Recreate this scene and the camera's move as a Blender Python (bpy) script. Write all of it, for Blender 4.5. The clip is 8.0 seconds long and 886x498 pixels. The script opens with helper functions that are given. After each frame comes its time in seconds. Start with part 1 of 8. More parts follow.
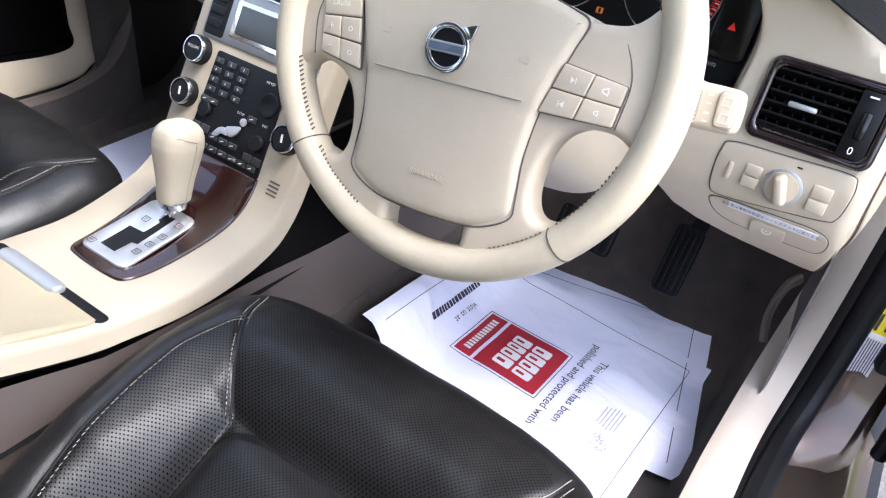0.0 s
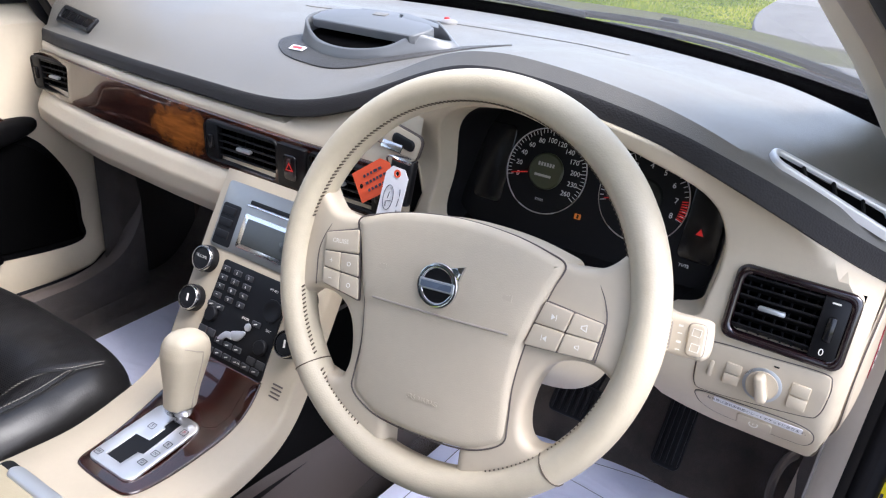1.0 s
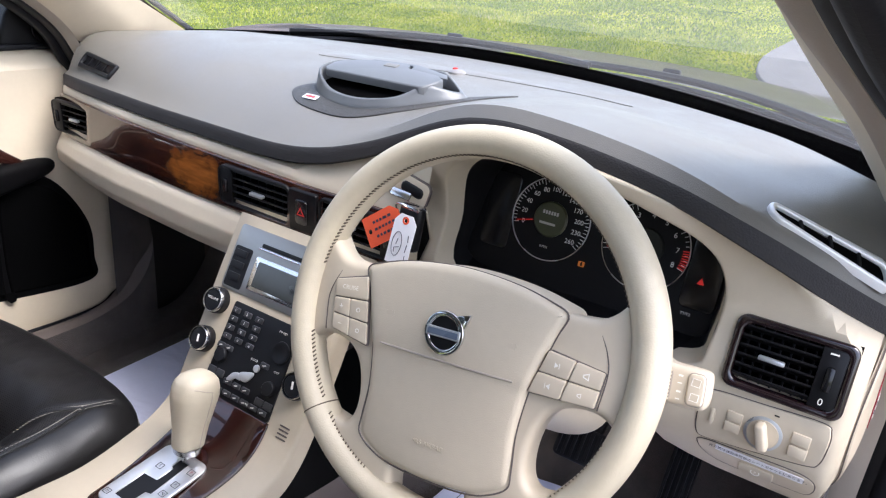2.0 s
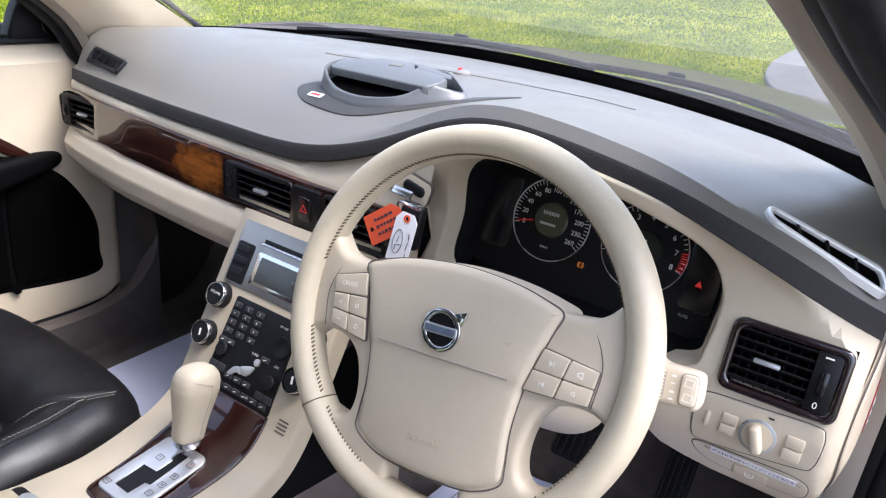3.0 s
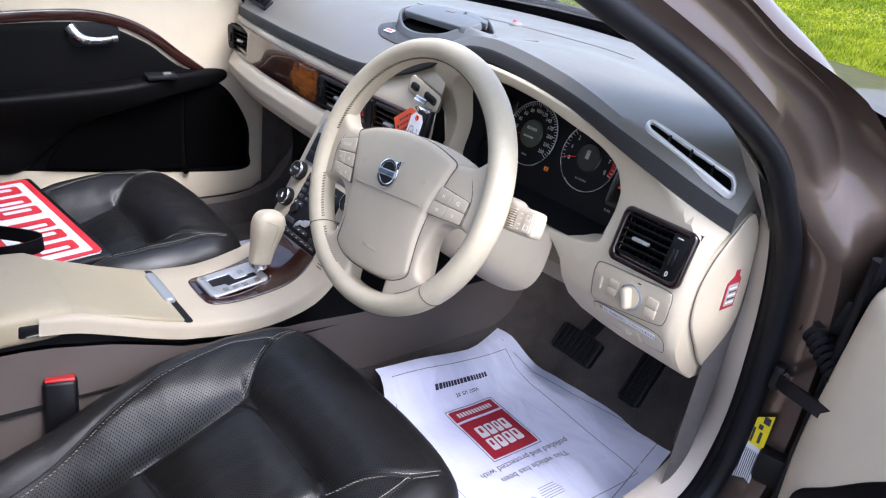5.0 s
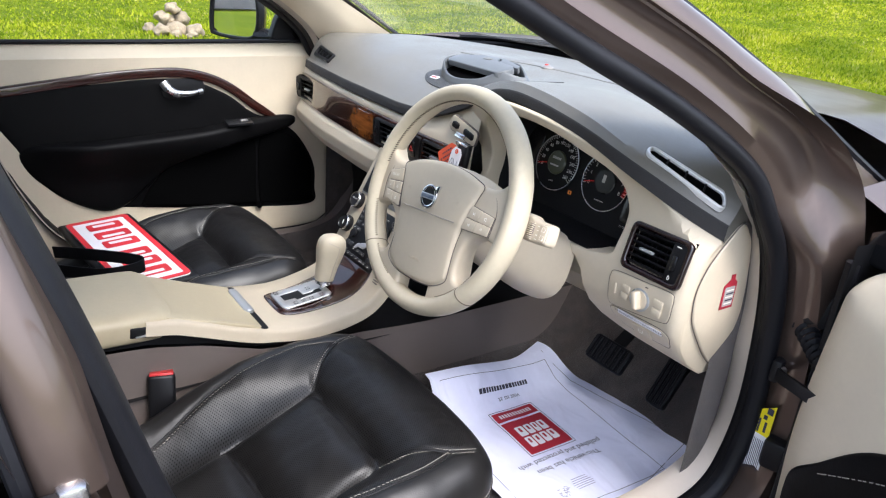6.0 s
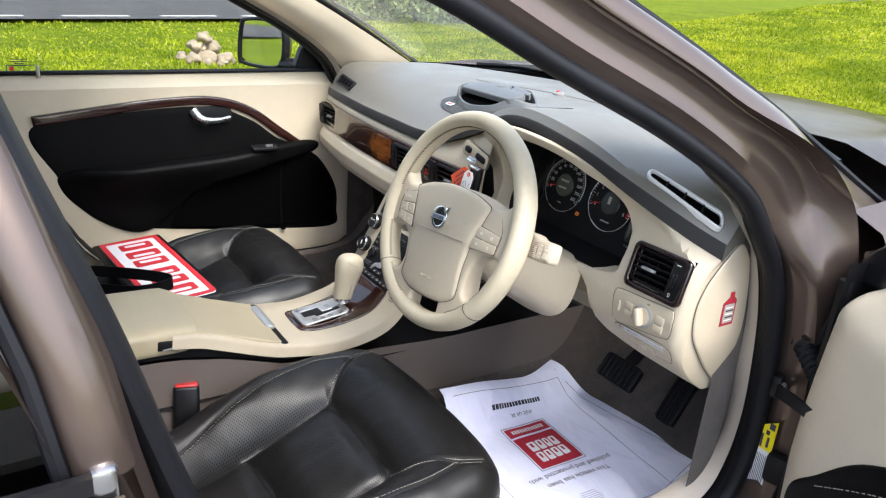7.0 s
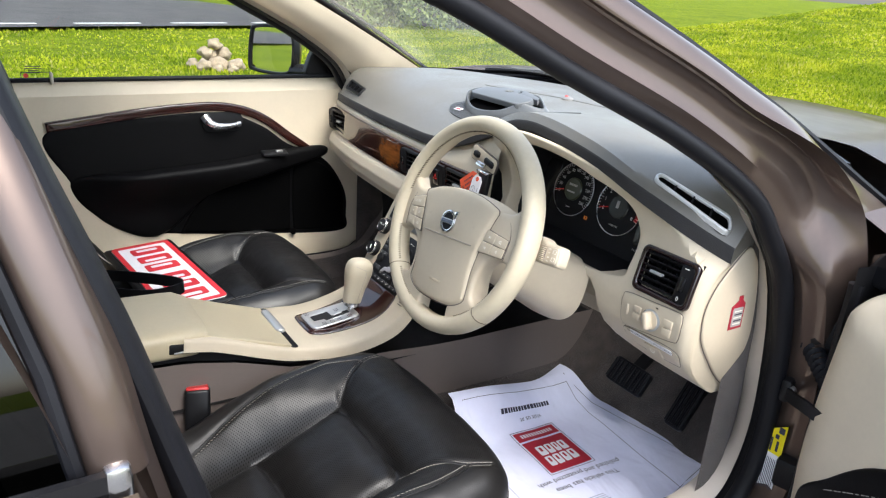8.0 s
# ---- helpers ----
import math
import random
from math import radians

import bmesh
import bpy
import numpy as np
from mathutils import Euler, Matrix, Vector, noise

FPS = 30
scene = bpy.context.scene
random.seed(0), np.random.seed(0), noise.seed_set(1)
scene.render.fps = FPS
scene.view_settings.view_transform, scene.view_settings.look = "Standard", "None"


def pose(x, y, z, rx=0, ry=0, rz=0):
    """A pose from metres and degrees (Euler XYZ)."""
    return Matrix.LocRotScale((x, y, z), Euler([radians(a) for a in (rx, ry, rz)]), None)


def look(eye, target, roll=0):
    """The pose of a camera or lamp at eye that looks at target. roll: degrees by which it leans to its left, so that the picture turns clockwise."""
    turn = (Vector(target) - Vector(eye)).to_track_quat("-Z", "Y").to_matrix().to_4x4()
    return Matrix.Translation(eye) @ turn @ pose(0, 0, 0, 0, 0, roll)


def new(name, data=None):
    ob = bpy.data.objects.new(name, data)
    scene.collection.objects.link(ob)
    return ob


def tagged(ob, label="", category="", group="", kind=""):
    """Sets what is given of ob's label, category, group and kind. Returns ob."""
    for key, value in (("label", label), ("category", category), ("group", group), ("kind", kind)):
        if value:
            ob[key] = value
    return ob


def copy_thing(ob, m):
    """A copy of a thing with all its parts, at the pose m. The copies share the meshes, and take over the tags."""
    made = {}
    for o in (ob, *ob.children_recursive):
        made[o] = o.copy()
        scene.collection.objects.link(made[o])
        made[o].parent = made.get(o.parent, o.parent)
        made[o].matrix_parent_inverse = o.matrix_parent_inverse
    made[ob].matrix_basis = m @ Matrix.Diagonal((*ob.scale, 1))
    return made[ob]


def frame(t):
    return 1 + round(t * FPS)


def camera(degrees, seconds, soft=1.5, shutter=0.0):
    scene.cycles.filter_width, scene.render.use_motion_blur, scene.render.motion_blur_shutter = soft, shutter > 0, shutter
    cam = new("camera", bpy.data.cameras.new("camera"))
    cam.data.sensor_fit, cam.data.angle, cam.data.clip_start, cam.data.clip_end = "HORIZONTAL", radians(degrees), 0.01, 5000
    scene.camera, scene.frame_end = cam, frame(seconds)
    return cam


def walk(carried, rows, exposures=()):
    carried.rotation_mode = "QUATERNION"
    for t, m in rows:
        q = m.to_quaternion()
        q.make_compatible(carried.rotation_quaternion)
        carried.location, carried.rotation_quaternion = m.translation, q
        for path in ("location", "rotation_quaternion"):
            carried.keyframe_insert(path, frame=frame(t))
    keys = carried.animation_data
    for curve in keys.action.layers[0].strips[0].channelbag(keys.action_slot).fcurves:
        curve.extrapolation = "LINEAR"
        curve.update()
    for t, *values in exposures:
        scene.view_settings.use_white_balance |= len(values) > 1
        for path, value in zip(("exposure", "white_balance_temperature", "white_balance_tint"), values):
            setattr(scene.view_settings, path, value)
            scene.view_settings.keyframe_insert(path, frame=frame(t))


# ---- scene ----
cam = camera(62.5, 8.0, soft=1.2)
METRES, EYE, TILT, LEAN, TURN = 0.85, 1.0946, -35.691, -6.727, 34.390
ROWS = [
    (0.0, 0.0, 0.0, 0.0, -0.0, 0.0, 0.0),
    (0.5, 0.0097, -0.0307, 0.058, -0.02, 5.62, 1.95),
    (1.0, 0.0074, -0.0571, 0.0864, 0.15, 10.52, 2.26),
    (1.5, 0.0045, -0.0788, 0.0925, 0.43, 13.05, 1.83),
    (3.0, 0.013, -0.0914, 0.0877, 0.61, 13.53, 0.47),
    (3.5, 0.0214, -0.1118, 0.0682, 0.87, 13.05, -1.37),
    (4.0, 0.0841, -0.1639, 0.0088, 2.93, 12.63, -4.81),
    (4.5, 0.2763, -0.2568, -0.0694, 7.31, 11.91, -8.47),
    (5.0, 0.3843, -0.367, -0.1326, 12.75, 11.17, -10.12),
    (6.5, 0.5298, -0.5843, -0.2279, 18.87, 14.14, -10.64),
    (7.0, 0.5489, -0.5938, -0.2329, 19.72, 14.75, -11.06),
    (7.5, 0.5562, -0.6005, -0.237, 20.25, 14.99, -11.15),
    (8.0, 0.5531, -0.6002, -0.2375, 20.44, 15.03, -11.2),
]
walk(cam, [(t, pose(0.6645, -0.7482, EYE, TILT, LEAN, TURN) @ pose(METRES * x, METRES * y, METRES * z, 90 + pitch, roll, yaw)) for t, x, y, z, yaw, pitch, roll in ROWS],
     [(0.0, 2.45, 5950, 14), (0.5, 2.32, 5950, 15), (1.5, 2.10, 6050, 16), (4.0, 2.05, 5900, 16), (5.0, 2.0, 5750, 16), (6.5, 1.95, 6250, 10), (8.0, 1.94, 6300, 9)])

# ---- light: a bright, hazy sky ----
world = bpy.data.worlds.new("sky")
scene.world = world
world.use_nodes = True
wn = world.node_tree.nodes
wn.clear()
sky = wn.new("ShaderNodeTexSky")
sky.sky_type, sky.sun_disc = "NISHITA", False
sky.sun_elevation, sky.sun_rotation = radians(58), radians(82)
sky.air_density, sky.dust_density = 1.0, 3.0
pale = wn.new("ShaderNodeHueSaturation")
pale.inputs["Saturation"].default_value = 0.65
back = wn.new("ShaderNodeBackground")
back.inputs["Strength"].default_value = 0.15
wout = wn.new("ShaderNodeOutputWorld")
world.node_tree.links.new(sky.outputs[0], pale.inputs["Color"])
world.node_tree.links.new(pale.outputs[0], back.inputs["Color"])
world.node_tree.links.new(back.outputs[0], wout.inputs["Surface"])
sun = new("sun", bpy.data.lights.new("sun", "SUN"))
sun.data.energy, sun.data.angle, sun.data.color = 0.85, radians(30), (1.0, 0.96, 0.90)
sun.matrix_world = look((2.60, 0.37, 4.2), (0, 0, 0))

# ---- materials ----
def shader(name):
    m = bpy.data.materials.new(name)
    m.use_nodes = True
    t = m.node_tree
    return m, t, t.nodes["Principled BSDF"]


def noise_at(t, scale, detail=4.0, stretch=(1, 1, 1), rough=0.55):
    co = t.nodes.new("ShaderNodeTexCoord")
    mp = t.nodes.new("ShaderNodeMapping")
    mp.inputs["Scale"].default_value = stretch
    n = t.nodes.new("ShaderNodeTexNoise")
    n.inputs["Scale"].default_value, n.inputs["Detail"].default_value = scale, detail
    n.inputs["Roughness"].default_value = rough
    t.links.new(co.outputs["Object"], mp.inputs["Vector"])
    t.links.new(mp.outputs[0], n.inputs["Vector"])
    return n


def ramp(t, source, stops):
    r = t.nodes.new("ShaderNodeValToRGB")
    while len(r.color_ramp.elements) < len(stops):
        r.color_ramp.elements.new(0.5)
    for e, (pos, col) in zip(r.color_ramp.elements, stops):
        e.position, e.color = pos, (*col, 1)
    t.links.new(source, r.inputs["Fac"])
    return r


def mix(t, kind, fac, a, b):
    m = t.nodes.new("ShaderNodeMix")
    m.data_type, m.blend_type = "RGBA", kind
    m.inputs["Factor"].default_value = fac
    for src, key in ((a, "A"), (b, "B")):
        sock = [s for s in m.inputs if s.name == key and s.type == "RGBA"][0]
        if isinstance(src, tuple):
            sock.default_value = (*src, 1)
        else:
            t.links.new(src, sock)
    return [s for s in m.outputs if s.type == "RGBA"][0]


def bumped(t, b, height, strength, dist):
    n = t.nodes.new("ShaderNodeBump")
    n.inputs["Strength"].default_value, n.inputs["Distance"].default_value = strength, dist
    t.links.new(height, n.inputs["Height"])
    t.links.new(n.outputs[0], b.inputs["Normal"])
    return n


def shade(c, k):
    return tuple(min(1.0, v * k) for v in c)


def surface(name, base, rough=0.5, metal=0.0, var=0.1, scale=9.0, grain=0.0, gscale=700.0, gdist=0.0004, coat=0.0, rvar=0.08, spec=0.5, sheen=0.0):
    """A plain material: base colour that varies at two scales, a roughness that varies, a fine relief."""
    m, t, b = shader(name)
    big = noise_at(t, scale, 3)
    fine = noise_at(t, scale * 14, 5)
    c1 = ramp(t, big.outputs["Fac"], [(0.3, shade(base, 1 - var)), (0.7, shade(base, 1 + var))])
    c2 = ramp(t, fine.outputs["Fac"], [(0.3, (1 - var * 0.6,) * 3), (0.7, (1, 1, 1))])
    t.links.new(mix(t, "MULTIPLY", 1.0, c1.outputs[0], c2.outputs[0]), b.inputs["Base Color"])
    rr = ramp(t, big.outputs["Fac"], [(0.3, (max(rough - rvar, 0.02),) * 3), (0.7, (min(rough + rvar, 1),) * 3)])
    t.links.new(rr.outputs[0], b.inputs["Roughness"])
    b.inputs["Metallic"].default_value = metal
    b.inputs["Coat Weight"].default_value, b.inputs["Coat Roughness"].default_value = coat, 0.05
    b.inputs["Specular IOR Level"].default_value = spec
    b.inputs["Sheen Weight"].default_value = sheen
    if grain:
        g = noise_at(t, gscale, 2)
        bumped(t, b, g.outputs["Fac"], grain, gdist)
    return m


def pitted(name, base, rough, cells, dist, strength=0.6, var=0.08, spec=0.5):
    """Moulded or tanned grain: small rounded cells."""
    m = surface(name, base, rough, var=var, spec=spec)
    t, b = m.node_tree, m.node_tree.nodes["Principled BSDF"]
    co = t.nodes.new("ShaderNodeTexCoord")
    v = t.nodes.new("ShaderNodeTexVoronoi")
    v.inputs["Scale"].default_value = cells
    t.links.new(co.outputs["Object"], v.inputs["Vector"])
    bumped(t, b, v.outputs["Distance"], strength, dist)
    return m


def leather(name, base, rough, holes, spec=0.6, along="Y"):
    """Grained leather; holes: the pitch of its perforation in metres, or 0."""
    m = pitted(name, base, rough, 420, 0.0004, 0.22, 0.12, spec)
    t, b = m.node_tree, m.node_tree.nodes["Principled BSDF"]
    wrinkle = noise_at(t, 26, 6, (1, 1, 1), 0.65)
    first = [n for n in t.nodes if n.type == "BUMP"][0]
    b2 = t.nodes.new("ShaderNodeBump")
    b2.inputs["Strength"].default_value, b2.inputs["Distance"].default_value = 0.20, 0.003
    t.links.new(wrinkle.outputs["Fac"], b2.inputs["Height"])
    t.links.new(b2.outputs[0], first.inputs["Normal"])
    if holes:
        co = t.nodes.new("ShaderNodeTexCoord")
        sep = t.nodes.new("ShaderNodeSeparateXYZ")
        t.links.new(co.outputs["Object"], sep.inputs[0])

        def math_node(op, a, c):
            n = t.nodes.new("ShaderNodeMath")
            n.operation = op
            for k, src in enumerate((a, c)):
                if src is None:
                    continue
                if isinstance(src, (int, float)):
                    n.inputs[k].default_value = src
                else:
                    t.links.new(src, n.inputs[k])
            return n.outputs[0]

        f = math.pi / holes
        down = sep.outputs[along]
        p = math_node("ADD", sep.outputs["X"], down)
        q = math_node("SUBTRACT", sep.outputs["X"], down)
        s1 = math_node("ABSOLUTE", math_node("SINE", math_node("MULTIPLY", p, f), None), None)
        s2 = math_node("ABSOLUTE", math_node("SINE", math_node("MULTIPLY", q, f), None), None)
        dots = math_node("MULTIPLY", s1, s2)
        hole = ramp(t, dots, [(0.72, (0, 0, 0)), (0.86, (1, 1, 1))])
        old = b.inputs["Base Color"].links[0].from_socket
        dark = mix(t, "MIX", 1.0, old, (0.002, 0.002, 0.002))
        t.links.new(hole.outputs[0], dark.node.inputs["Factor"])
        t.links.new(dark, b.inputs["Base Color"])
        gloss = math_node("MULTIPLY_ADD", hole.outputs[0], -0.9 * spec)
        gloss.node.inputs[2].default_value = spec
        t.links.new(gloss, b.inputs["Specular IOR Level"])
        b3 = t.nodes.new("ShaderNodeBump")
        b3.invert = True
        b3.inputs["Strength"].default_value, b3.inputs["Distance"].default_value = 0.25, 0.0006
        t.links.new(hole.outputs[0], b3.inputs["Height"])
        t.links.new(first.outputs[0], b3.inputs["Normal"])
        t.links.new(b3.outputs[0], b.inputs["Normal"])
    return m


def walnut(name, burl):
    m, t, b = shader(name)
    a = noise_at(t, 7, 6, (1, 2.4, 5), 0.7)
    a.inputs["Distortion"].default_value = 2.5
    line = noise_at(t, 60, 4, (0.25, 1, 2.2))
    c = ramp(t, a.outputs["Fac"], [(0.3, (0.008, 0.003, 0.002)), (0.48, (0.028, 0.007, 0.005)), (0.6, (0.08, 0.022, 0.009) if burl else (0.032, 0.007, 0.005)), (0.72, (0.16, 0.05, 0.015) if burl else (0.05, 0.011, 0.007))])
    if burl:
        # one flame of orange figure in the dark veneer
        co = t.nodes.new("ShaderNodeTexCoord")
        mp = t.nodes.new("ShaderNodeMapping")
        mp.vector_type = "TEXTURE"
        mp.inputs["Location"].default_value, mp.inputs["Scale"].default_value = (-0.235, -0.05, 0.853), (0.10, 0.2, 0.05)
        gr = t.nodes.new("ShaderNodeTexGradient")
        gr.gradient_type = "SPHERICAL"
        t.links.new(co.outputs["Object"], mp.inputs["Vector"])
        t.links.new(mp.outputs[0], gr.inputs["Vector"])
        swirl = noise_at(t, 22, 5, (1, 1, 1.6), 0.65)
        swirl.inputs["Distortion"].default_value = 1.5
        both = t.nodes.new("ShaderNodeMath")
        both.operation = "MULTIPLY"
        t.links.new(gr.outputs["Fac"], both.inputs[0])
        t.links.new(swirl.outputs["Fac"], both.inputs[1])
        flame = ramp(t, both.outputs[0], [(0.10, (0, 0, 0)), (0.30, (1, 1, 1))])
        hot = mix(t, "MIX", 1.0, c.outputs[0], (0.36, 0.115, 0.02))
        t.links.new(flame.outputs[0], hot.node.inputs["Factor"])
        c = hot.node
    l = ramp(t, line.outputs["Fac"], [(0.35, (0.45, 0.4, 0.4)), (0.6, (1, 1, 1))])
    t.links.new(mix(t, "MULTIPLY", 0.8, [s for s in c.outputs if s.type == "RGBA"][0], l.outputs[0]), b.inputs["Base Color"])
    b.inputs["Roughness"].default_value = 0.25
    b.inputs["Coat Weight"].default_value, b.inputs["Coat Roughness"].default_value = 1.0, 0.02
    b.inputs["Specular IOR Level"].default_value = 0.25
    return m


def glass(name, tint, rough=0.0):
    m, t, b = shader(name)
    out = t.nodes["Material Output"]
    see, shine, edge, join = (t.nodes.new("ShaderNode" + k) for k in ("BsdfTransparent", "BsdfGlossy", "LayerWeight", "MixShader"))
    see.inputs["Color"].default_value = (*tint, 1)
    shine.inputs["Roughness"].default_value = rough
    power, gain = t.nodes.new("ShaderNodeMath"), t.nodes.new("ShaderNodeMath")
    power.operation, power.inputs[1].default_value = "POWER", 4.0
    gain.operation, gain.inputs[1].default_value, gain.inputs[2].default_value = "MULTIPLY_ADD", 0.9, 0.045
    t.links.new(edge.outputs["Facing"], power.inputs[0])
    t.links.new(power.outputs[0], gain.inputs[0])
    t.links.new(gain.outputs[0], join.inputs[0])
    t.links.new(see.outputs[0], join.inputs[1])
    t.links.new(shine.outputs[0], join.inputs[2])
    t.links.new(join.outputs[0], out.inputs["Surface"])
    return m


def glowing(name, colour, power):
    m, t, b = shader(name)
    b.inputs["Base Color"].default_value = (*shade(colour, 0.3), 1)
    b.inputs["Emission Color"].default_value = (*colour, 1)
    b.inputs["Emission Strength"].default_value = power
    return m


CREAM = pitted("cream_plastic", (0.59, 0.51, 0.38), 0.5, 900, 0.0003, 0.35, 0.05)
# the same cream plastic, darkened to offset strong light on the console
DIMMED_CREAM = pitted("dimmed_cream", (0.49, 0.42, 0.31), 0.5, 900, 0.0003, 0.35, 0.05)
CREAM_SMOOTH = surface("cream_smooth_plastic", (0.57, 0.49, 0.365), 0.42, var=0.05, grain=0.1)
KNOB_HIDE = pitted("knob_leather", (0.50, 0.44, 0.33), 0.45, 620, 0.0003, 0.4, 0.06)
CREAM_HIDE = pitted("cream_leather", (0.44, 0.375, 0.25), 0.45, 520, 0.0004, 0.4, 0.06)
RIM_HIDE = pitted("wheel_leather", (0.56, 0.49, 0.355), 0.42, 620, 0.0003, 0.4, 0.10)
TAUPE = pitted("taupe_plastic", (0.118, 0.096, 0.085), 0.55, 800, 0.0003, 0.4, 0.06)
TRIM_GREY = pitted("pillar_plastic", (0.40, 0.35, 0.29), 0.55, 800, 0.0003, 0.4, 0.05)
SILL_BEIGE = pitted("sill_plastic", (0.53, 0.46, 0.38), 0.55, 800, 0.0003, 0.4, 0.05)
DASH = pitted("charcoal_dash", (0.150, 0.140, 0.120), 0.40, 1000, 0.0003, 0.6, 0.08, 0.8)
STRIP = pitted("coarse_dark_plastic", (0.032, 0.030, 0.030), 0.6, 480, 0.0006, 0.7, 0.08, 0.25)
SPEAKER_MESH = pitted("speaker_mesh", (0.045, 0.043, 0.04), 0.5, 900, 0.0008, 0.9, 0.05)
# near-black that stands for the shade inside recesses
RECESS_SHADE = surface("recess_shade", (0.0015, 0.0015, 0.0016), 0.9, var=0.1, spec=0.03)
BRIGHT = surface("bright_silver_plastic", (0.80, 0.80, 0.79), 0.3, metal=0.35, var=0.03)
BLACK = surface("black_plastic", (0.006, 0.006, 0.007), 0.45, var=0.15, grain=0.15, spec=0.28)
GLOSS_BLACK = surface("gloss_black_plastic", (0.008, 0.008, 0.009), 0.18, var=0.1, rvar=0.05)
RUBBER = surface("black_rubber", (0.0075, 0.0078, 0.010), 0.45, var=0.2, grain=0.3, gscale=300, spec=0.22)
HIDE = leather("black_leather", (0.0095, 0.0090, 0.0090), 0.42, 0, 0.42)
HIDE_HOLES = leather("perforated_leather", (0.0100, 0.0094, 0.0094), 0.41, 0.0046, 0.38)
HIDE_BACK = leather("perforated_back_leather", (0.0105, 0.0100, 0.0100), 0.36, 0.0046, 0.7, "Z")
DOOR_HIDE = leather("door_leather", (0.0026, 0.0025, 0.0028), 0.5, 0, 0.10)
THREAD = surface("pale_thread", (0.26, 0.24, 0.21), 0.8)
DARK_THREAD = surface("dark_thread", (0.10, 0.075, 0.05), 0.8)
# carpet with the deep footwell's shade put into its colour
SHADED_CARPET = surface("shaded_carpet", (0.022, 0.019, 0.017), 0.95, var=0.3, scale=30, grain=1.0, gscale=900, gdist=0.003)
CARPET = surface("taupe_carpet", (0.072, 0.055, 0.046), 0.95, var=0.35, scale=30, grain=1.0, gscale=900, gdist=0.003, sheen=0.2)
WOOD = walnut("walnut_burl", True)
WOOD_DARK = walnut("dark_walnut", False)
VENT_WOOD = surface("lacquered_wood", (0.010, 0.0035, 0.005), 0.2, var=0.3, scale=30, coat=1.0, rvar=0.02)
METAL = surface("satin_metal", (0.62, 0.62, 0.63), 0.3, metal=1.0, var=0.04, grain=0.05)
ALLOY = surface("brushed_aluminium", (0.72, 0.71, 0.70), 0.36, metal=0.85, var=0.04, grain=0.1, gscale=1200)
CHROME = surface("chrome", (0.75, 0.75, 0.76), 0.1, metal=1.0, var=0.03, rvar=0.03)
SILVER = surface("silver_plastic", (0.50, 0.52, 0.53), 0.35, metal=0.6, var=0.03)
PAINT = surface("bronze_grey_paint", (0.110, 0.081, 0.068), 0.34, metal=0.7, var=0.05, coat=0.6, rvar=0.03)
PAPER = surface("printed_paper", (0.78, 0.80, 0.97), 0.7, var=0.04, scale=6)
# soft creases in the paper
_p = noise_at(PAPER.node_tree, 7, 2, (1, 1.6, 1), 0.4)
_p.inputs["Distortion"].default_value = 1.2
bumped(PAPER.node_tree, PAPER.node_tree.nodes["Principled BSDF"], _p.outputs["Fac"], 0.5, 0.02)
INK = surface("dark_print", (0.035, 0.035, 0.06), 0.7)
FAINT = surface("faint_print", (0.36, 0.36, 0.46), 0.7)
PAINT.node_tree.nodes["Principled BSDF"].inputs["Specular Tint"].default_value = (0.85, 0.70, 0.60, 1)
RED_PRINT = surface("red_print", (0.40, 0.018, 0.035), 0.6, var=0.06)
WHITE = surface("white_print", (0.80, 0.79, 0.80), 0.6, var=0.03)
RED = surface("red_plastic", (0.55, 0.03, 0.03), 0.4)
ORANGE = surface("orange_card", (0.80, 0.10, 0.03), 0.65, var=0.05)
YELLOW = surface("yellow_sticker", (0.80, 0.66, 0.0), 0.5)
DIAL = surface("dial_face", (0.006, 0.006, 0.007), 0.6, spec=0.2)
DIAL_PRINT = surface("dial_print", (0.75, 0.75, 0.72), 0.6)
SCREEN = surface("grey_screen", (0.05, 0.056, 0.055), 0.25)
GREEN_SCREEN = surface("olive_screen", (0.045, 0.05, 0.022), 0.3)
PALE_PRINT = surface("pale_print", (0.85, 0.82, 0.74), 0.5)
GREY_PRINT = surface("grey_print", (0.42, 0.40, 0.37), 0.5)
RED_GLOW = glowing("red_lamp", (1.0, 0.03, 0.02), 0.06)
AMBER_GLOW = glowing("amber_lamp", (1.0, 0.30, 0.04), 0.05)
PANE = glass("clear_glass", (0.93, 0.96, 0.94))
SCREEN_GLASS = glass("windscreen_glass", (0.93, 0.96, 0.94))
_t = SCREEN_GLASS.node_tree
# pale translucent layer that puts haze and dash reflections into the glass
_haze, _both = _t.nodes.new("ShaderNodeBsdfTranslucent"), _t.nodes.new("ShaderNodeMixShader")
_haze.inputs["Color"].default_value, _both.inputs[0].default_value = (0.9, 0.9, 0.88, 1), 0.045
_out = _t.nodes["Material Output"].inputs["Surface"]
_t.links.new(_out.links[0].from_socket, _both.inputs[1])
_t.links.new(_haze.outputs[0], _both.inputs[2])
_t.links.new(_both.outputs[0], _out)
RADIO_METAL = surface("radio_metal", (0.33, 0.32, 0.30), 0.32, metal=0.9, var=0.05, grain=0.1, gscale=1200)
PRIVACY = glass("tinted_glass", (0.03, 0.034, 0.034))
MIRROR = surface("mirror_glass", (0.85, 0.87, 0.87), 0.02, metal=1.0, var=0.0, rvar=0.0)

# ---- tools ----
V = Vector


def thing(name, at, label, category, group="", kind=""):
    e = new(name)
    e.empty_display_size = 0.05
    e.location = at
    return tagged(e, label, category, group, kind)


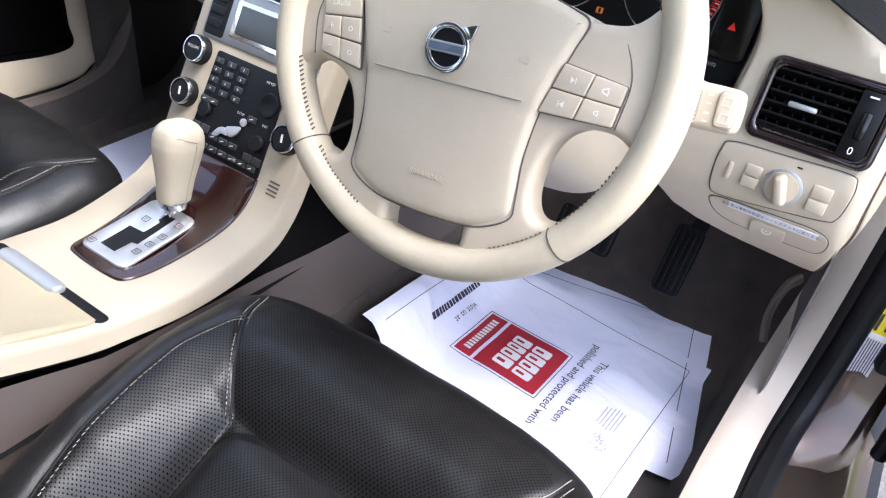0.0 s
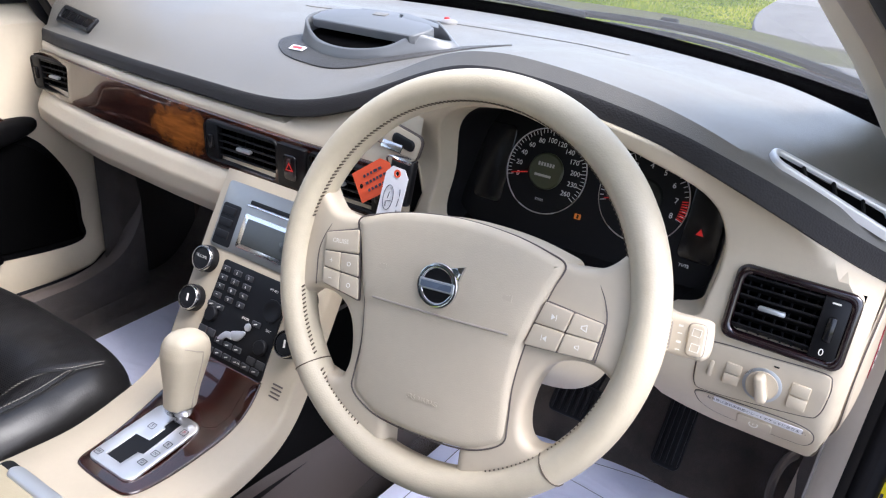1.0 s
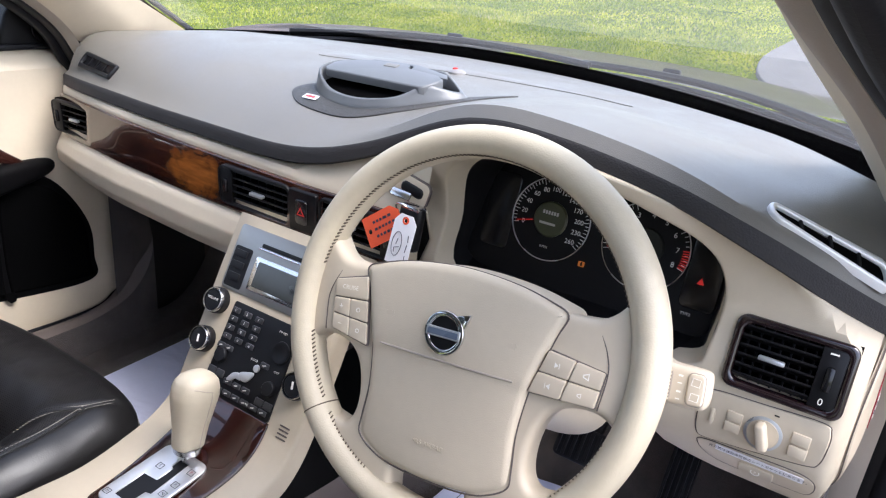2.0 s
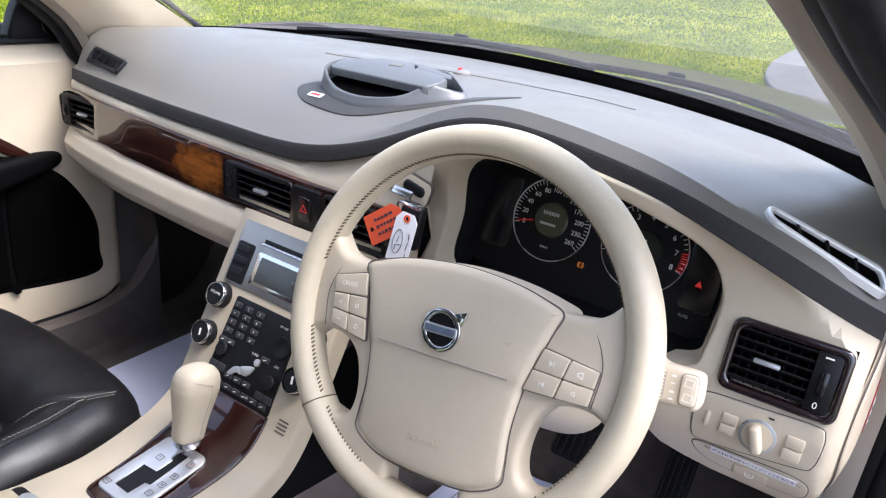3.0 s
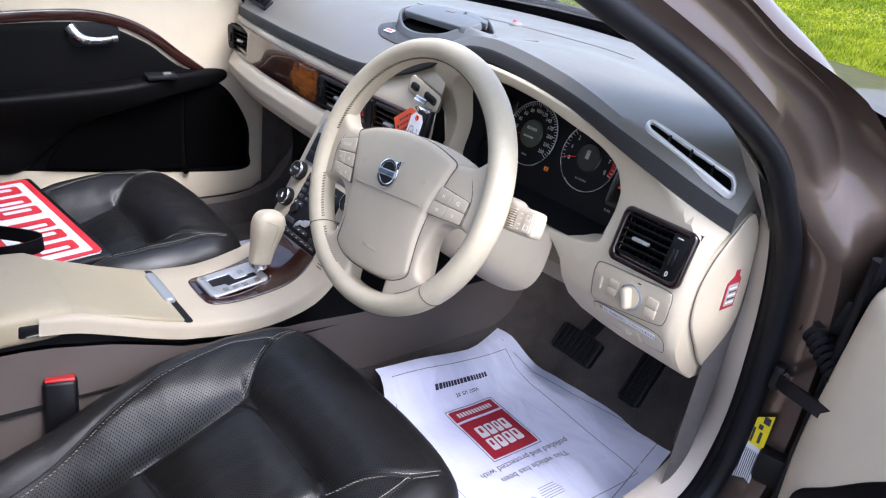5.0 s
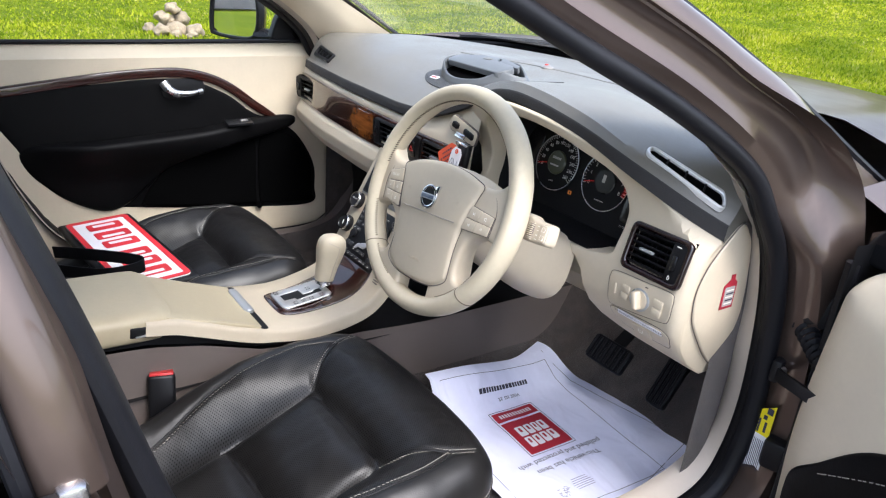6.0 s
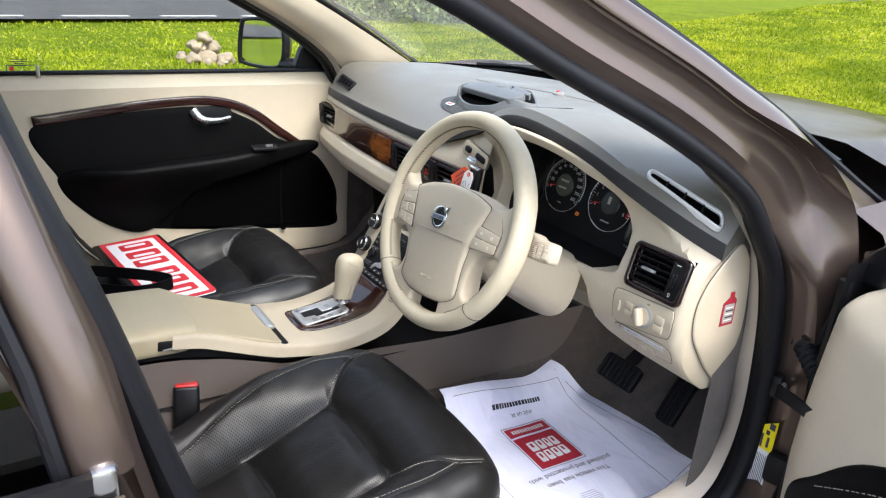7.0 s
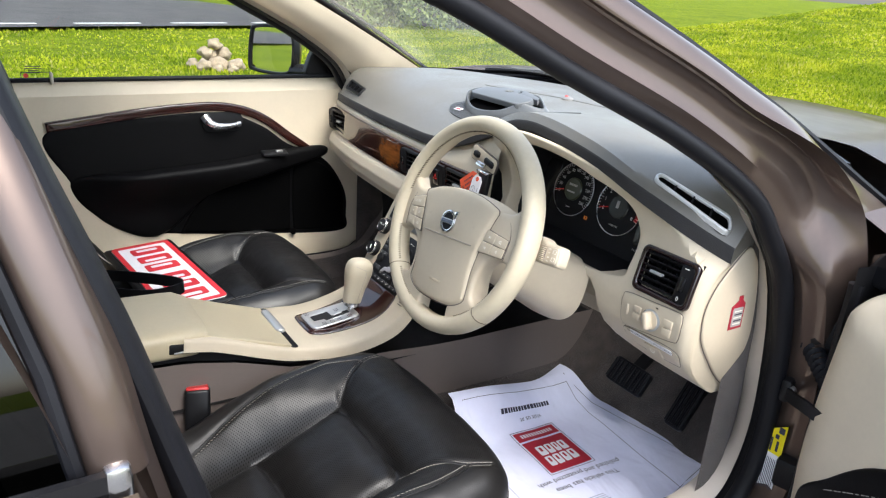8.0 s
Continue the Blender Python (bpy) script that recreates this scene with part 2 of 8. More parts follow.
def part(name, bm, material, parent=None, label="", smooth=35, mods=()):
    me = bpy.data.meshes.new(name)
    if bm.faces:
        bmesh.ops.recalc_face_normals(bm, faces=bm.faces)
    bm.to_mesh(me)
    bm.free()
    for m in material if isinstance(material, (list, tuple)) else (material,):
        me.materials.append(m)
    if smooth:
        me.shade_smooth()
        me.set_sharp_from_angle(angle=radians(smooth))
    ob = new(name, me)
    if parent is not None:
        ob.parent = parent
        if parent.type == "EMPTY":
            ob.matrix_parent_inverse = Matrix.Translation(-parent.location)
    return tagged(ob, label)


def skin(put, nu, nv, loop_u=False):
    """A sheet over (u, v) in 0..1."""
    bm = bmesh.new()
    cols = nu if loop_u else nu + 1
    grid = [[bm.verts.new(put(i / nu, j / nv)) for j in range(nv + 1)] for i in range(cols)]
    for i in range(nu):
        a, b = grid[i], grid[(i + 1) % cols]
        for j in range(nv):
            bm.faces.new((a[j], b[j], b[j + 1], a[j + 1]))
    return bm


def curve(points, n, closed=False):
    """A smooth line through the points: n points."""
    p = [V(q) for q in points]
    count = len(p) if closed else len(p) - 1
    out = []
    for k in range(n):
        s = k / n * count if closed else k / (n - 1) * count
        i = min(int(s), count - 1)
        f = s - i
        if closed:
            a, b, c, d = (p[(i + o) % len(p)] for o in (-1, 0, 1, 2))
        else:
            b, c = p[i], p[i + 1]
            a = p[i - 1] if i else b * 2 - c
            d = p[i + 2] if i + 2 < len(p) else c * 2 - b
        out.append(0.5 * ((2 * b) + (c - a) * f + (2 * a - 5 * b + 4 * c - d) * f * f + (3 * b - a - 3 * c + d) * f ** 3))
    return out


def table(x, rows):
    """Smooth interpolation in rows of (x, value)."""
    if x <= rows[0][0]:
        return rows[0][1]
    for (a, p), (b, q) in zip(rows, rows[1:]):
        if x <= b:
            f = (x - a) / (b - a)
            return p + (q - p) * f * f * (3 - 2 * f)
    return rows[-1][1]


def line(x, rows):
    return float(np.interp(x, [r[0] for r in rows], [r[1] for r in rows]))


def sweep(path, profile, closed=False, up=(0, 0, 1), size=None, bm=None, caps=True):
    """The profile of (across, up) points drawn along a path."""
    bm = bm or bmesh.new()
    path = [V(p) for p in path]
    n, rings = len(path), []
    for i, p in enumerate(path):
        a, b = path[(i - 1) % n] if closed or i else p, path[(i + 1) % n] if closed or i < n - 1 else p
        t = (b - a).normalized()
        s = t.cross(V(up))
        s = s.normalized() if s.length > 1e-6 else V((1, 0, 0))
        w = s.cross(t)
        k = size(i / max(n - 1, 1)) if size else 1.0
        rings.append([bm.verts.new(p + s * x * k + w * y * k) for x, y in profile])
    m = len(profile)
    for i in range(n if closed else n - 1):
        a, b = rings[i], rings[(i + 1) % n]
        for j in range(m):
            bm.faces.new((a[j], a[(j + 1) % m], b[(j + 1) % m], b[j]))
    if caps and not closed:
        bm.faces.new(rings[0][::-1])
        bm.faces.new(rings[-1])
    return bm


def disc(r, n=12, rx=None):
    return [(r * math.cos(2 * math.pi * k / n), (rx or r) * math.sin(2 * math.pi * k / n)) for k in range(n)]


def tube(path, r, n=10, closed=False, up=(0, 0, 1), bm=None, rx=None):
    return sweep(path, disc(r, n, rx), closed, up, bm=bm)


def lathe(profile, m, n=28, bm=None):
    """Profile of (radius, height) turned about the z axis of m."""
    bm = bm or bmesh.new()
    rings = []
    for r, h in profile:
        if r < 1e-6:
            rings.append([bm.verts.new(m @ V((0, 0, h)))])
        else:
            rings.append([bm.verts.new(m @ V((r * math.cos(2 * math.pi * k / n), r * math.sin(2 * math.pi * k / n), h))) for k in range(n)])
    for a, b in zip(rings, rings[1:]):
        for k in range(n):
            q = [a[k % len(a)], a[(k + 1) % n % len(a)], b[(k + 1) % n % len(b)], b[k % len(b)]]
            q = list(dict.fromkeys(q))
            if len(q) > 2:
                bm.faces.new(q)
    return bm


def rrect(w, h, r, n=5, cx=0.0, cy=0.0):
    out = []
    for sx, sy, a0 in ((1, -1, -90), (1, 1, 0), (-1, 1, 90), (-1, -1, 180)):
        for k in range(n + 1):
            a = radians(a0 + 90 * k / n)
            out.append((cx + sx * (w / 2 - r) + r * math.cos(a), cy + sy * (h / 2 - r) + r * math.sin(a)))
    return out


def inside(p, poly):
    x, y = p
    hit = False
    for (x0, y0), (x1, y1) in zip(poly, poly[1:] + poly[:1]):
        if (y0 > y) != (y1 > y) and x < (x1 - x0) * (y - y0) / (y1 - y0) + x0:
            hit = not hit
    return hit


def area(poly):
    return sum(x0 * y1 - x1 * y0 for (x0, y0), (x1, y1) in zip(poly, poly[1:] + poly[:1])) / 2


def shifted(poly, d):
    """The outline moved to its left by d."""
    n, out = len(poly), []
    for i in range(n):
        (x0, y0), (x1, y1), (x2, y2) = poly[i - 1], poly[i], poly[(i + 1) % n]
        a, b = V((x1 - x0, y1 - y0)), V((x2 - x1, y2 - y1))
        na, nb = V((-a.y, a.x)), V((-b.y, b.x))
        m = (na.normalized() if na.length else na) + (nb.normalized() if nb.length else nb)
        m = m.normalized() if m.length > 1e-6 else V((0, 0))
        c = max(0.5, m.dot(na.normalized()) if na.length else 1)
        out.append((x1 + m.x * d / c, y1 + m.y * d / c))
    return out


def panel(outer, put, holes=(), step=0.02, depth=0.004, r=0.0015, nr=3, bm=None):
    """A plate with rounded edges. put(a, b, h) gives the place of plate point (a, b) at height h (0: its face)."""
    bm = bm or bmesh.new()
    loops = []
    for poly, want in [(outer, 1)] + [(h, -1) for h in holes]:
        poly = [(float(p[0]), float(p[1])) for p in poly]
        if area(poly) * want < 0:
            poly = poly[::-1]
        rings = [(poly, -depth)]
        for k in range(nr + 1 if r else 1):
            a = math.pi / 2 * k / max(nr, 1)
            rings.append((shifted(poly, r * (1 - math.cos(a))) if r else poly, -r * (1 - math.sin(a))))
        verts = [[bm.verts.new(put(x, y, h)) for x, y in ring] for ring, h in rings]
        for a, b in zip(verts, verts[1:]):
            for j in range(len(a)):
                bm.faces.new((a[j], a[(j + 1) % len(a)], b[(j + 1) % len(a)], b[j]))
        loops.append((rings[-1][0], verts[-1]))
    flat, owner, edges = [], [], []
    for ring, verts in loops:
        base = len(flat)
        flat += [V(p) for p in ring]
        owner += verts
        edges += [(base + j, base + (j + 1) % len(ring)) for j in range(len(ring))]
    xs, ys = [p.x for p in flat], [p.y for p in flat]
    shape = loops[0][0]
    near = np.array([(p.x, p.y) for p in flat])
    ny = max(1, int((max(ys) - min(ys)) / step))
    nx = max(1, int((max(xs) - min(xs)) / step))
    for j in range(1, ny):
        for i in range(1, nx):
            p = (min(xs) + (max(xs) - min(xs)) * (i + 0.5 * (j % 2)) / nx, min(ys) + (max(ys) - min(ys)) * j / ny)
            if ((near - p) ** 2).sum(1).min() > (0.45 * step) ** 2 and inside(p, shape) and not any(inside(p, l[0]) for l in loops[1:]):
                flat.append(V(p))
                owner.append(None)
    from mathutils.geometry import delaunay_2d_cdt
    vs, _, fs, orig, _, _ = delaunay_2d_cdt(flat, edges, [], 0, 1e-7)
    got = []
    for p, o in zip(vs, orig):
        k = next((q for q in o if owner[q] is not None), None)
        got.append(owner[k] if k is not None else bm.verts.new(put(p.x, p.y, 0.0)))
    for f in fs:
        c = sum((vs[k] for k in f), V((0, 0))) / len(f)
        if inside(c, shape) and not any(inside(c, l[0]) for l in loops[1:]):
            q = list(dict.fromkeys(got[k] for k in f))
            if len(q) > 2 and not bm.faces.get(q):
                bm.faces.new(q)
    return bm


def flat(m):
    return lambda a, b, h: m @ V((a, b, h))


def box(m, sx, sy, sz, r=0.0, seg=2, bm=None):
    """A box with rounded edges, centred on m."""
    b2 = bmesh.new()
    bmesh.ops.create_cube(b2, size=1.0, matrix=Matrix.Diagonal((sx, sy, sz, 1)))
    if r:
        bmesh.ops.bevel(b2, geom=b2.edges[:], offset=r, segments=seg, profile=0.5, affect="EDGES")
    b2.transform(m)
    if bm is None:
        return b2
    return join(bm, b2)


def join(bm, other):
    me = bpy.data.meshes.new("join")
    other.to_mesh(me)
    other.free()
    bm.from_mesh(me)
    bpy.data.meshes.remove(me)
    return bm


def letters(s, size, m, bm=None, align="CENTER", depth=0.0):
    """Words in the built-in font, lying in the xy plane of m."""
    c = bpy.data.curves.new("letters", "FONT")
    c.body, c.size, c.align_x, c.align_y, c.resolution_u, c.extrude = s, size, align, "CENTER", 3, depth
    ob = new("letters", c)
    bpy.context.view_layer.update()
    me = bpy.data.meshes.new_from_object(ob.evaluated_get(bpy.context.evaluated_depsgraph_get()))
    bpy.data.objects.remove(ob)
    bpy.data.curves.remove(c)
    b2 = bmesh.new()
    b2.from_mesh(me)
    bpy.data.meshes.remove(me)
    b2.transform(m)
    return join(bm, b2) if bm else b2


def axes(o, x, z):
    """A pose at o whose x and z axes point that way."""
    x, z = V(x).normalized(), V(z).normalized()
    y = z.cross(x).normalized()
    x = y.cross(z)
    m = Matrix((x, y, z)).transposed().to_4x4()
    m.translation = V(o)
    return m


def stitches(path, length, gap, r, up=(0, 0, 1), lift=0.0008):
    """Short threads along a line."""
    bm = bmesh.new()
    run = 0.0
    path = [V(p) for p in path]
    start = None
    for a, b in zip(path, path[1:]):
        d = (b - a).length
        pos = 0.0
        while pos < d:
            p = a.lerp(b, pos / d)
            if start is None:
                start, need = p, length
            elif (p - start).length >= length:
                t = (p - start).normalized()
                m = axes((start + p) / 2 + V(up) * lift, t, up)
                box(m, length, r * 2, r * 1.4, r * 0.5, 1, bm)
                start = None
                pos += gap
            pos += length / 6
    return bm

# ---- the ground and what grows on it ----
def grass_material():
    m, t, b = shader("grass")
    big, mid, fine = noise_at(t, 0.35, 4), noise_at(t, 3.0, 5), noise_at(t, 60, 4)
    c = ramp(t, big.outputs["Fac"], [(0.3, (0.13, 0.185, 0.008)), (0.7, (0.24, 0.275, 0.014))])
    d = ramp(t, mid.outputs["Fac"], [(0.35, (0.55, 0.62, 0.5)), (0.65, (1, 1, 1))])
    e = ramp(t, fine.outputs["Fac"], [(0.3, (0.55, 0.6, 0.5)), (0.7, (1, 1, 1))])
    one = mix(t, "MULTIPLY", 1.0, c.outputs[0], d.outputs[0])
    t.links.new(mix(t, "MULTIPLY", 1.0, one, e.outputs[0]), b.inputs["Base Color"])
    b.inputs["Roughness"].default_value = 0.9
    b.inputs["Specular IOR Level"].default_value = 0.05
    bumped(t, b, fine.outputs["Fac"], 1.0, 0.03)
    return m


def blade_material():
    m, t, b = shader("grass_blade")
    geo = t.nodes.new("ShaderNodeNewGeometry")
    c = ramp(t, geo.outputs["Random Per Island"], [(0.0, (0.18, 0.25, 0.010)), (0.4, (0.38, 0.43, 0.018)), (0.85, (0.53, 0.53, 0.04)), (1.0, (0.58, 0.51, 0.16))])
    big = noise_at(t, 1.1, 5)
    d = ramp(t, big.outputs["Fac"], [(0.38, (0.5, 0.62, 0.55)), (0.60, (1, 1, 1))])
    t.links.new(mix(t, "MULTIPLY", 1.0, c.outputs[0], d.outputs[0]), b.inputs["Base Color"])
    b.inputs["Roughness"].default_value = 0.6
    b.inputs["Specular IOR Level"].default_value = 0.1
    thin, both = t.nodes.new("ShaderNodeBsdfTranslucent"), t.nodes.new("ShaderNodeMixShader")
    t.links.new(b.inputs["Base Color"].links[0].from_socket, thin.inputs["Color"])
    both.inputs[0].default_value = 0.5
    t.links.new(b.outputs[0], both.inputs[1])
    t.links.new(thin.outputs[0], both.inputs[2])
    t.links.new(both.outputs[0], t.nodes["Material Output"].inputs["Surface"])
    return m


def leaf_material(name, dark, light):
    m, t, b = shader(name)
    geo = t.nodes.new("ShaderNodeNewGeometry")
    c = ramp(t, geo.outputs["Random Per Island"], [(0.0, dark), (1.0, light)])
    t.links.new(c.outputs[0], b.inputs["Base Color"])
    b.inputs["Roughness"].default_value = 0.55
    return m


GRASS, BLADE = grass_material(), blade_material()
LEAF = leaf_material("hedge_leaf", (0.03, 0.06, 0.012), (0.24, 0.30, 0.08))
BARK = surface("bark", (0.08, 0.06, 0.045), 0.9, var=0.3, grain=0.8, gscale=60, gdist=0.01)
ASPHALT = surface("asphalt", (0.14, 0.135, 0.13), 0.85, var=0.2, scale=2.0, grain=0.8, gscale=250, gdist=0.004)
DRIVE = surface("worn_drive", (0.15, 0.145, 0.14), 0.85, var=0.2, scale=2.0, grain=0.8, gscale=180, gdist=0.006)
ROAD_PAINT = surface("road_paint", (0.62, 0.62, 0.60), 0.7, var=0.15)
STONE = surface("pale_stone", (0.31, 0.245, 0.165), 0.85, var=0.3, scale=12, grain=0.7, gscale=70, gdist=0.01)


def height(x, y):
    """The lie of the land: flat, with a slight swell, rising gently ahead."""
    far = max(0.0, math.hypot(x, y) - 3.5)
    bank = 0.10 * min(40.0, max(0.0, y - 6.0)) * min(1.0, max(0.0, (x + 15) / 6)) ** 2
    return bank + 0.05 * min(far, 3) / 3 * (noise.noise(V((x * 0.25, y * 0.25, 0))) + 0.3 * noise.noise(V((x, y, 3))))


def make_ground():
    def put(u, v):
        r = 0.5 + 400 * u ** 5
        a = 2 * math.pi * v
        x, y = r * math.cos(a), r * math.sin(a)
        return V((x, y, height(x, y)))
    bm = skin(put, 110, 180)
    bmesh.ops.remove_doubles(bm, verts=bm.verts[:], dist=1e-5)
    rim = [e for e in bm.edges if e.is_boundary and e.verts[0].co.length < 1]
    bmesh.ops.holes_fill(bm, edges=rim)
    ob = part("ground", bm, GRASS)
    tagged(ob, "bright green mown grass with uneven tufts", "lawn", kind="structure")


def in_drive(x, y):
    """The made ground on which the car stands."""
    edge = 0.25 * noise.noise(V((y * 0.5, 2, 0)))
    return (-1.35 < x < 60 and y < 3.2 - 0.1 * x + edge) or (x > -1.05 + 0.3 * edge and 7.4 < y < 12.6 and x < 5 + edge) or (x > 0.1 and 3 < y < 7.5)


def make_drive():
    out = [(-1.35, -9), (12, -9), (12, 3.2), (6, 6), (5, 11.5), (3, 13.4), (1.0, 13.2), (-0.3, 12.7), (-0.95, 11.8), (-1.1, 10.4), (-1.12, 9.0), (-0.8, 7.8), (0.0, 7.0), (0.3, 6.2), (-0.2, 4.8), (-1.0, 3.2), (-1.35, 0)]
    pts = [(p.x, p.y) for p in curve([(x, y, 0) for x, y in out], 120, True)]
    bm = panel(pts, lambda a, b, h: V((a, b, 0.05 + h + height(a, b))), step=0.6, depth=0.09, r=0.02)
    tagged(part("drive", bm, DRIVE), "worn pale grey asphalt drive under the car", "drive", kind="structure")


def make_road():
    """A road that runs past the far edge of the grass, with white dashes along its side."""
    base, d = V((-12.0, 0.0, 0)), V((-0.28, 1, 0)).normalized()
    n = V((-d.y, d.x, 0))
    bm = skin(lambda u, v: base + d * (-40 + 47 * u) + n * (7.0 * v) + V((0, 0, 0.07 + 0.03 * math.sin(v * math.pi))), 40, 6)
    bmesh.ops.solidify(bm, geom=bm.faces[:], thickness=0.12)
    road = tagged(part("road", bm, ASPHALT), "grey asphalt road beyond the grass", "road", kind="structure")
    for k in range(13):
        m = axes(base + d * (-16 + 1.75 * k) + n * 0.45 + V((0, 0, 0.082)), d, (0, 0, 1))
        part("lane_mark", panel(rrect(1.15, 0.12, 0.02, 2), flat(m), step=0.5, depth=0.02, r=0.0), ROAD_PAINT, road, "white painted dash")


def make_grass():
    """Blades of grass, thicker near the car."""
    rng = np.random.default_rng(5)
    verts, faces = [], []
    patches = [(-16.5, -1.5, -5, 14, 46000), (-9, -1.5, -3, 6, 30000), (-16, 3, 6, 22, 90000), (-7, -1.0, 4, 10, 45000), (-14, 4, 20, 34, 30000)]
    for x0, x1, y0, y1, n in patches:
        for x, y, h, a, lean in zip(rng.uniform(x0, x1, n), rng.uniform(y0, y1, n), rng.uniform(0.015, 0.05, n), rng.uniform(0, 6.28, n), rng.uniform(-0.5, 0.5, (n, 2))):
            if in_drive(x, y) or abs(x) < 1.2 and y < 3 or x + 0.28 * y < -12.1:
                continue
            h *= 0.55 + 1.1 * max(0.0, noise.noise(V((x * 0.9, y * 0.9, 7))) + 0.3)
            z, w, k = height(x, y), 0.006 + 0.0012 * math.hypot(x, y), len(verts)
            dx, dy = w * math.cos(a), w * math.sin(a)
            verts += [(x - dx, y - dy, z), (x + dx, y + dy, z), (x + lean[0] * h, y + lean[1] * h, z + h)]
            faces.append((k, k + 1, k + 2))
    me = bpy.data.meshes.new("grass")
    me.from_pydata(verts, [], faces)
    me.materials.append(BLADE)
    tagged(new("grass", me), "long bright green grass blades in tufts", "grass", kind="stuff")


def make_bush(name, x, y, r, h, n, seed, label):
    """A shrub: stems that fork and a ragged crown of single leaves."""
    rng = random.Random(seed)
    root = thing(name, (x, y, 0), label, "bush", "bushes ahead of the car")
    stems, tips = bmesh.new(), []
    for k in range(9):
        a = rng.uniform(0, 6.28)
        top = V((x + r * 0.7 * math.cos(a), y + r * 0.7 * math.sin(a), h * rng.uniform(0.55, 0.95)))
        mid = V((x + r * 0.2 * math.cos(a), y + r * 0.2 * math.sin(a), h * 0.35))
        sweep(curve([(x + 0.05 * math.cos(a), y + 0.05 * math.sin(a), -0.05), mid, top], 6), disc(0.03, 5), size=lambda s: 1.1 - s, bm=stems)
        tips.append(top)
    part("stem", stems, BARK, root)
    leaves = bmesh.new()
    for k in range(n):
        a, e, q = rng.uniform(0, 6.28), rng.uniform(-1.0, 1.0), rng.uniform(0.55, 1.0) ** 0.5
        bulge = 1 + 0.35 * noise.noise(V((math.cos(a) * 2, math.sin(a) * 2, e * 3 + seed)))
        rad = r * bulge * q * math.sqrt(max(0.05, 1 - max(e, 0) ** 2))
        p = V((x + rad * math.cos(a), y + rad * math.sin(a), max(0.05, h * 0.5 + h * 0.5 * e * bulge * q)))
        d1 = V((rng.uniform(-1, 1), rng.uniform(-1, 1), rng.uniform(-1, 1))).normalized() * rng.uniform(0.04, 0.09)
        d2 = d1.cross(V((rng.uniform(-1, 1), rng.uniform(-1, 1), rng.uniform(-1, 1)))).normalized() * 0.035
        leaves.faces.new([leaves.verts.new(q2) for q2 in (p - d1, p + d2, p + d1, p - d2)])
    part("crown", leaves, LEAF, root, smooth=0)


def make_stones():
    rng = random.Random(3)
    spots = [(-7.6, 1.5, 0.095, 0.06), (-7.65, 1.68, 0.11, 0.07), (-7.55, 1.86, 0.10, 0.06), (-7.8, 1.6, 0.10, 0.17), (-7.85, 1.8, 0.10, 0.16), (-7.45, 1.62, 0.06, 0.04), (-7.4, 1.78, 0.065, 0.04), (-7.8, 1.69, 0.08, 0.29), (-7.9, 1.45, 0.075, 0.05)]
    for x, y, r, z in spots:
        bm = bmesh.new()
        bmesh.ops.create_icosphere(bm, subdivisions=3, radius=r)
        o = rng.uniform(0, 50)
        for v in bm.verts:
            n = v.co.normalized()
            k = 1 + 0.45 * noise.noise(n * 1.3 + V((o, 0, 0))) + 0.12 * noise.noise(n * 4 + V((o, 5, 0)))
            v.co = V((v.co.x * k * 1.15, v.co.y * k, v.co.z * k * 0.8)) + V((x, y, z))
        ob = part("stone", bm, STONE, smooth=50)
        tagged(ob, "pale rough stone in a heap on the grass", "stone", "heap of stones")

# ---- the car's shell ----
car = thing("car", (0, 0, 0.3), "bronze-grey metallic estate car with its front door open", "car")


def smooth(a, b, x):
    f = min(1.0, max(0.0, (x - a) / (b - a)))
    return f * f * (3 - 2 * f)


# The line of the front door's opening, on the driver's side (x > 0).
OPENING = [(0.742, -0.64, 0.46), (0.732, -0.45, 0.402), (0.735, -0.10, 0.392), (0.742, 0.05, 0.394), (0.750, 0.116, 0.428), (0.755, 0.144, 0.50), (0.757, 0.151, 0.58), (0.757, 0.145, 0.67),
           (0.756, 0.127, 0.78), (0.752, 0.099, 0.87), (0.744, 0.058, 0.938), (0.728, 0.002, 1.013), (0.69, -0.125, 1.095), (0.64, -0.29, 1.175), (0.595, -0.47, 1.262), (0.575, -0.66, 1.315),
           (0.60, -0.86, 1.325), (0.668, -0.932, 1.26), (0.716, -0.912, 1.16), (0.752, -0.86, 1.0), (0.762, -0.81, 0.82), (0.757, -0.735, 0.6)]


def opening(n=160):
    return curve(OPENING, n, True)


def around(side, rings, n=160):
    """A skin round the door opening. rings: (out from the opening, to the outside) in metres, or functions of the place."""
    path = opening(n)
    def put(u, v):
        i = round(u * n) % n
        p, t = path[i], (path[(i + 1) % n] - path[i - 1]).normalized()
        out = t.cross(V((1, 0, 0))).normalized()
        if out.dot(p - V((0.7, -0.38, 0.85))) < 0:
            out = -out
        a, b = rings[round(v * (len(rings) - 1))](p)
        q = p + out * a + V((b, 0, 0))
        return V((q.x * side, q.y, q.z))
    bm = skin(put, n, len(rings) - 1, True)
    return bm


def fixed(a, b):
    return lambda p: (a, b)


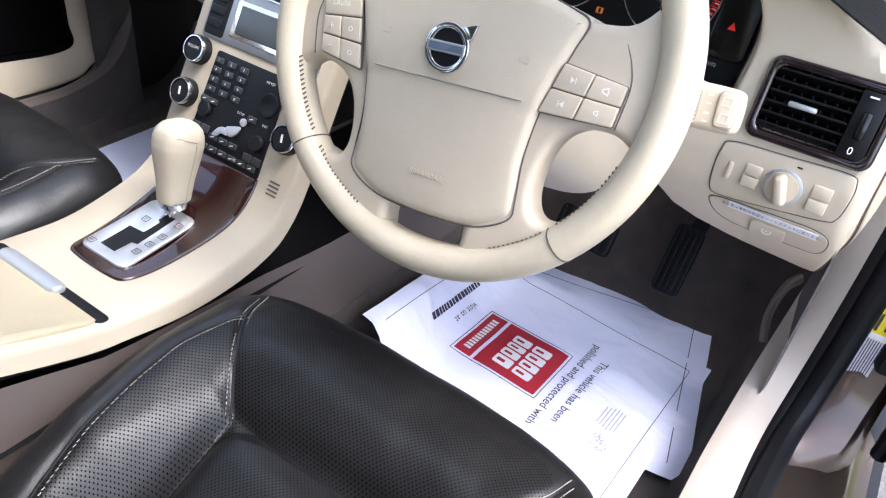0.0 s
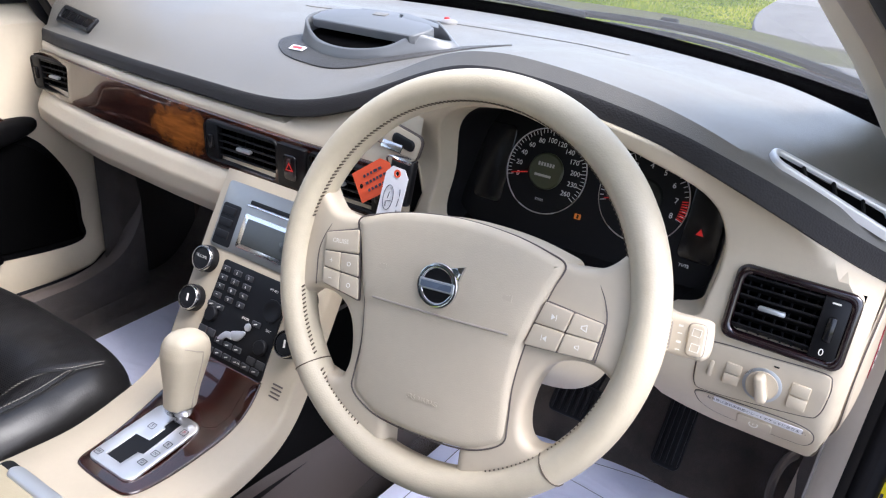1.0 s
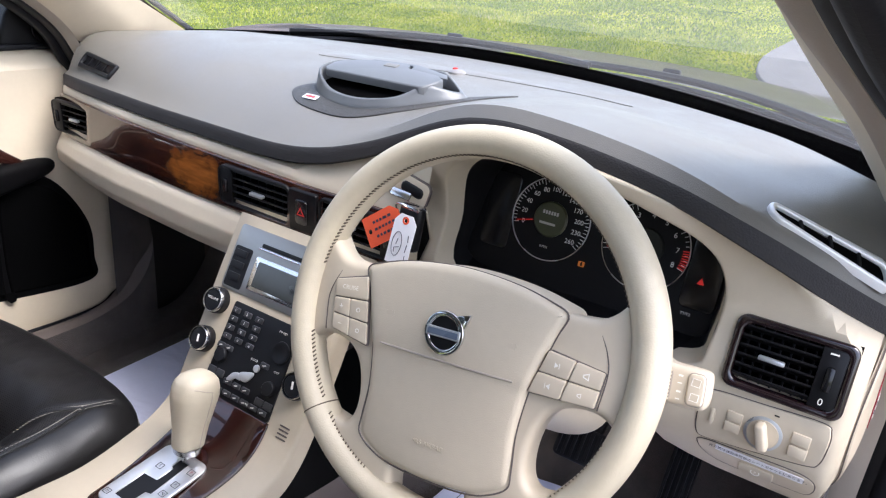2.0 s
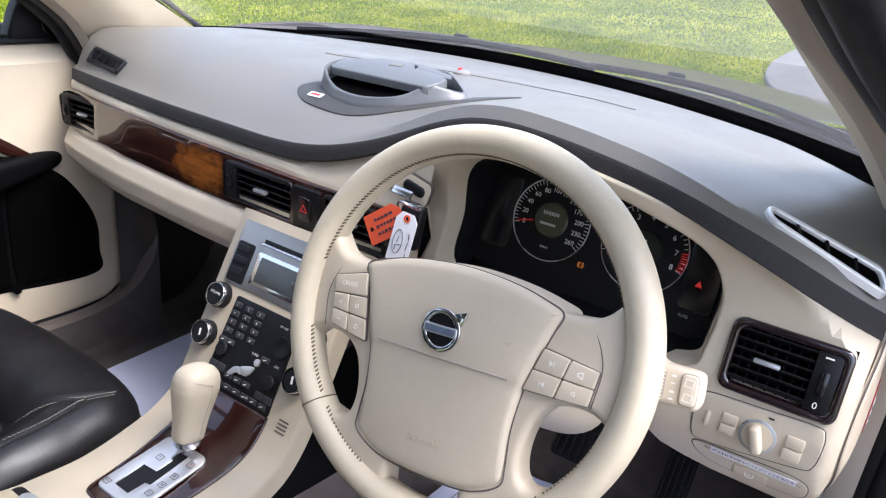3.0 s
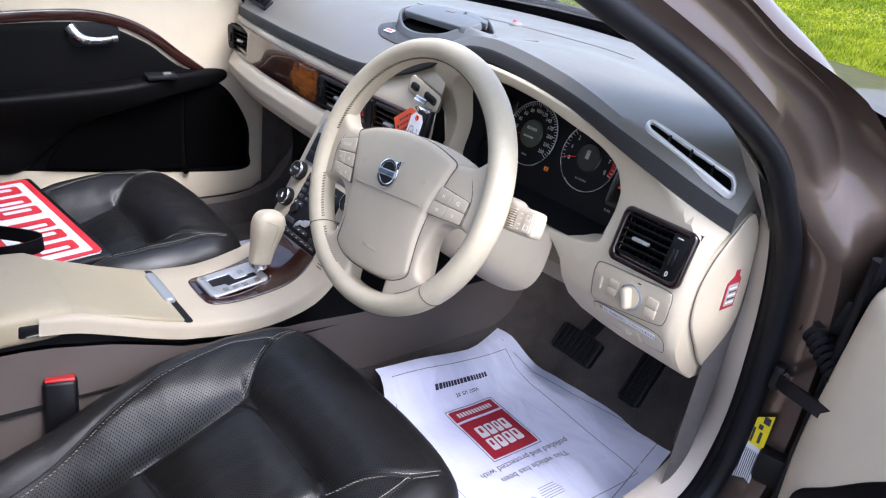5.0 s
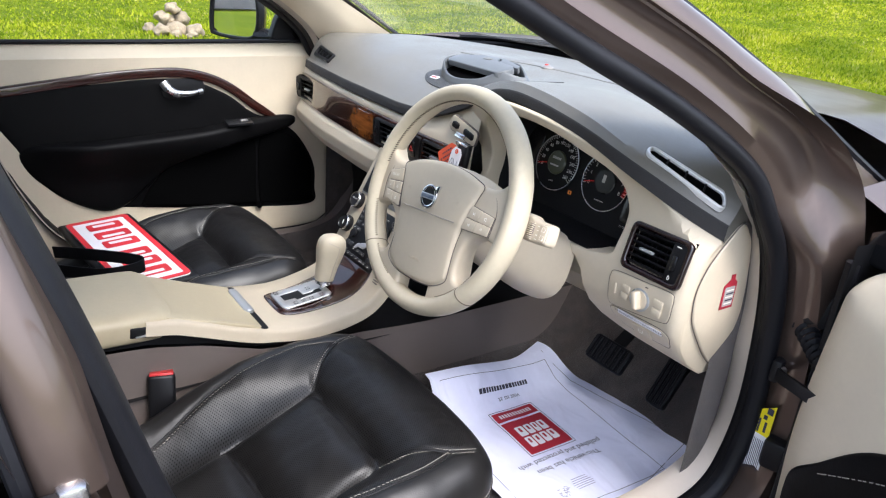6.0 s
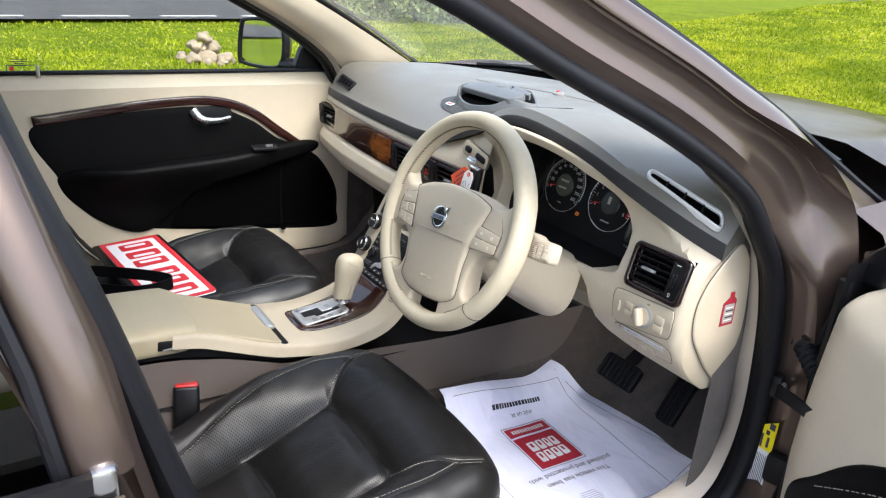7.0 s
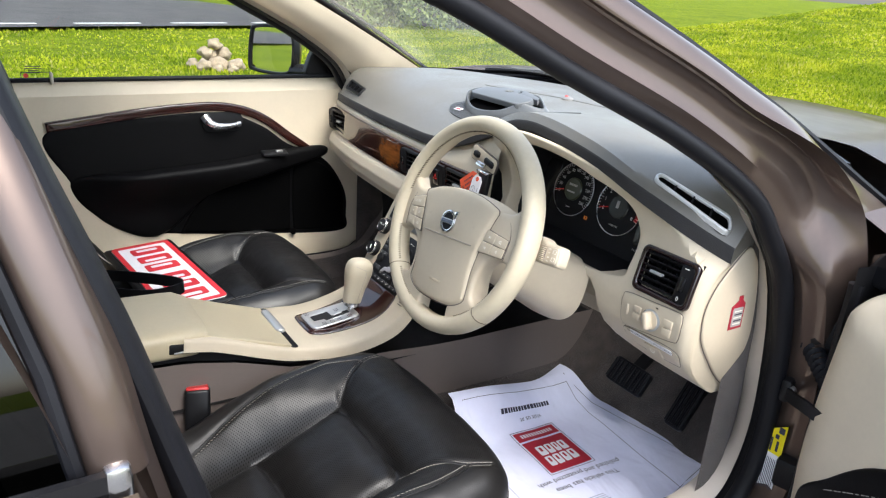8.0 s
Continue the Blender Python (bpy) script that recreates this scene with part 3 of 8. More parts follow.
def make_openings():
    for side in (1, -1):
        stout = lambda p: 1 + 0.9 * smooth(-0.66, -0.80, p.y)
        seal = [lambda p, k=k: (0.0145 * math.cos(k * math.pi / 9) - 0.0015, 0.004 + 0.0165 * stout(p) * math.sin(k * math.pi / 9) + 0.012 * (stout(p) - 1)) for k in range(-9, 10)]
        part("door_seal", around(side, seal), RUBBER, car, "black rubber door seal")
        # the painted flange outside the seal, broad at the hinge post, narrow at the sill
        up = lambda p: smooth(0.95, 1.10, p.z) * smooth(-0.95, -0.6, p.y)
        wide = lambda p: 0.048 + 0.05 * smooth(-0.1, 0.1, p.y) + 0.022 * up(p)
        deep = lambda p: 1 - 0.75 * up(p)
        post = lambda p: smooth(1.0, 0.88, p.z) * smooth(0.02, 0.10, p.y)
        posts = ((0.010, 0.004), (0.008, 0.020), (0.006, 0.036), (0.008, 0.056), (0.010, 0.068), (0.022, 0.076), (0.045, 0.080), (0.075, 0.092))
        flange = [lambda p: (0.006, -0.002), lambda p: (0.018, 0.002), lambda p: (0.030, 0.012), lambda p: (wide(p) * 0.62, 0.02 - 0.014 * up(p)), lambda p: (wide(p) * 0.88, 0.006 + 0.018 * deep(p) - 0.003 * up(p)), lambda p: (wide(p), 0.032 * deep(p) + 0.005 * up(p)), lambda p: (wide(p) + 0.008, 0.05 * deep(p) + 0.011 * up(p)), lambda p: (wide(p) + 0.012 - 0.003 * up(p), 0.085 * deep(p) + 0.009 * up(p))]
        flange = [lambda p, f=f, q=q: (f(p)[0] + (q[0] - f(p)[0]) * post(p), f(p)[1] + (q[1] - f(p)[1]) * post(p)) for f, q in zip(flange, posts)]
        part("door_flange", around(side, flange), PAINT, car)
        web = [fixed(0.006, 0.004), fixed(-0.004, -0.006), fixed(-0.005, -0.016), fixed(0.0, -0.026), fixed(0.010, -0.028)]
        part("seal_lip", around(side, web), BLACK, car, "black inner lip of the door seal")
        trim = [fixed(0.003, -0.030), lambda p: (0.004, -0.030 - 0.012 * smooth(0.86, 0.98, p.z)), lambda p: (0.006 + 0.006 * smooth(0.86, 0.98, p.z), -0.031 - 0.025 * smooth(0.86, 0.98, p.z))]
        part("aperture_trim", around(side, trim), TRIM_GREY, car, "beige plastic trim round the door opening")


def up_part(p):
    return smooth(0.95, 1.10, p.z) * smooth(-0.95, -0.6, p.y)


def flange_edge(side, n):
    """The outer edge of the painted flange along the windscreen pillar."""
    path = curve(OPENING[8:17], n)
    pts = []
    for i, p in enumerate(path):
        t = (path[min(n - 1, i + 1)] - path[max(0, i - 1)]).normalized()
        out = t.cross(V((1, 0, 0))).normalized()
        if out.dot(p - V((0.7, -0.38, 0.85))) < 0:
            out = -out
        w = 0.048 + 0.05 * smooth(-0.1, 0.1, p.y) + 0.022 * up_part(p)
        q = p + out * (w + 0.006) + V((0.045 * (1 - 0.75 * up_part(p)) + 0.015 * up_part(p), 0, 0))
        pts.append(V((q.x * side, q.y, q.z)))
    return pts


def screen_point(u, v, lift=0.0):
    """The windscreen: u across (-1..1), v from its foot (0) to its head (1)."""
    y0, z0, x0 = 0.60 - 0.24 * u * u, 1.0 - 0.035 * u * u, 0.745
    y1, z1, x1 = -0.46 - 0.10 * u * u, 1.435 - 0.035 * u * u, 0.57
    s = v
    z = z0 + (z1 - z0) * s + 0.035 * math.sin(math.pi * s) * (1 - 0.45 * u * u) + lift
    return V(((x0 + (x1 - x0) * s) * u, y0 + (y1 - y0) * s, z))


def make_upper():
    bm = skin(lambda u, v: screen_point(2 * u - 1, v), 32, 16)
    glass_ob = part("windscreen", bm, SCREEN_GLASS, car, "clear laminated windscreen")
    glass_ob.visible_shadow = False
    # black band at the foot of the screen, with its wipers
    bm = skin(lambda u, v: screen_point(2 * u - 1, -0.05 + 0.12 * v, -0.008), 32, 3)
    bmesh.ops.solidify(bm, geom=bm.faces[:], thickness=0.003)
    part("screen_band", bm, GLOSS_BLACK, car, "black band along the foot of the windscreen")
    bm = skin(lambda u, v: V(((2 * u - 1) * 0.80, 0.80 - 0.2 * (2 * u - 1) ** 2 - 0.26 * v, 0.985 - 0.03 * v - 0.035 * (2 * u - 1) ** 2)), 24, 4)
    bmesh.ops.solidify(bm, geom=bm.faces[:], thickness=0.01)
    part("cowl", bm, BLACK, car, "black plastic cowl below the windscreen")
    # pillars between screen and doors
    for side in (1, -1):
        def inner(u, v):
            a = screen_point(side * 0.985, 0.02 + 0.98 * u, -0.012)
            b = screen_point(side * (0.90 - 0.07 * smooth(0.0, 0.5, u) if side > 0 else 0.935), 0.02 + 0.98 * u, -0.03)
            k = 0.22 + 0.56 * u
            rear = V((side * line(u, [(0, 0.735), (0.3, 0.70), (0.6, 0.632), (0.8, 0.588), (1, 0.56)]), line(u, [(0, 0.06 + 0.06 * (side < 0)), (0.3, -0.10 + 0.045 * (side < 0)), (0.6, -0.31 + 0.02 * (side < 0)), (0.8, -0.46), (1, -0.6)]), line(u, [(0, 0.94), (0.3, 1.07), (0.6, 1.18), (0.8, 1.25), (1, 1.31)])))
            mid = (b + rear) / 2 + V((-side * 0.018, 0, -0.01))
            q = [a, b, b.lerp(mid, 0.6) + V((-side * 0.006, 0, 0)), mid, mid.lerp(rear, 0.6) + V((-side * 0.004, 0, 0)), rear]
            return q[round(v * 5)]
        part("pillar_trim", skin(inner, 24, 5), CREAM, car, "cream plastic windscreen pillar trim")

        rail = flange_edge(side, 41)

        def rim_at(u):
            v = -0.10 + 1.1 * u
            return screen_point(side * 0.99, v, 0.008 * smooth(0.0, 0.3, v))

        def outer(u, v):
            # from the flange, over a rounded shoulder, to the edge of the screen
            a, b = rail[round(u * 40)], rim_at(u)
            swell = math.sin(math.pi * v)
            return a.lerp(b, v) + V((side * 0.013 * swell, 0, 0.013 * swell * (0.3 + 0.9 * v))) + V((-side * 0.004, 0, -0.002)) * (v == 0)
        part("pillar_skin", skin(outer, 40, 8), PAINT, car)
        edge = [rim_at(k / 20) + V((-side * 0.004, 0.008, 0.004)) for k in range(21)]
        part("screen_trim", tube(edge, 0.006, 6), RUBBER, car)
    # roof, lining and the closed rear
    def roof(u, v, low=0.0):
        s = 2 * u - 1
        y = -0.46 - 0.10 * s * s - 2.3 * v
        return V((s * 0.60, y, 1.435 + 0.06 * math.sin(math.pi * min(1, v * 1.2)) - 0.05 * s ** 4 - 0.12 * v ** 3 - low))
    part("roof", skin(roof, 20, 24), PAINT, car)
    part("roof_lining", skin(lambda u, v: roof(u, v, 0.03), 20, 24), CREAM, car, "cream cloth roof lining")
    bm = skin(lambda u, v: V(((2 * u - 1) * (0.60 + 0.2 * v), -2.76 - 0.45 * v, 1.30 - 0.95 * v)), 8, 8)
    part("tail", bm, PAINT, car)


def make_front():
    def bonnet(u, v):
        s = 2 * u - 1
        w = 0.75 - 0.05 * v
        crown = 0.012 * math.exp(-((abs(s) - 0.78) / 0.1) ** 2)
        y = 0.47 + 0.17 * (1 - s * s) + 1.08 * v - 0.08 * s * s * v
        return V((s * w, y, 1.020 - 0.030 * s * s - 0.050 * v - 0.06 * v ** 3 + crown))
    bm = skin(bonnet, 28, 20)
    bmesh.ops.solidify(bm, geom=bm.faces[:], thickness=-0.012)
    part("bonnet", bm, PAINT, car)
    for side in (1, -1):
        def wing(u, v):
            y = 0.24 + 1.35 * u
            q = [(0.745, 0.945), (0.775, 0.968), (0.83, 0.945), (0.885, 0.86), (0.905, 0.72), (0.90, 0.5), (0.89, 0.33)]
            x, z = q[round(v * 6)]
            return V((side * (x - 0.06 * u ** 3), y, z + 0.03 * (1 - v) * smooth(0, 0.3, u) - 0.10 * u ** 3))
        part("wing", skin(wing, 16, 6), PAINT, car)
        for x in (0.25,):
            part("washer_jet", box(pose(side * x, 0.680, 1.026, -4), 0.034, 0.02, 0.014, 0.005), BLACK, car, "small black washer jet")
    bm = skin(lambda u, v: V(((2 * u - 1) * 0.85, 1.56, 0.86 - 0.55 * v)), 8, 4)
    part("nose", bm, PAINT, car)
    for x0, x1, y0, y1 in ((-0.50, 0.12, 0.33, 0.50), (0.10, 0.66, 0.52, 0.30)):
        path = [V((x0 + (x1 - x0) * k / 12, 0.085 + y0 + (y1 - y0) * k / 12 + 0.05 * math.sin(math.pi * k / 12), 1.026 + 0.010 * math.sin(math.pi * k / 12) - 0.05 * (x0 + (x1 - x0) * k / 12) ** 2)) for k in range(13)]
        wiper = part("wiper", tube(path, 0.007, 6), BLACK, car, "black windscreen wiper")
        part("wiper_blade", tube([p + V((0, -0.006, -0.014)) for p in path], 0.005, 6), RUBBER, wiper)


def make_floor():
    def floor(u, v):
        x = -0.73 + 1.46 * u
        y = -1.2 + 1.8 * v
        tunnel = 0.13 * smooth(0.20, 0.12, abs(x))
        toe = 0.50 * smooth(0.22, 0.62, y) ** 1.3
        side = 0.04 * smooth(0.64, 0.675, abs(x))
        return V((x, y, 0.298 + tunnel * (1 - 0.2 * v) + toe + side + 0.003 * noise.noise(V((x * 8, y * 8, 0)))))
    ob = part("floor_carpet", skin(floor, 90, 70), CARPET, car, "taupe looped car carpet")
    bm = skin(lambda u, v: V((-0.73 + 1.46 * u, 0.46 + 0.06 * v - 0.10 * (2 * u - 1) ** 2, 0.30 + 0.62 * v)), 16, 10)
    part("firewall", bm, SHADED_CARPET, car, "carpeted firewall, darkened for the footwell's shade")
    # added unseen sheet that keeps windscreen light out of the passenger footwell
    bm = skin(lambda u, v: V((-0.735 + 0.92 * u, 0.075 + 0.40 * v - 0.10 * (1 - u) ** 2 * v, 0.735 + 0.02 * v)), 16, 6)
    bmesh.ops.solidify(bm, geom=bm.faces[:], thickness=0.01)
    part("dash_light_block", bm, SHADED_CARPET, car, "unseen sheet added under the dashboard to block light")
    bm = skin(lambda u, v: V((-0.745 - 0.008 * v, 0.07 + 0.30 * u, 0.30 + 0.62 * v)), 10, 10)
    part("kick_panel", bm, SHADED_CARPET, car, "kick panel beside the footwell, darkened for shade")
    bm = skin(lambda u, v: V((-0.9 + 1.8 * u, -2.9 + 4.4 * v, 0.27)), 8, 8)
    part("underbody", bm, BLACK, car)
    for side in (1, -1):
        inner = curve([(0.664, -0.85, 0.40), (0.664, -0.5, 0.405), (0.666, -0.1, 0.405), (0.670, 0.03, 0.410), (0.676, 0.12, 0.44), (0.684, 0.175, 0.51), (0.690, 0.175, 0.59), (0.698, 0.155, 0.67), (0.704, 0.138, 0.77), (0.704, 0.108, 0.88), (0.700, 0.088, 0.94)], 50)
        outer = curve([(0.722, -0.85, 0.42), (0.718, -0.5, 0.406), (0.718, -0.1, 0.400), (0.721, 0.04, 0.402), (0.727, 0.110, 0.432), (0.731, 0.138, 0.50), (0.733, 0.147, 0.58), (0.733, 0.141, 0.67), (0.732, 0.123, 0.78), (0.729, 0.095, 0.87), (0.724, 0.065, 0.93)], 50)
        def sill(u, v):
            a, b = inner[round(u * 49)], outer[round(u * 49)]
            q = a.lerp(b, v) + V((-0.3, -0.25, 0.75)) * 0.010 * math.sin(math.pi * v) * smooth(0.9, 0.45, u)
            return V((side * q.x, q.y, q.z))
        part("sill_trim", skin(sill, 49, 8), SILL_BEIGE if side > 0 else TAUPE, car, "plastic sill and kick trim")
        wall = lambda u, v: V((side * (inner[round(u * 49)].x - 0.004 * (1 - v)), inner[round(u * 49)].y, 0.29 + (inner[round(u * 49)].z - 0.29) * v))
        part("carpet_edge", skin(wall, 49, 4), CARPET, car)
        prof2 = [(0.752, 0.372), (0.80, 0.365), (0.84, 0.35), (0.875, 0.31), (0.88, 0.26), (0.85, 0.22)]
        bm = skin(lambda u, v: V((side * prof2[round(v * 5)][0], -1.0 + 1.25 * u, prof2[round(v * 5)][1])), 12, 5)
        part("sill", bm, PAINT, car)
    # side walls behind the front doors
    for side in (1, -1):
        bm = skin(lambda u, v: V((side * line(v, [(0, 0.86), (0.45, 0.84), (1, 0.62)]), -1.03 - 1.75 * u, 0.3 + 1.08 * v)), 4, 8)
        holes = [f for f in bm.faces if 0.45 < (f.calc_center_median().z - 0.3) / 1.08 < 0.95 and f.calc_center_median().y < -1.1]
        bmesh.ops.delete(bm, geom=holes, context="FACES")
        part("quarter_panel", bm, PAINT, car)
        bm = skin(lambda u, v: V((side * (line(0.45 + 0.5 * v, [(0, 0.86), (0.45, 0.84), (1, 0.62)]) - 0.008), -1.08 - 1.68 * u, 0.3 + 1.08 * (0.43 + 0.54 * v))), 4, 4)
        part("rear_side_window", bm, PRIVACY, car, "dark tinted rear side window")


make_ground()
make_drive()
make_road()
make_openings()
make_upper()
make_front()
make_floor()
make_stones()
for k, (x, y, r, h) in enumerate([(-15.0, 7.2, 1.0, 1.35), (-14.2, 8.6, 1.1, 1.15), (-13.6, 10.0, 0.9, 0.95), (-12.4, 11.2, 1.0, 0.8), (-11.2, 12.2, 0.8, 0.65)]):
    make_bush("bush", x, y, r, h, 2600, k, "ragged green shrub at the edge of the grass")
make_grass()

# ---- the dashboard ----
dash = thing("dashboard", (0, 0.1, 0.62), "cream and charcoal dashboard with dark walnut inlay", "dashboard")

BROW_Z = [(-0.72, 0.898), (-0.6, 0.905), (-0.3, 0.907), (-0.07, 0.908), (0.0, 0.915), (0.075, 0.937), (0.13, 0.962), (0.2, 0.998), (0.27, 1.014), (0.35, 1.012), (0.42, 1.005), (0.485, 0.992), (0.546, 0.97), (0.604, 0.942), (0.66, 0.906), (0.70, 0.884), (0.75, 0.857)]
BROW_Y = [(-0.72, 0.02), (-0.6, -0.012), (-0.35, -0.04), (-0.1, -0.052), (0.05, -0.052), (0.15, -0.035), (0.25, -0.045), (0.42, -0.062), (0.55, -0.055), (0.60, -0.035), (0.66, 0.004), (0.70, 0.038), (0.75, 0.080)]


# the two lines, rounded off where their stretches meet
BROW_X = np.linspace(-0.75, 0.75, 301)
BROW_FY, BROW_FZ = (np.mean([np.interp(BROW_X + o, *zip(*rows)) for o in np.linspace(-0.036, 0.036, 7)], axis=0) for rows in (BROW_Y, BROW_Z))


def brow(x):
    i = min(299.0, max(0.0, (x + 0.75) / 0.005))
    k = int(i)
    f = i - k
    return float(BROW_FY[k] * (1 - f) + BROW_FY[k + 1] * f), float(BROW_FZ[k] * (1 - f) + BROW_FZ[k + 1] * f)


def top_point(x, v):
    """The charcoal upper moulding: v 0 at the brow's lower edge, 1 at the screen."""
    y, z = brow(x)
    tall = 0.029 + 0.004 * smooth(0.0, 0.2, x) + 0.008 * smooth(0.57, 0.69, x)
    band = 0.024 - 0.004 * smooth(0.0, 0.2, x) + 0.008 * smooth(0.45, 0.66, x)
    yb, zb = y + 0.013, z + tall + 0.0012
    ya = 0.485 - 0.70 * x * x
    za = 1.014 - 0.016 * smooth(0.5, 0.72, abs(x))
    if v < 0.25:
        f = v / 0.25
        lip = [(y + 0.022, z + 0.002), (y + 0.003, z), (y - 0.001, z + 0.003), (y + 0.001, z + band - 0.003), (y + 0.003, z + band), (yb, zb)]
        k = min(4, int(f * 5 + 1e-6))
        g = f * 5 - k
        return V((x, lip[k][0] + (lip[k + 1][0] - lip[k][0]) * g, lip[k][1] + (lip[k + 1][1] - lip[k][1]) * g))
    s = (v - 0.25) / 0.75
    yy = yb + (ya - yb) * s
    hood = 0.010 * math.exp(-((x - 0.36) / 0.16) ** 2) * math.sin(math.pi * min(1, s * 1.6)) if s < 0.63 else 0
    zz = zb + (za - zb) * (1 - (1 - s) ** (2.3 + 2.4 * smooth(0.25, 0.05, x))) + hood
    return V((x, yy, zz))


def top_at(x, y):
    """The height of the upper moulding at a place, and its normal."""
    def z_of(xx, yy):
        lo, hi = 0.25, 1.0
        for _ in range(30):
            m = (lo + hi) / 2
            if top_point(xx, m).y < yy:
                lo = m
            else:
                hi = m
        return top_point(xx, lo).z
    z = z_of(x, y)
    e = 0.006
    n = V((-(z_of(x + e, y) - z_of(x - e, y)) / (2 * e), -(z_of(x, y + e) - z_of(x, y - e)) / (2 * e), 1)).normalized()
    return V((x, y, z)), n


def on_top(x0, y0, turn=0.0):
    """A pose lying on the upper moulding: x to the right, y ahead, z up from it."""
    p, n = top_at(x0, y0)
    return axes(p, V((math.cos(radians(turn)), math.sin(radians(turn)), 0)), n)


def face_y(x):
    """The walnut band's face on the passenger's side and in the middle."""
    return line(x, [(-0.72, 0.012), (-0.6, -0.012), (-0.45, -0.033), (-0.25, -0.047), (0.0, -0.055), (0.2, -0.05)])


def make_top():
    def put(u, v):
        x = -0.712 + 1.413 * u
        p = top_point(x, v)
        end = smooth(0.69, 0.712, -x)
        return V((p.x, p.y + 0.02 * end * (1 - v), p.z - 0.012 * end))
    bm = skin(lambda u, v: put(u, 0.2 + 0.8 * v), 180, 32)
    strip = skin(lambda u, v: put(u, 0.2 * v), 180, 8)
    part("brow_strip", strip, STRIP, dash, "coarse-grained dark brow strip")
    for side in (0, 1):
        ring = [bm.verts.new(put(side, v / 20) + V((0, 0, -0.0005))) for v in range(0 if side else 5, 21)]
        ring2 = [bm.verts.new(V((q.co.x - (0.002 if side else -0.02), q.co.y + 0.01, 0.86))) for q in ring]
        for k in range(len(ring) - 1):
            bm.faces.new((ring[k], ring[k + 1], ring2[k + 1], ring2[k]))
    part("upper_moulding", bm, DASH, dash, "grained charcoal soft upper moulding")


VENTS = ((-0.677, -0.565), (-0.165, -0.029), (0.035, 0.160))


def make_left_fascia():
    rows = [(0.0, 0.022, 0.0), (0.03, 0.004, -0.004), (0.07, 0.0, -0.012), (0.10, 0.0, -0.02), (0.45, -0.006, -0.093), (0.52, -0.016, -0.105), (0.62, -0.024, -0.125), (0.72, -0.022, -0.15), (0.82, -0.006, -0.172), (0.90, 0.02, -0.186), (1.0, 0.085, -0.196)]
    def put(u, v):
        x = -0.712 + 0.902 * u
        b = brow(x)
        y = face_y(x) + line(v, [(r[0], r[1]) for r in rows])
        z = 0.9085 + line(v, [(r[0], r[2]) for r in rows])
        if x > -0.02:
            lift = smooth(0.10, 0.0, v)
            z += (b[1] - 0.906) * lift
            y += (b[0] + 0.012 - y) * lift * 0.9
        drop = 0.03 * smooth(-0.5, -0.72, x)
        return V((x, y + 0.015 * smooth(-0.68, -0.712, x), z + (v > 0.5) * drop * (v - 0.5)))
    bm = skin(put, 110, 60)
    gone = [f for f in bm.faces if 0.832 < f.calc_center_median().z < 0.873 and any(a < f.calc_center_median().x < b for a, b in VENTS)]
    bmesh.ops.delete(bm, geom=gone, context="FACES")
    part("lower_fascia", bm, CREAM, dash, "cream lower fascia and glovebox front")
    # shut line of the glovebox
    bm = tube([put(k / 40 * 0.62 + 0.02, 0.875) + V((0, -0.0005, 0)) for k in range(41)], 0.0012, 5)
    part("glovebox_gap", bm, BLACK, dash)


def make_inlay():
    pts = [(-0.686, 0.818), (-0.5, 0.8165), (-0.3, 0.815), (0.0, 0.815), (0.14, 0.818), (0.168, 0.826), (0.176, 0.85), (0.172, 0.878), (0.15, 0.888), (0.0, 0.889), (-0.3, 0.891), (-0.5, 0.892), (-0.684, 0.888), (-0.692, 0.86)]
    pts = [(p.x, p.y) for p in curve([(a, b, 0) for a, b in pts], 110, True)]
    put = lambda a, b, h: V((a, face_y(a) - 0.0085 + 0.06 * (b - 0.853) + 0.015 * smooth(-0.68, -0.712, a) - h, b))
    holes = [rrect(b - a, 0.054, 0.004, 3, (a + b) / 2, 0.8525) for a, b in VENTS]
    bm = panel(pts, put, holes, 0.02, 0.012, 0.002)
    part("walnut_band", bm, WOOD, dash, "glossy walnut burl band")


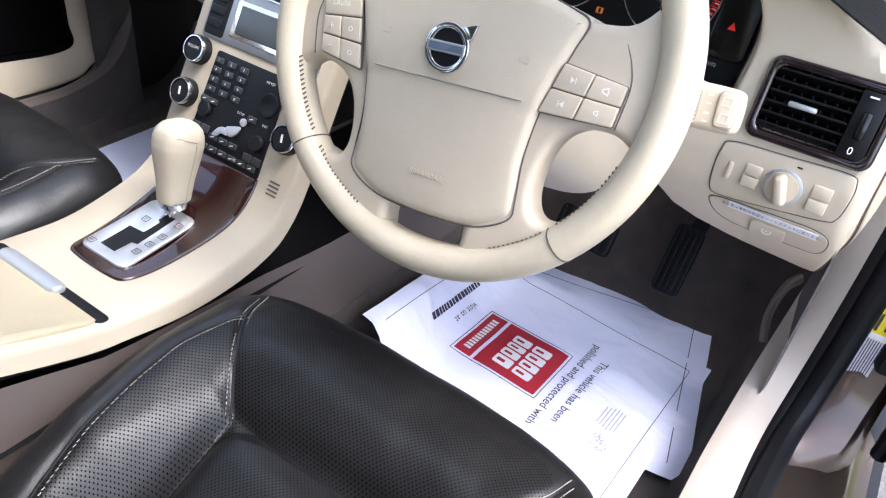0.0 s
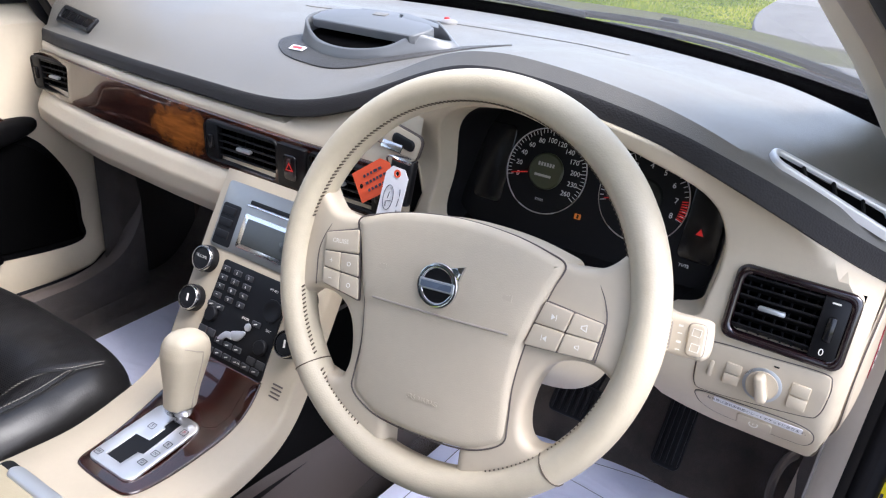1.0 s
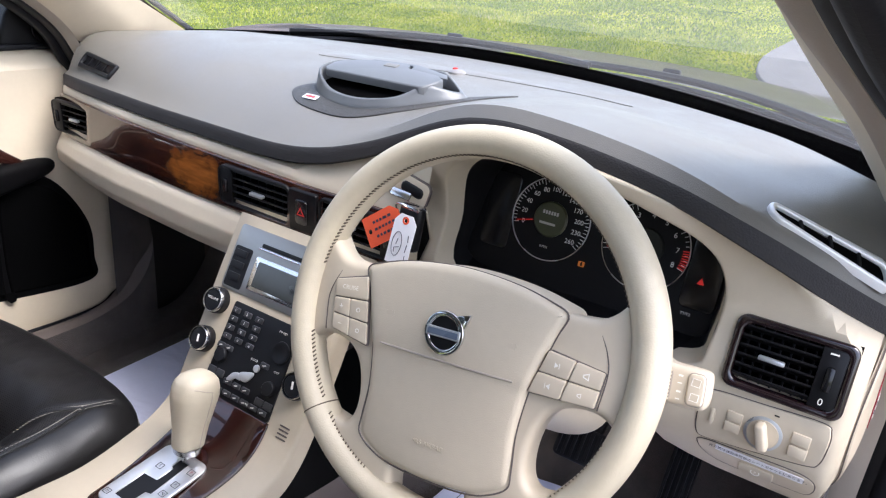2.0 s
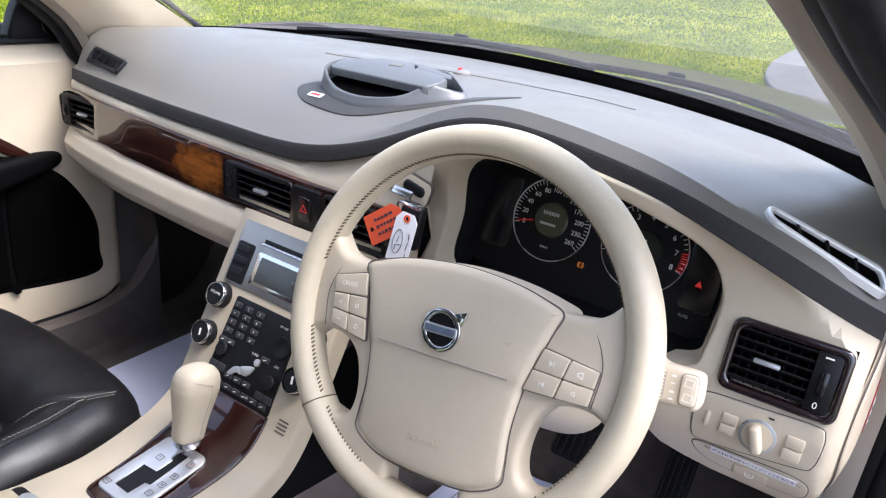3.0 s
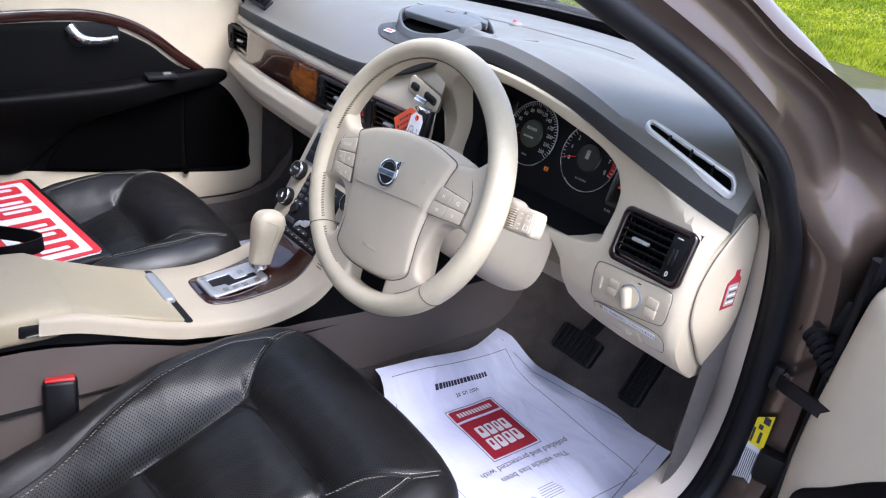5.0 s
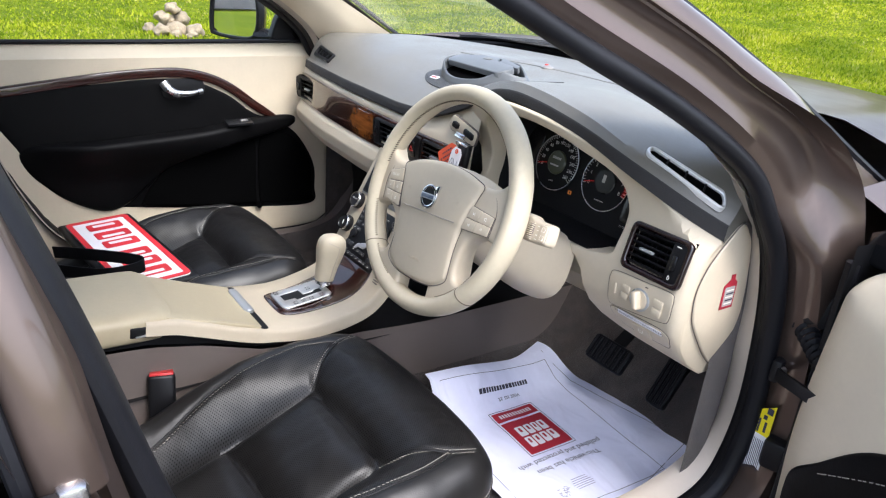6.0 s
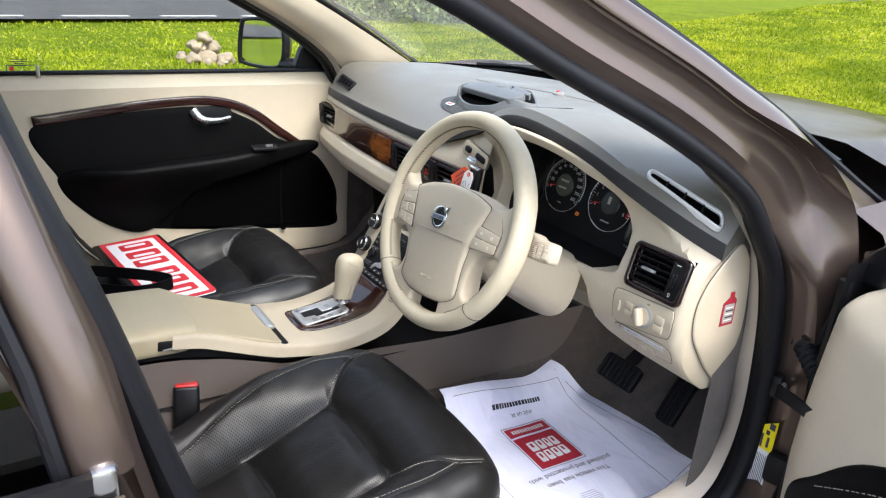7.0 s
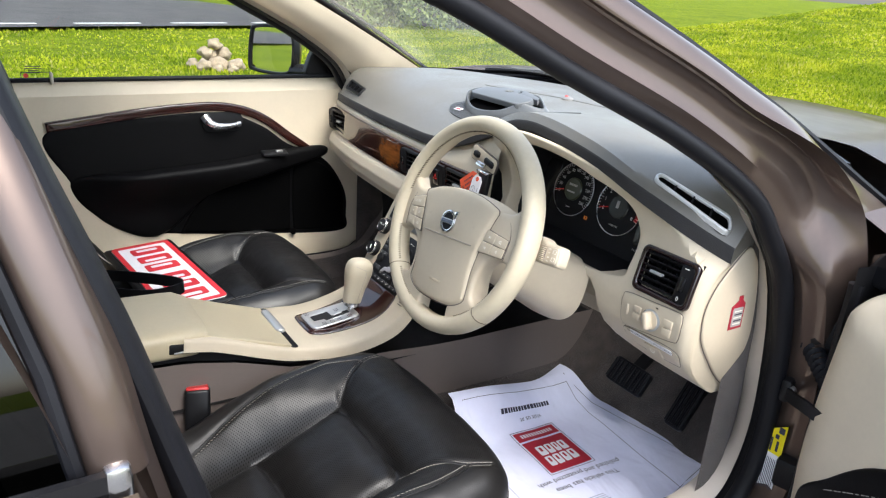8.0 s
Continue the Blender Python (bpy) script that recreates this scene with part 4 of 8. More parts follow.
def vent(m, w, h, rows, wheel, parent, frame_mat, border=0.006, depth=0.03):
    """An air vent in the xy plane of m: frame, louvres, vanes behind them, tab and, at one end, a thumbwheel strip."""
    strip = 0.024 if wheel else 0.0
    fr = panel(rrect(w, h, min(0.012, h * 0.2)), flat(m), [rrect(w - 2 * border, h - 2 * border, min(0.008, h * 0.14))], 0.02, 0.012, 0.0035, 4)
    v = part("air_vent", fr, frame_mat, parent, "air vent with black louvres")
    iw, ih = w - 2 * border - strip, h - 2 * border
    cx = -strip / 2 if wheel >= 0 else strip / 2
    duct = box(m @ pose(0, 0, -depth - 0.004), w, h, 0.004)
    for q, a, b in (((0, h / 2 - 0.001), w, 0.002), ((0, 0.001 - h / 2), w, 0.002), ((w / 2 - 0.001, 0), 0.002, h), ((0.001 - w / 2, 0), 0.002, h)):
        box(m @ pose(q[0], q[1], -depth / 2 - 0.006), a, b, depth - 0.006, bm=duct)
    # the shade inside the duct is put into its near-black colour
    part("duct", duct, RECESS_SHADE, v, "duct behind the louvres, blacked for its inner shade")
    for k in range(rows):
        y = -ih / 2 + ih * (k + 0.5) / rows
        bm = box(m @ pose(cx, y, -0.010, -24), iw, 0.0025, 0.015, 0.001, 1)
        part("louvre", bm, BLACK, v)
    for k in range(7):
        part("vane", box(m @ pose(cx - iw / 2 + iw * (k + 0.5) / 7, 0, -0.021), 0.0018, ih, 0.010), BLACK, v)
    tab = box(m @ pose(cx - 0.004, 0.0, -0.001), 0.026, 0.005, 0.008, 0.0015)
    part("vent_tab", tab, SILVER, v, "silver vent tab")
    if wheel:
        x = (iw + strip) / 2 - strip / 2 + cx if wheel > 0 else -(iw + strip) / 2 + strip / 2 + cx
        x = w / 2 - border - strip / 2 if wheel > 0 else -w / 2 + border + strip / 2
        part("thumbwheel_plate", box(m @ pose(x, 0, -0.006), strip, ih, 0.010, 0.001), BLACK, v)
        part("thumbwheel", box(m @ pose(x, 0.0, 0.0), 0.009, ih * 0.42, 0.008, 0.003), GLOSS_BLACK, v)
    return v


def make_vents():
    m = axes((0.6275, -0.021, 0.846), (1, 0.03, 0), (0, -1, 0.27))
    v = vent(m, 0.117, 0.080, 6, 1, dash, VENT_WOOD, 0.009)
    bm = letters("0", 0.010, m @ pose(0.0365, -0.024, 0.0005))
    part("vent_mark", bm, PALE_PRINT, v)
    bm = box(m @ pose(0.0365, 0.026, 0.0), 0.008, 0.0016, 0.001)
    part("vent_mark", bm, PALE_PRINT, v)
    for x0, x1, wheel in ((-0.170, -0.024, -1), (0.030, 0.165, 1), (-0.682, -0.560, -1)):
        c = (x0 + x1) / 2
        m = axes((c, face_y(c) - 0.0120, 0.8525), (x1 - x0, face_y(x1) - face_y(x0), 0), (0, -1, -0.05))
        vent(m, x1 - x0, 0.060, 5, wheel, dash, BLACK, 0.004)
    m = axes((0.003, face_y(0.003) - 0.0115, 0.8525), (1, 0, 0), (0, -1, -0.05))
    sw = part("hazard_plate", panel(rrect(0.050, 0.060, 0.003), flat(m), step=0.03, depth=0.008), BLACK, dash, "black plate with the hazard light switch")
    part("hazard_switch", panel(rrect(0.022, 0.036, 0.005), flat(m @ pose(0, 0, 0.003)), step=0.03, depth=0.003), GLOSS_BLACK, sw)
    tri = [(math.cos(radians(90 + 120 * k)), math.sin(radians(90 + 120 * k))) for k in range(3)]
    bm = panel([(0.008 * a, 0.008 * b) for a, b in tri], flat(m @ pose(0, 0, 0.0036)), [[(0.0055 * a, 0.0055 * b) for a, b in tri]], 0.05, 0.0005, 0)
    part("hazard_mark", bm, RED_GLOW, sw, "red triangle on the hazard switch")
    # slots at both ends of the upper moulding
    for x0, y0, x1, y1, s in ((0.572, -0.012, 0.684, 0.038, 1), (-0.634, 0.026, -0.519, 0.007, -1)):
        d = V((x1 - x0, y1 - y0, 0))
        L = (top_at(x1, y1)[0] - top_at(x0, y0)[0]).length
        d.normalize()
        w = V((-d.y, d.x, 0))
        k = (V((x1 - x0, y1 - y0, 0)).length) / L

        def put(a, b, h):
            q = V(((x0 + x1) / 2, (y0 + y1) / 2, 0)) + d * a * k + w * b
            p, n = top_at(q.x, q.y)
            return p + n * (h + 0.0065)
        if s > 0:
            fr = part("demister", panel(rrect(L + 0.008, 0.025, 0.012), put, [rrect(L - 0.003, 0.0145, 0.007)], 0.008, 0.010, 0.003), BRIGHT, dash, "silver framed window demister slot")
            # near-black sheet painted for the shade down the slot
            part("slot", panel(rrect(L + 0.002, 0.018, 0.008), lambda a, b, h: put(a, b, h - 0.0054), step=0.008, depth=0.003, r=0), RECESS_SHADE, fr)
        else:
            fr = part("demister", panel(rrect(L + 0.006, 0.021, 0.004), put, [rrect(L - 0.004, 0.011, 0.003)], 0.015, 0.008, 0.003), BLACK, dash, "black window demister slot")
            part("slot", panel(rrect(L, 0.016, 0.004), lambda a, b, h: put(a, b, h - 0.0034), step=0.02, depth=0.003, r=0), GLOSS_BLACK, fr)
        for j in (-1, 0, 1):
            part("slot_rib", panel(rrect(0.003, 0.012, 0.0005, 1, j * L / 4, 0), lambda a, b, h: put(a, b, h - 0.003), step=0.02, depth=0.003, r=0), BLACK, fr)


def right_y(x, z):
    """The driver's fascia."""
    base = line(z, [(0.60, 0.13), (0.63, 0.085), (0.66, 0.04), (0.69, 0.006), (0.715, -0.014), (0.74, -0.025), (0.78, -0.028), (0.82, -0.022), (0.86, -0.010), (0.89, -0.006), (0.93, -0.012), (1.02, -0.045)])
    hood = -0.030 * smooth(0.88, 0.98, z) * smooth(0.57, 0.46, x) * smooth(0.12, 0.24, x)
    turn = (0.083 + 0.16 * smooth(0.84, 0.91, z)) * smooth(0.684, 0.74, x)
    y, zb = brow(x)
    return base + hood + turn + (y - base - turn) * smooth(0.012, 0.0, zb - z) * smooth(0.58, 0.64, x)


def end_x(z):
    """Where the driver's fascia ends sideways."""
    return 0.699 - 0.012 * smooth(0.76, 0.62, z)


CUT = [(0.205, 0.812), (0.200, 0.88), (0.212, 0.945), (0.25, 0.982), (0.32, 0.996), (0.40, 0.992), (0.47, 0.976), (0.525, 0.945), (0.549, 0.90), (0.548, 0.84), (0.535, 0.812), (0.45, 0.800), (0.30, 0.800)]


def make_right_fascia():
    top = [(x, brow(x)[1] + 0.002) for x in np.linspace(0.13, 0.699, 30)]
    end = [(end_x(z), z) for z in (0.87, 0.84, 0.80, 0.76, 0.72, 0.69, 0.66, 0.632)]
    low = [(0.67, 0.629), (0.60, 0.648), (0.55, 0.668), (0.522, 0.688), (0.505, 0.71), (0.495, 0.74), (0.487, 0.765), (0.47, 0.783), (0.30, 0.785), (0.2, 0.785), (0.165, 0.79), (0.165, 0.80), (0.178, 0.85), (0.160, 0.895), (0.130, 0.93), (0.125, 0.95)]
    outer = top + end + low
    cut = [(p.x, p.y) for p in curve([(a, b, 0) for a, b in CUT], 70, True)]
    bm = panel(outer, lambda a, b, h: V((a, right_y(a, b) - h, b)), [cut, rrect(0.103, 0.068, 0.006, 4, 0.6275, 0.846)], 0.009, 0.012, 0.004)
    part("driver_fascia", bm, CREAM, dash, "cream fascia round the instruments")
    # the recess round the dials: cream lip, then black bezel
    def lip(u, v, a, b):
        i = u * len(cut)
        x, z = cut[int(i) % len(cut)]
        k = a + (b - a) * v
        cx, cz = 0.375, 0.895
        sx, sz = x + (cx - x) * 0.10 * k, z + (cz - z) * 0.10 * k
        return V((sx, right_y(x, z) * (1 - k) + 0.065 * k + 0.003, sz))
    part("instrument_hood", skin(lambda u, v: lip(u, v, 0, 0.35), 70, 4, True), CREAM, dash)
    part("instrument_bezel", skin(lambda u, v: lip(u, v, 0.35, 1.0), 70, 4, True), BLACK, dash, "black bezel round the dials")


def make_dials():
    m = axes((0.378, 0.058, 0.898), (1, 0, 0), (0, -1, 0.28))
    out = [(-0.165, -0.075), (-0.168, 0.03), (-0.12, 0.085), (0, 0.10), (0.1, 0.085), (0.16, 0.03), (0.165, -0.075), (0, -0.092)]
    pts = [(p.x, p.y) for p in curve([(a, b, 0) for a, b in out], 60, True)]
    back = part("dial_board", panel(pts, flat(m), step=0.05, depth=0.003), DIAL, dash, "black instrument board")
    def dial(cx, R, marks, start, sweep_deg, size, label):
        c = m @ pose(cx, 0.0, 0.002)
        d = part("dial", lathe([(0, 0), (R, 0), (R, -0.002)], c, 48), DIAL, dash, label)
        part("dial_ring", lathe([(R - 0.0012, 0.0), (R - 0.0012, 0.0012), (R, 0.0012), (R, 0.0)], c, 64), METAL, d, "thin silver ring")
        ticks, nums = bmesh.new(), bmesh.new()
        n = (len(marks) - 1) * 4
        for k in range(n + 1):
            a = radians(start - sweep_deg * k / n)
            long = 0.007 if k % 4 == 0 else 0.0045
            box(c @ pose((R - 0.002 - long / 2) * math.cos(a), (R - 0.002 - long / 2) * math.sin(a), 0.0008, 0, 0, math.degrees(a)), long, 0.0007, 0.0004, bm=ticks)
        for k, s in enumerate(marks):
            a = radians(start - sweep_deg * k / (len(marks) - 1))
            if s:
                letters(s, size, c @ pose((R - 0.0155) * math.cos(a), (R - 0.0155) * math.sin(a), 0.0008), nums)
        part("scale", ticks, DIAL_PRINT, d, smooth=0)
        part("numerals", nums, DIAL_PRINT, d, smooth=0)
        part("hub_screen", lathe([(0, 0.003), (0.021, 0.003), (0.023, 0.001), (0.023, 0)], c, 40), GREEN_SCREEN if cx < 0 else SCREEN_DARK, d, "round display in the middle of the dial")
        a = radians(start - 2)
        nd = box(c @ pose((R - 0.019) * math.cos(a), (R - 0.019) * math.sin(a), 0.0035, 0, 0, math.degrees(a)), 0.022, 0.0012, 0.001)
        part("needle", nd, RED_GLOW, d, "red needle")
        return c, d
    c, d = dial(-0.0625, 0.0535, ["0", "20", "40", "60", "80", "100", "120", "140", "170", "200", "230", "260"], 197, 230, 0.0085, "speedometer in km/h with white figures")
    part("unit", letters("KM/H", 0.0045, c @ pose(0, -0.036, 0.0008)), DIAL_PRINT, d, smooth=0)
    seg = bmesh.new()
    for k in range(6):
        box(c @ pose(-0.010 + 0.0038 * k, 0.008, 0.0035), 0.0026, 0.0045, 0.0003, bm=seg)
    box(c @ pose(-0.002, -0.006, 0.0035), 0.022, 0.003, 0.0003, bm=seg)
    part("readout", seg, GREY_PRINT, d, smooth=0)
    c, d = dial(0.0625, 0.0535, ["0", "1", "2", "3", "4", "5", "6", "7", "8"], 197, 215, 0.009, "rev counter with white figures and a red end")
    part("unit", letters("X1000R/MIN", 0.004, c @ pose(0, -0.036, 0.0008)), DIAL_PRINT, d, smooth=0)
    red = bmesh.new()
    for k in range(8):
        a = radians(197 - 215 * (7 + k / 7.5) / 8)
        box(c @ pose(0.0485 * math.cos(a), 0.0485 * math.sin(a), 0.001, 0, 0, math.degrees(a)), 0.008, 0.0011, 0.0005, bm=red)
    part("red_zone", red, RED_GLOW, d, "red end of the scale", smooth=0)
    car_mark = box(c @ pose(-0.002, 0.004, 0.0035), 0.007, 0.014, 0.0003, 0.0001, 1)
    part("readout", car_mark, GREY_PRINT, d)
    part("warning_lamp", panel(rrect(0.008, 0.0065, 0.001), flat(m @ pose(-0.008, -0.043, 0.003)), [rrect(0.003, 0.005, 0.0005)], 0.01, 0.001, 0), AMBER_GLOW, dash, "amber warning lamp")
    tri = [(math.cos(radians(90 + 120 * k)), math.sin(radians(90 + 120 * k))) for k in range(3)]
    part("warning_lamp", panel([(0.005 * a, 0.005 * b) for a, b in tri], flat(m @ pose(0.135, -0.022, 0.003)), step=0.05, depth=0.001, r=0), RED_GLOW, dash, "red warning lamp")
    part("dial_print", letters("T1/T2", 0.0048, m @ pose(0.128, -0.062, 0.002)), DIAL_PRINT, dash, smooth=0)
    # side plates of the board
    for s, x in ((-1, -0.135), (1, 0.137)):
        part("side_plate", panel(rrect(0.042, 0.10, 0.008, 4, x, -0.005), flat(m @ pose(0, 0, 0.0015)), step=0.05, depth=0.004), GLOSS_BLACK, dash)
    # black shelf between dials and column
    def shelf(u, v):
        x = 0.200 + 0.345 * u
        return V((x, -0.022 + 0.085 * v, 0.803 + 0.020 * v))
    part("column_shelf", skin(shelf, 20, 8), BLACK, dash, "black shelf behind the steering column")


SCREEN_DARK = surface("dark_screen", (0.02, 0.022, 0.02), 0.25)


def make_light_panel():
    def put(a, b, h):
        return V((a, right_y(min(a, 0.67), b) - 0.0022 - h, b))
    pts = [(0.566, 0.794), (0.62, 0.798), (0.673, 0.801), (0.682, 0.794), (0.683, 0.776), (0.680, 0.756), (0.670, 0.749), (0.62, 0.741), (0.570, 0.734), (0.560, 0.740), (0.557, 0.760), (0.558, 0.784)]
    pts = [(p.x, p.y) for p in curve([(a, b, 0) for a, b in pts], 60, True)]
    pl = part("light_panel", panel(pts, put, step=0.012, depth=0.004, r=0.001), CREAM_SMOOTH, dash, "cream headlamp switch panel")
    part("panel_gap", tube([put(a, b, -0.0015) for a, b in shifted(pts, -0.0008 if area(pts) > 0 else 0.0008)], 0.0006, 5, True), TAUPE, pl)
    m = axes(put(0.624, 0.768, 0.0), (1, 0, 0), (0, -1, 0.08))
    kn = part("headlamp_knob", lathe([(0.019, 0.0), (0.019, 0.002), (0.0165, 0.003), (0.016, 0.003)], m, 40), SILVER, pl, "silver ringed headlamp knob")
    part("knob_face", lathe([(0, 0.004), (0.0155, 0.004), (0.0162, 0.002)], m, 40), CREAM_SMOOTH, kn)
    part("knob_grip", box(m @ pose(0, 0, 0.010, 0, 0, 18), 0.011, 0.030, 0.016, 0.004, 3), CREAM_SMOOTH, kn)
    m2 = axes(put(0.572, 0.766, 0), (1, 0, 0), (0, -1, 0.08))
    part("dimmer_wheel", box(m2, 0.005, 0.019, 0.006, 0.002), CREAM_SMOOTH, pl)
    m3 = axes(put(0.594, 0.768, 0.001), (1, 0, 0), (0, -1, 0.08))
    for k in (-1, 1):
        part("fog_button", box(m3 @ pose(0, 0.0062 * k, 0), 0.016, 0.0118, 0.004, 0.0015), CREAM_SMOOTH, pl)
    m4 = axes(put(0.659, 0.769, 0.001), (1, 0, 0), (0, -1, 0.08))
    for k in (-1, 1):
        part("button", box(m4 @ pose(0, 0.0072 * k, 0), 0.018, 0.0135, 0.004, 0.0015), CREAM_SMOOTH, pl)
    part("panel_mark", box(axes(put(0.632, 0.7925, 0.0006), (1, 0, 0), (0, -1, 0)), 0.005, 0.0016, 0.0005), BLACK, pl)
    # the panel below with the parking brake button and a paper label
    def low(a, b, h):
        return V((a, right_y(min(a, 0.67), b) - 0.002 - h, b))
    pts = [(0.566, 0.7285), (0.61, 0.732), (0.655, 0.7345), (0.676, 0.732), (0.684, 0.722), (0.680, 0.704), (0.665, 0.699), (0.60, 0.697), (0.577, 0.703), (0.566, 0.716)]
    pts = [(p.x, p.y) for p in curve([(a, b, 0) for a, b in pts], 50, True)]
    lp = part("brake_panel", panel(pts, low, step=0.012, depth=0.004, r=0.001), CREAM_SMOOTH, dash, "cream panel with the parking brake button")
    part("panel_gap", tube([low(a, b, -0.0015) for a, b in shifted(pts, -0.0008 if area(pts) > 0 else 0.0008)], 0.0006, 5, True), TAUPE, lp)
    b1 = part("brake_button", panel(rrect(0.036, 0.022, 0.004, 4, 0.627, 0.708), lambda a, b, h: low(a, b, h + 0.003), step=0.01, depth=0.004, r=0.0015), CREAM_SMOOTH, lp)
    m5 = axes(low(0.627, 0.709, 0.0035), (1, 0, 0), (0, -1, -0.35))
    mark = panel(disc(0.005, 16), flat(m5), [disc(0.0038, 16)], 0.05, 0.0003, 0)
    letters("P", 0.005, m5, mark)
    part("brake_mark", mark, PALE_PRINT, b1, smooth=0)
    lab = part("paper_label", panel(rrect(0.090, 0.0085, 0.001, 2, 0.628, 0.7285), lambda a, b, h: low(a, b, h + 0.0036), step=0.01, depth=0.0012, r=0), WHITE, lp, "white paper label with black writing")
    m6 = axes(low(0.628, 0.7285, 0.0042), (1, 0, 0), (0, -1, -0.28))
    part("label_words", letters("発炎筒は運転席前部のシートポケットにあります。", 0.0045, m6), INK, lab, smooth=0)


def make_end_cap():
    """The cream cover at the dashboard's end, with a sticker."""
    def put(a, b, h):
        # a runs forward along the end, b is the height
        bulge = 0.010 * (1 - ((b - 0.78) / 0.14) ** 2) * smooth(0.15, 0.07, a) * smooth(-0.02, 0.05, a)
        return V((end_x(b) + 0.004 * smooth(0.0, 0.12, a) + bulge + h, a, b))
    pts = [(0.077, 0.909), (0.096, 0.891), (0.106, 0.872), (0.119, 0.819), (0.128, 0.765), (0.129, 0.722), (0.122, 0.68), (0.108, 0.656), (0.093, 0.656), (0.060, 0.684), (0.034, 0.713), (0.008, 0.751), (0.0, 0.784), (0.001, 0.814), (0.010, 0.842), (0.022, 0.862), (0.042, 0.884)]
    pts = [(p.x, p.y) for p in curve([(a, b, 0) for a, b in pts], 60, True)]
    cap = part("end_cover", panel(pts, lambda a, b, h: put(a, b, h + 0.002), step=0.012, depth=0.012, r=0.003), CREAM_SMOOTH, dash, "cream fuse box cover with a red sticker")
    def wall(u, v):
        z = 0.632 + 0.252 * v
        a0 = right_y(end_x(z), z) + 0.001
        return put(a0 + (0.17 - a0) * u, z, -0.002 - 0.006 * smooth(0.6, 1, u))
    part("end_wall", skin(wall, 20, 16), CREAM, dash)
    part("cover_gap", tube([put(a, b, 0.0) for a, b in shifted(pts, -0.0012 if area(pts) > 0 else 0.0012)], 0.0008, 5, True, (1, 0, 0)), TAUPE, cap)
    st = [(-0.5, -0.5), (0.5, -0.5), (0.5, 0.25), (0.25, 0.36), (0.25, 0.5), (-0.05, 0.5), (-0.05, 0.36), (-0.5, 0.2)]
    pts2 = [(0.066 + 0.032 * a, 0.802 + 0.058 * b) for a, b in st]
    s = part("oil_sticker", panel(pts2, lambda a, b, h: put(a, b, h + 0.0032), step=0.008, depth=0.0006, r=0), RED_PRINT, cap, "red sticker shaped like an oil can")
    part("sticker_field", panel(rrect(0.024, 0.033, 0.002, 2, 0.066, 0.7945), lambda a, b, h: put(a, b, h + 0.0037), step=0.006, depth=0.0004, r=0), GREY_PRINT, s)
    for k in range(5):
        part("sticker_bar", panel(rrect(0.018, 0.0022, 0.0004, 1, 0.066 + 0.001 * (k % 2), 0.783 + 0.0055 * k), lambda a, b, h: put(a, b, h + 0.0042), step=0.006, depth=0.0004, r=0), INK if k % 2 else PALE_PRINT, s)


LAMP_GREY = surface("grey_lamp_plastic", (0.22, 0.21, 0.20), 0.35)


def make_top_things():
    # flush pad at the screen and the alarm lamp on it
    pad = [(-0.27, -0.075), (-0.235, -0.012), (0.0, 0.045), (0.25, 0.0), (0.275, -0.012), (0.15, 0.012), (-0.03, -0.004), (-0.15, -0.04)]
    def put(a, b, h):
        p, n = top_at(0.03 + a, 0.30 + b)
        return p + n * (h + 0.0012)
    pts = [(p.x, p.y) for p in curve([(a, b, 0) for a, b in pad], 80, True)]
    part("screen_vent_pad", panel(pts, put, step=0.03, depth=0.002, r=0.0005), DASH, dash)
    lamp = part("alarm_lamp", lathe([(0.015, 0), (0.0145, 0.003), (0.010, 0.006), (0, 0.0075)], on_top(0.004, 0.297), 28), LAMP_GREY, dash, "small pale alarm lamp with a red lens")
    part("lamp_lens", lathe([(0.005, 0.006), (0.004, 0.009), (0, 0.010)], on_top(0.000, 0.297), 16), RED, lamp)
    # speaker plate and the flip-up screen's housing in the middle
    def plate(a, b, h):
        p, n = top_at(a, b)
        return p + n * (h + 0.002)
    pts = [(-0.137, 0.060), (-0.105, 0.030), (-0.05, 0.018), (0.015, 0.014), (0.07, 0.032), (0.12, 0.070), (0.155, 0.122), (0.188, 0.172), (0.150, 0.150), (0.09, 0.11), (-0.06, 0.10), (-0.11, 0.092)]
    pts = [(p.x, p.y) for p in curve([(a, b, 0) for a, b in pts], 90, True)]
    sp = part("speaker_plate", panel(pts, plate, step=0.012, depth=0.004, r=0.001), SPEAKER_MESH, dash, "charcoal speaker grille plate")
    part("speaker_badge", panel(rrect(0.026, 0.011, 0.001, 2, -0.088, 0.044), lambda a, b, h: plate(a, b, h + 0.002), step=0.02, depth=0.001, r=0.0003), WHITE, sp, "small white and red badge")
    part("badge_mark", panel(rrect(0.018, 0.005, 0.001, 2, -0.088, 0.044), lambda a, b, h: plate(a, b, h + 0.0026), step=0.02, depth=0.0005, r=0), RED, sp)


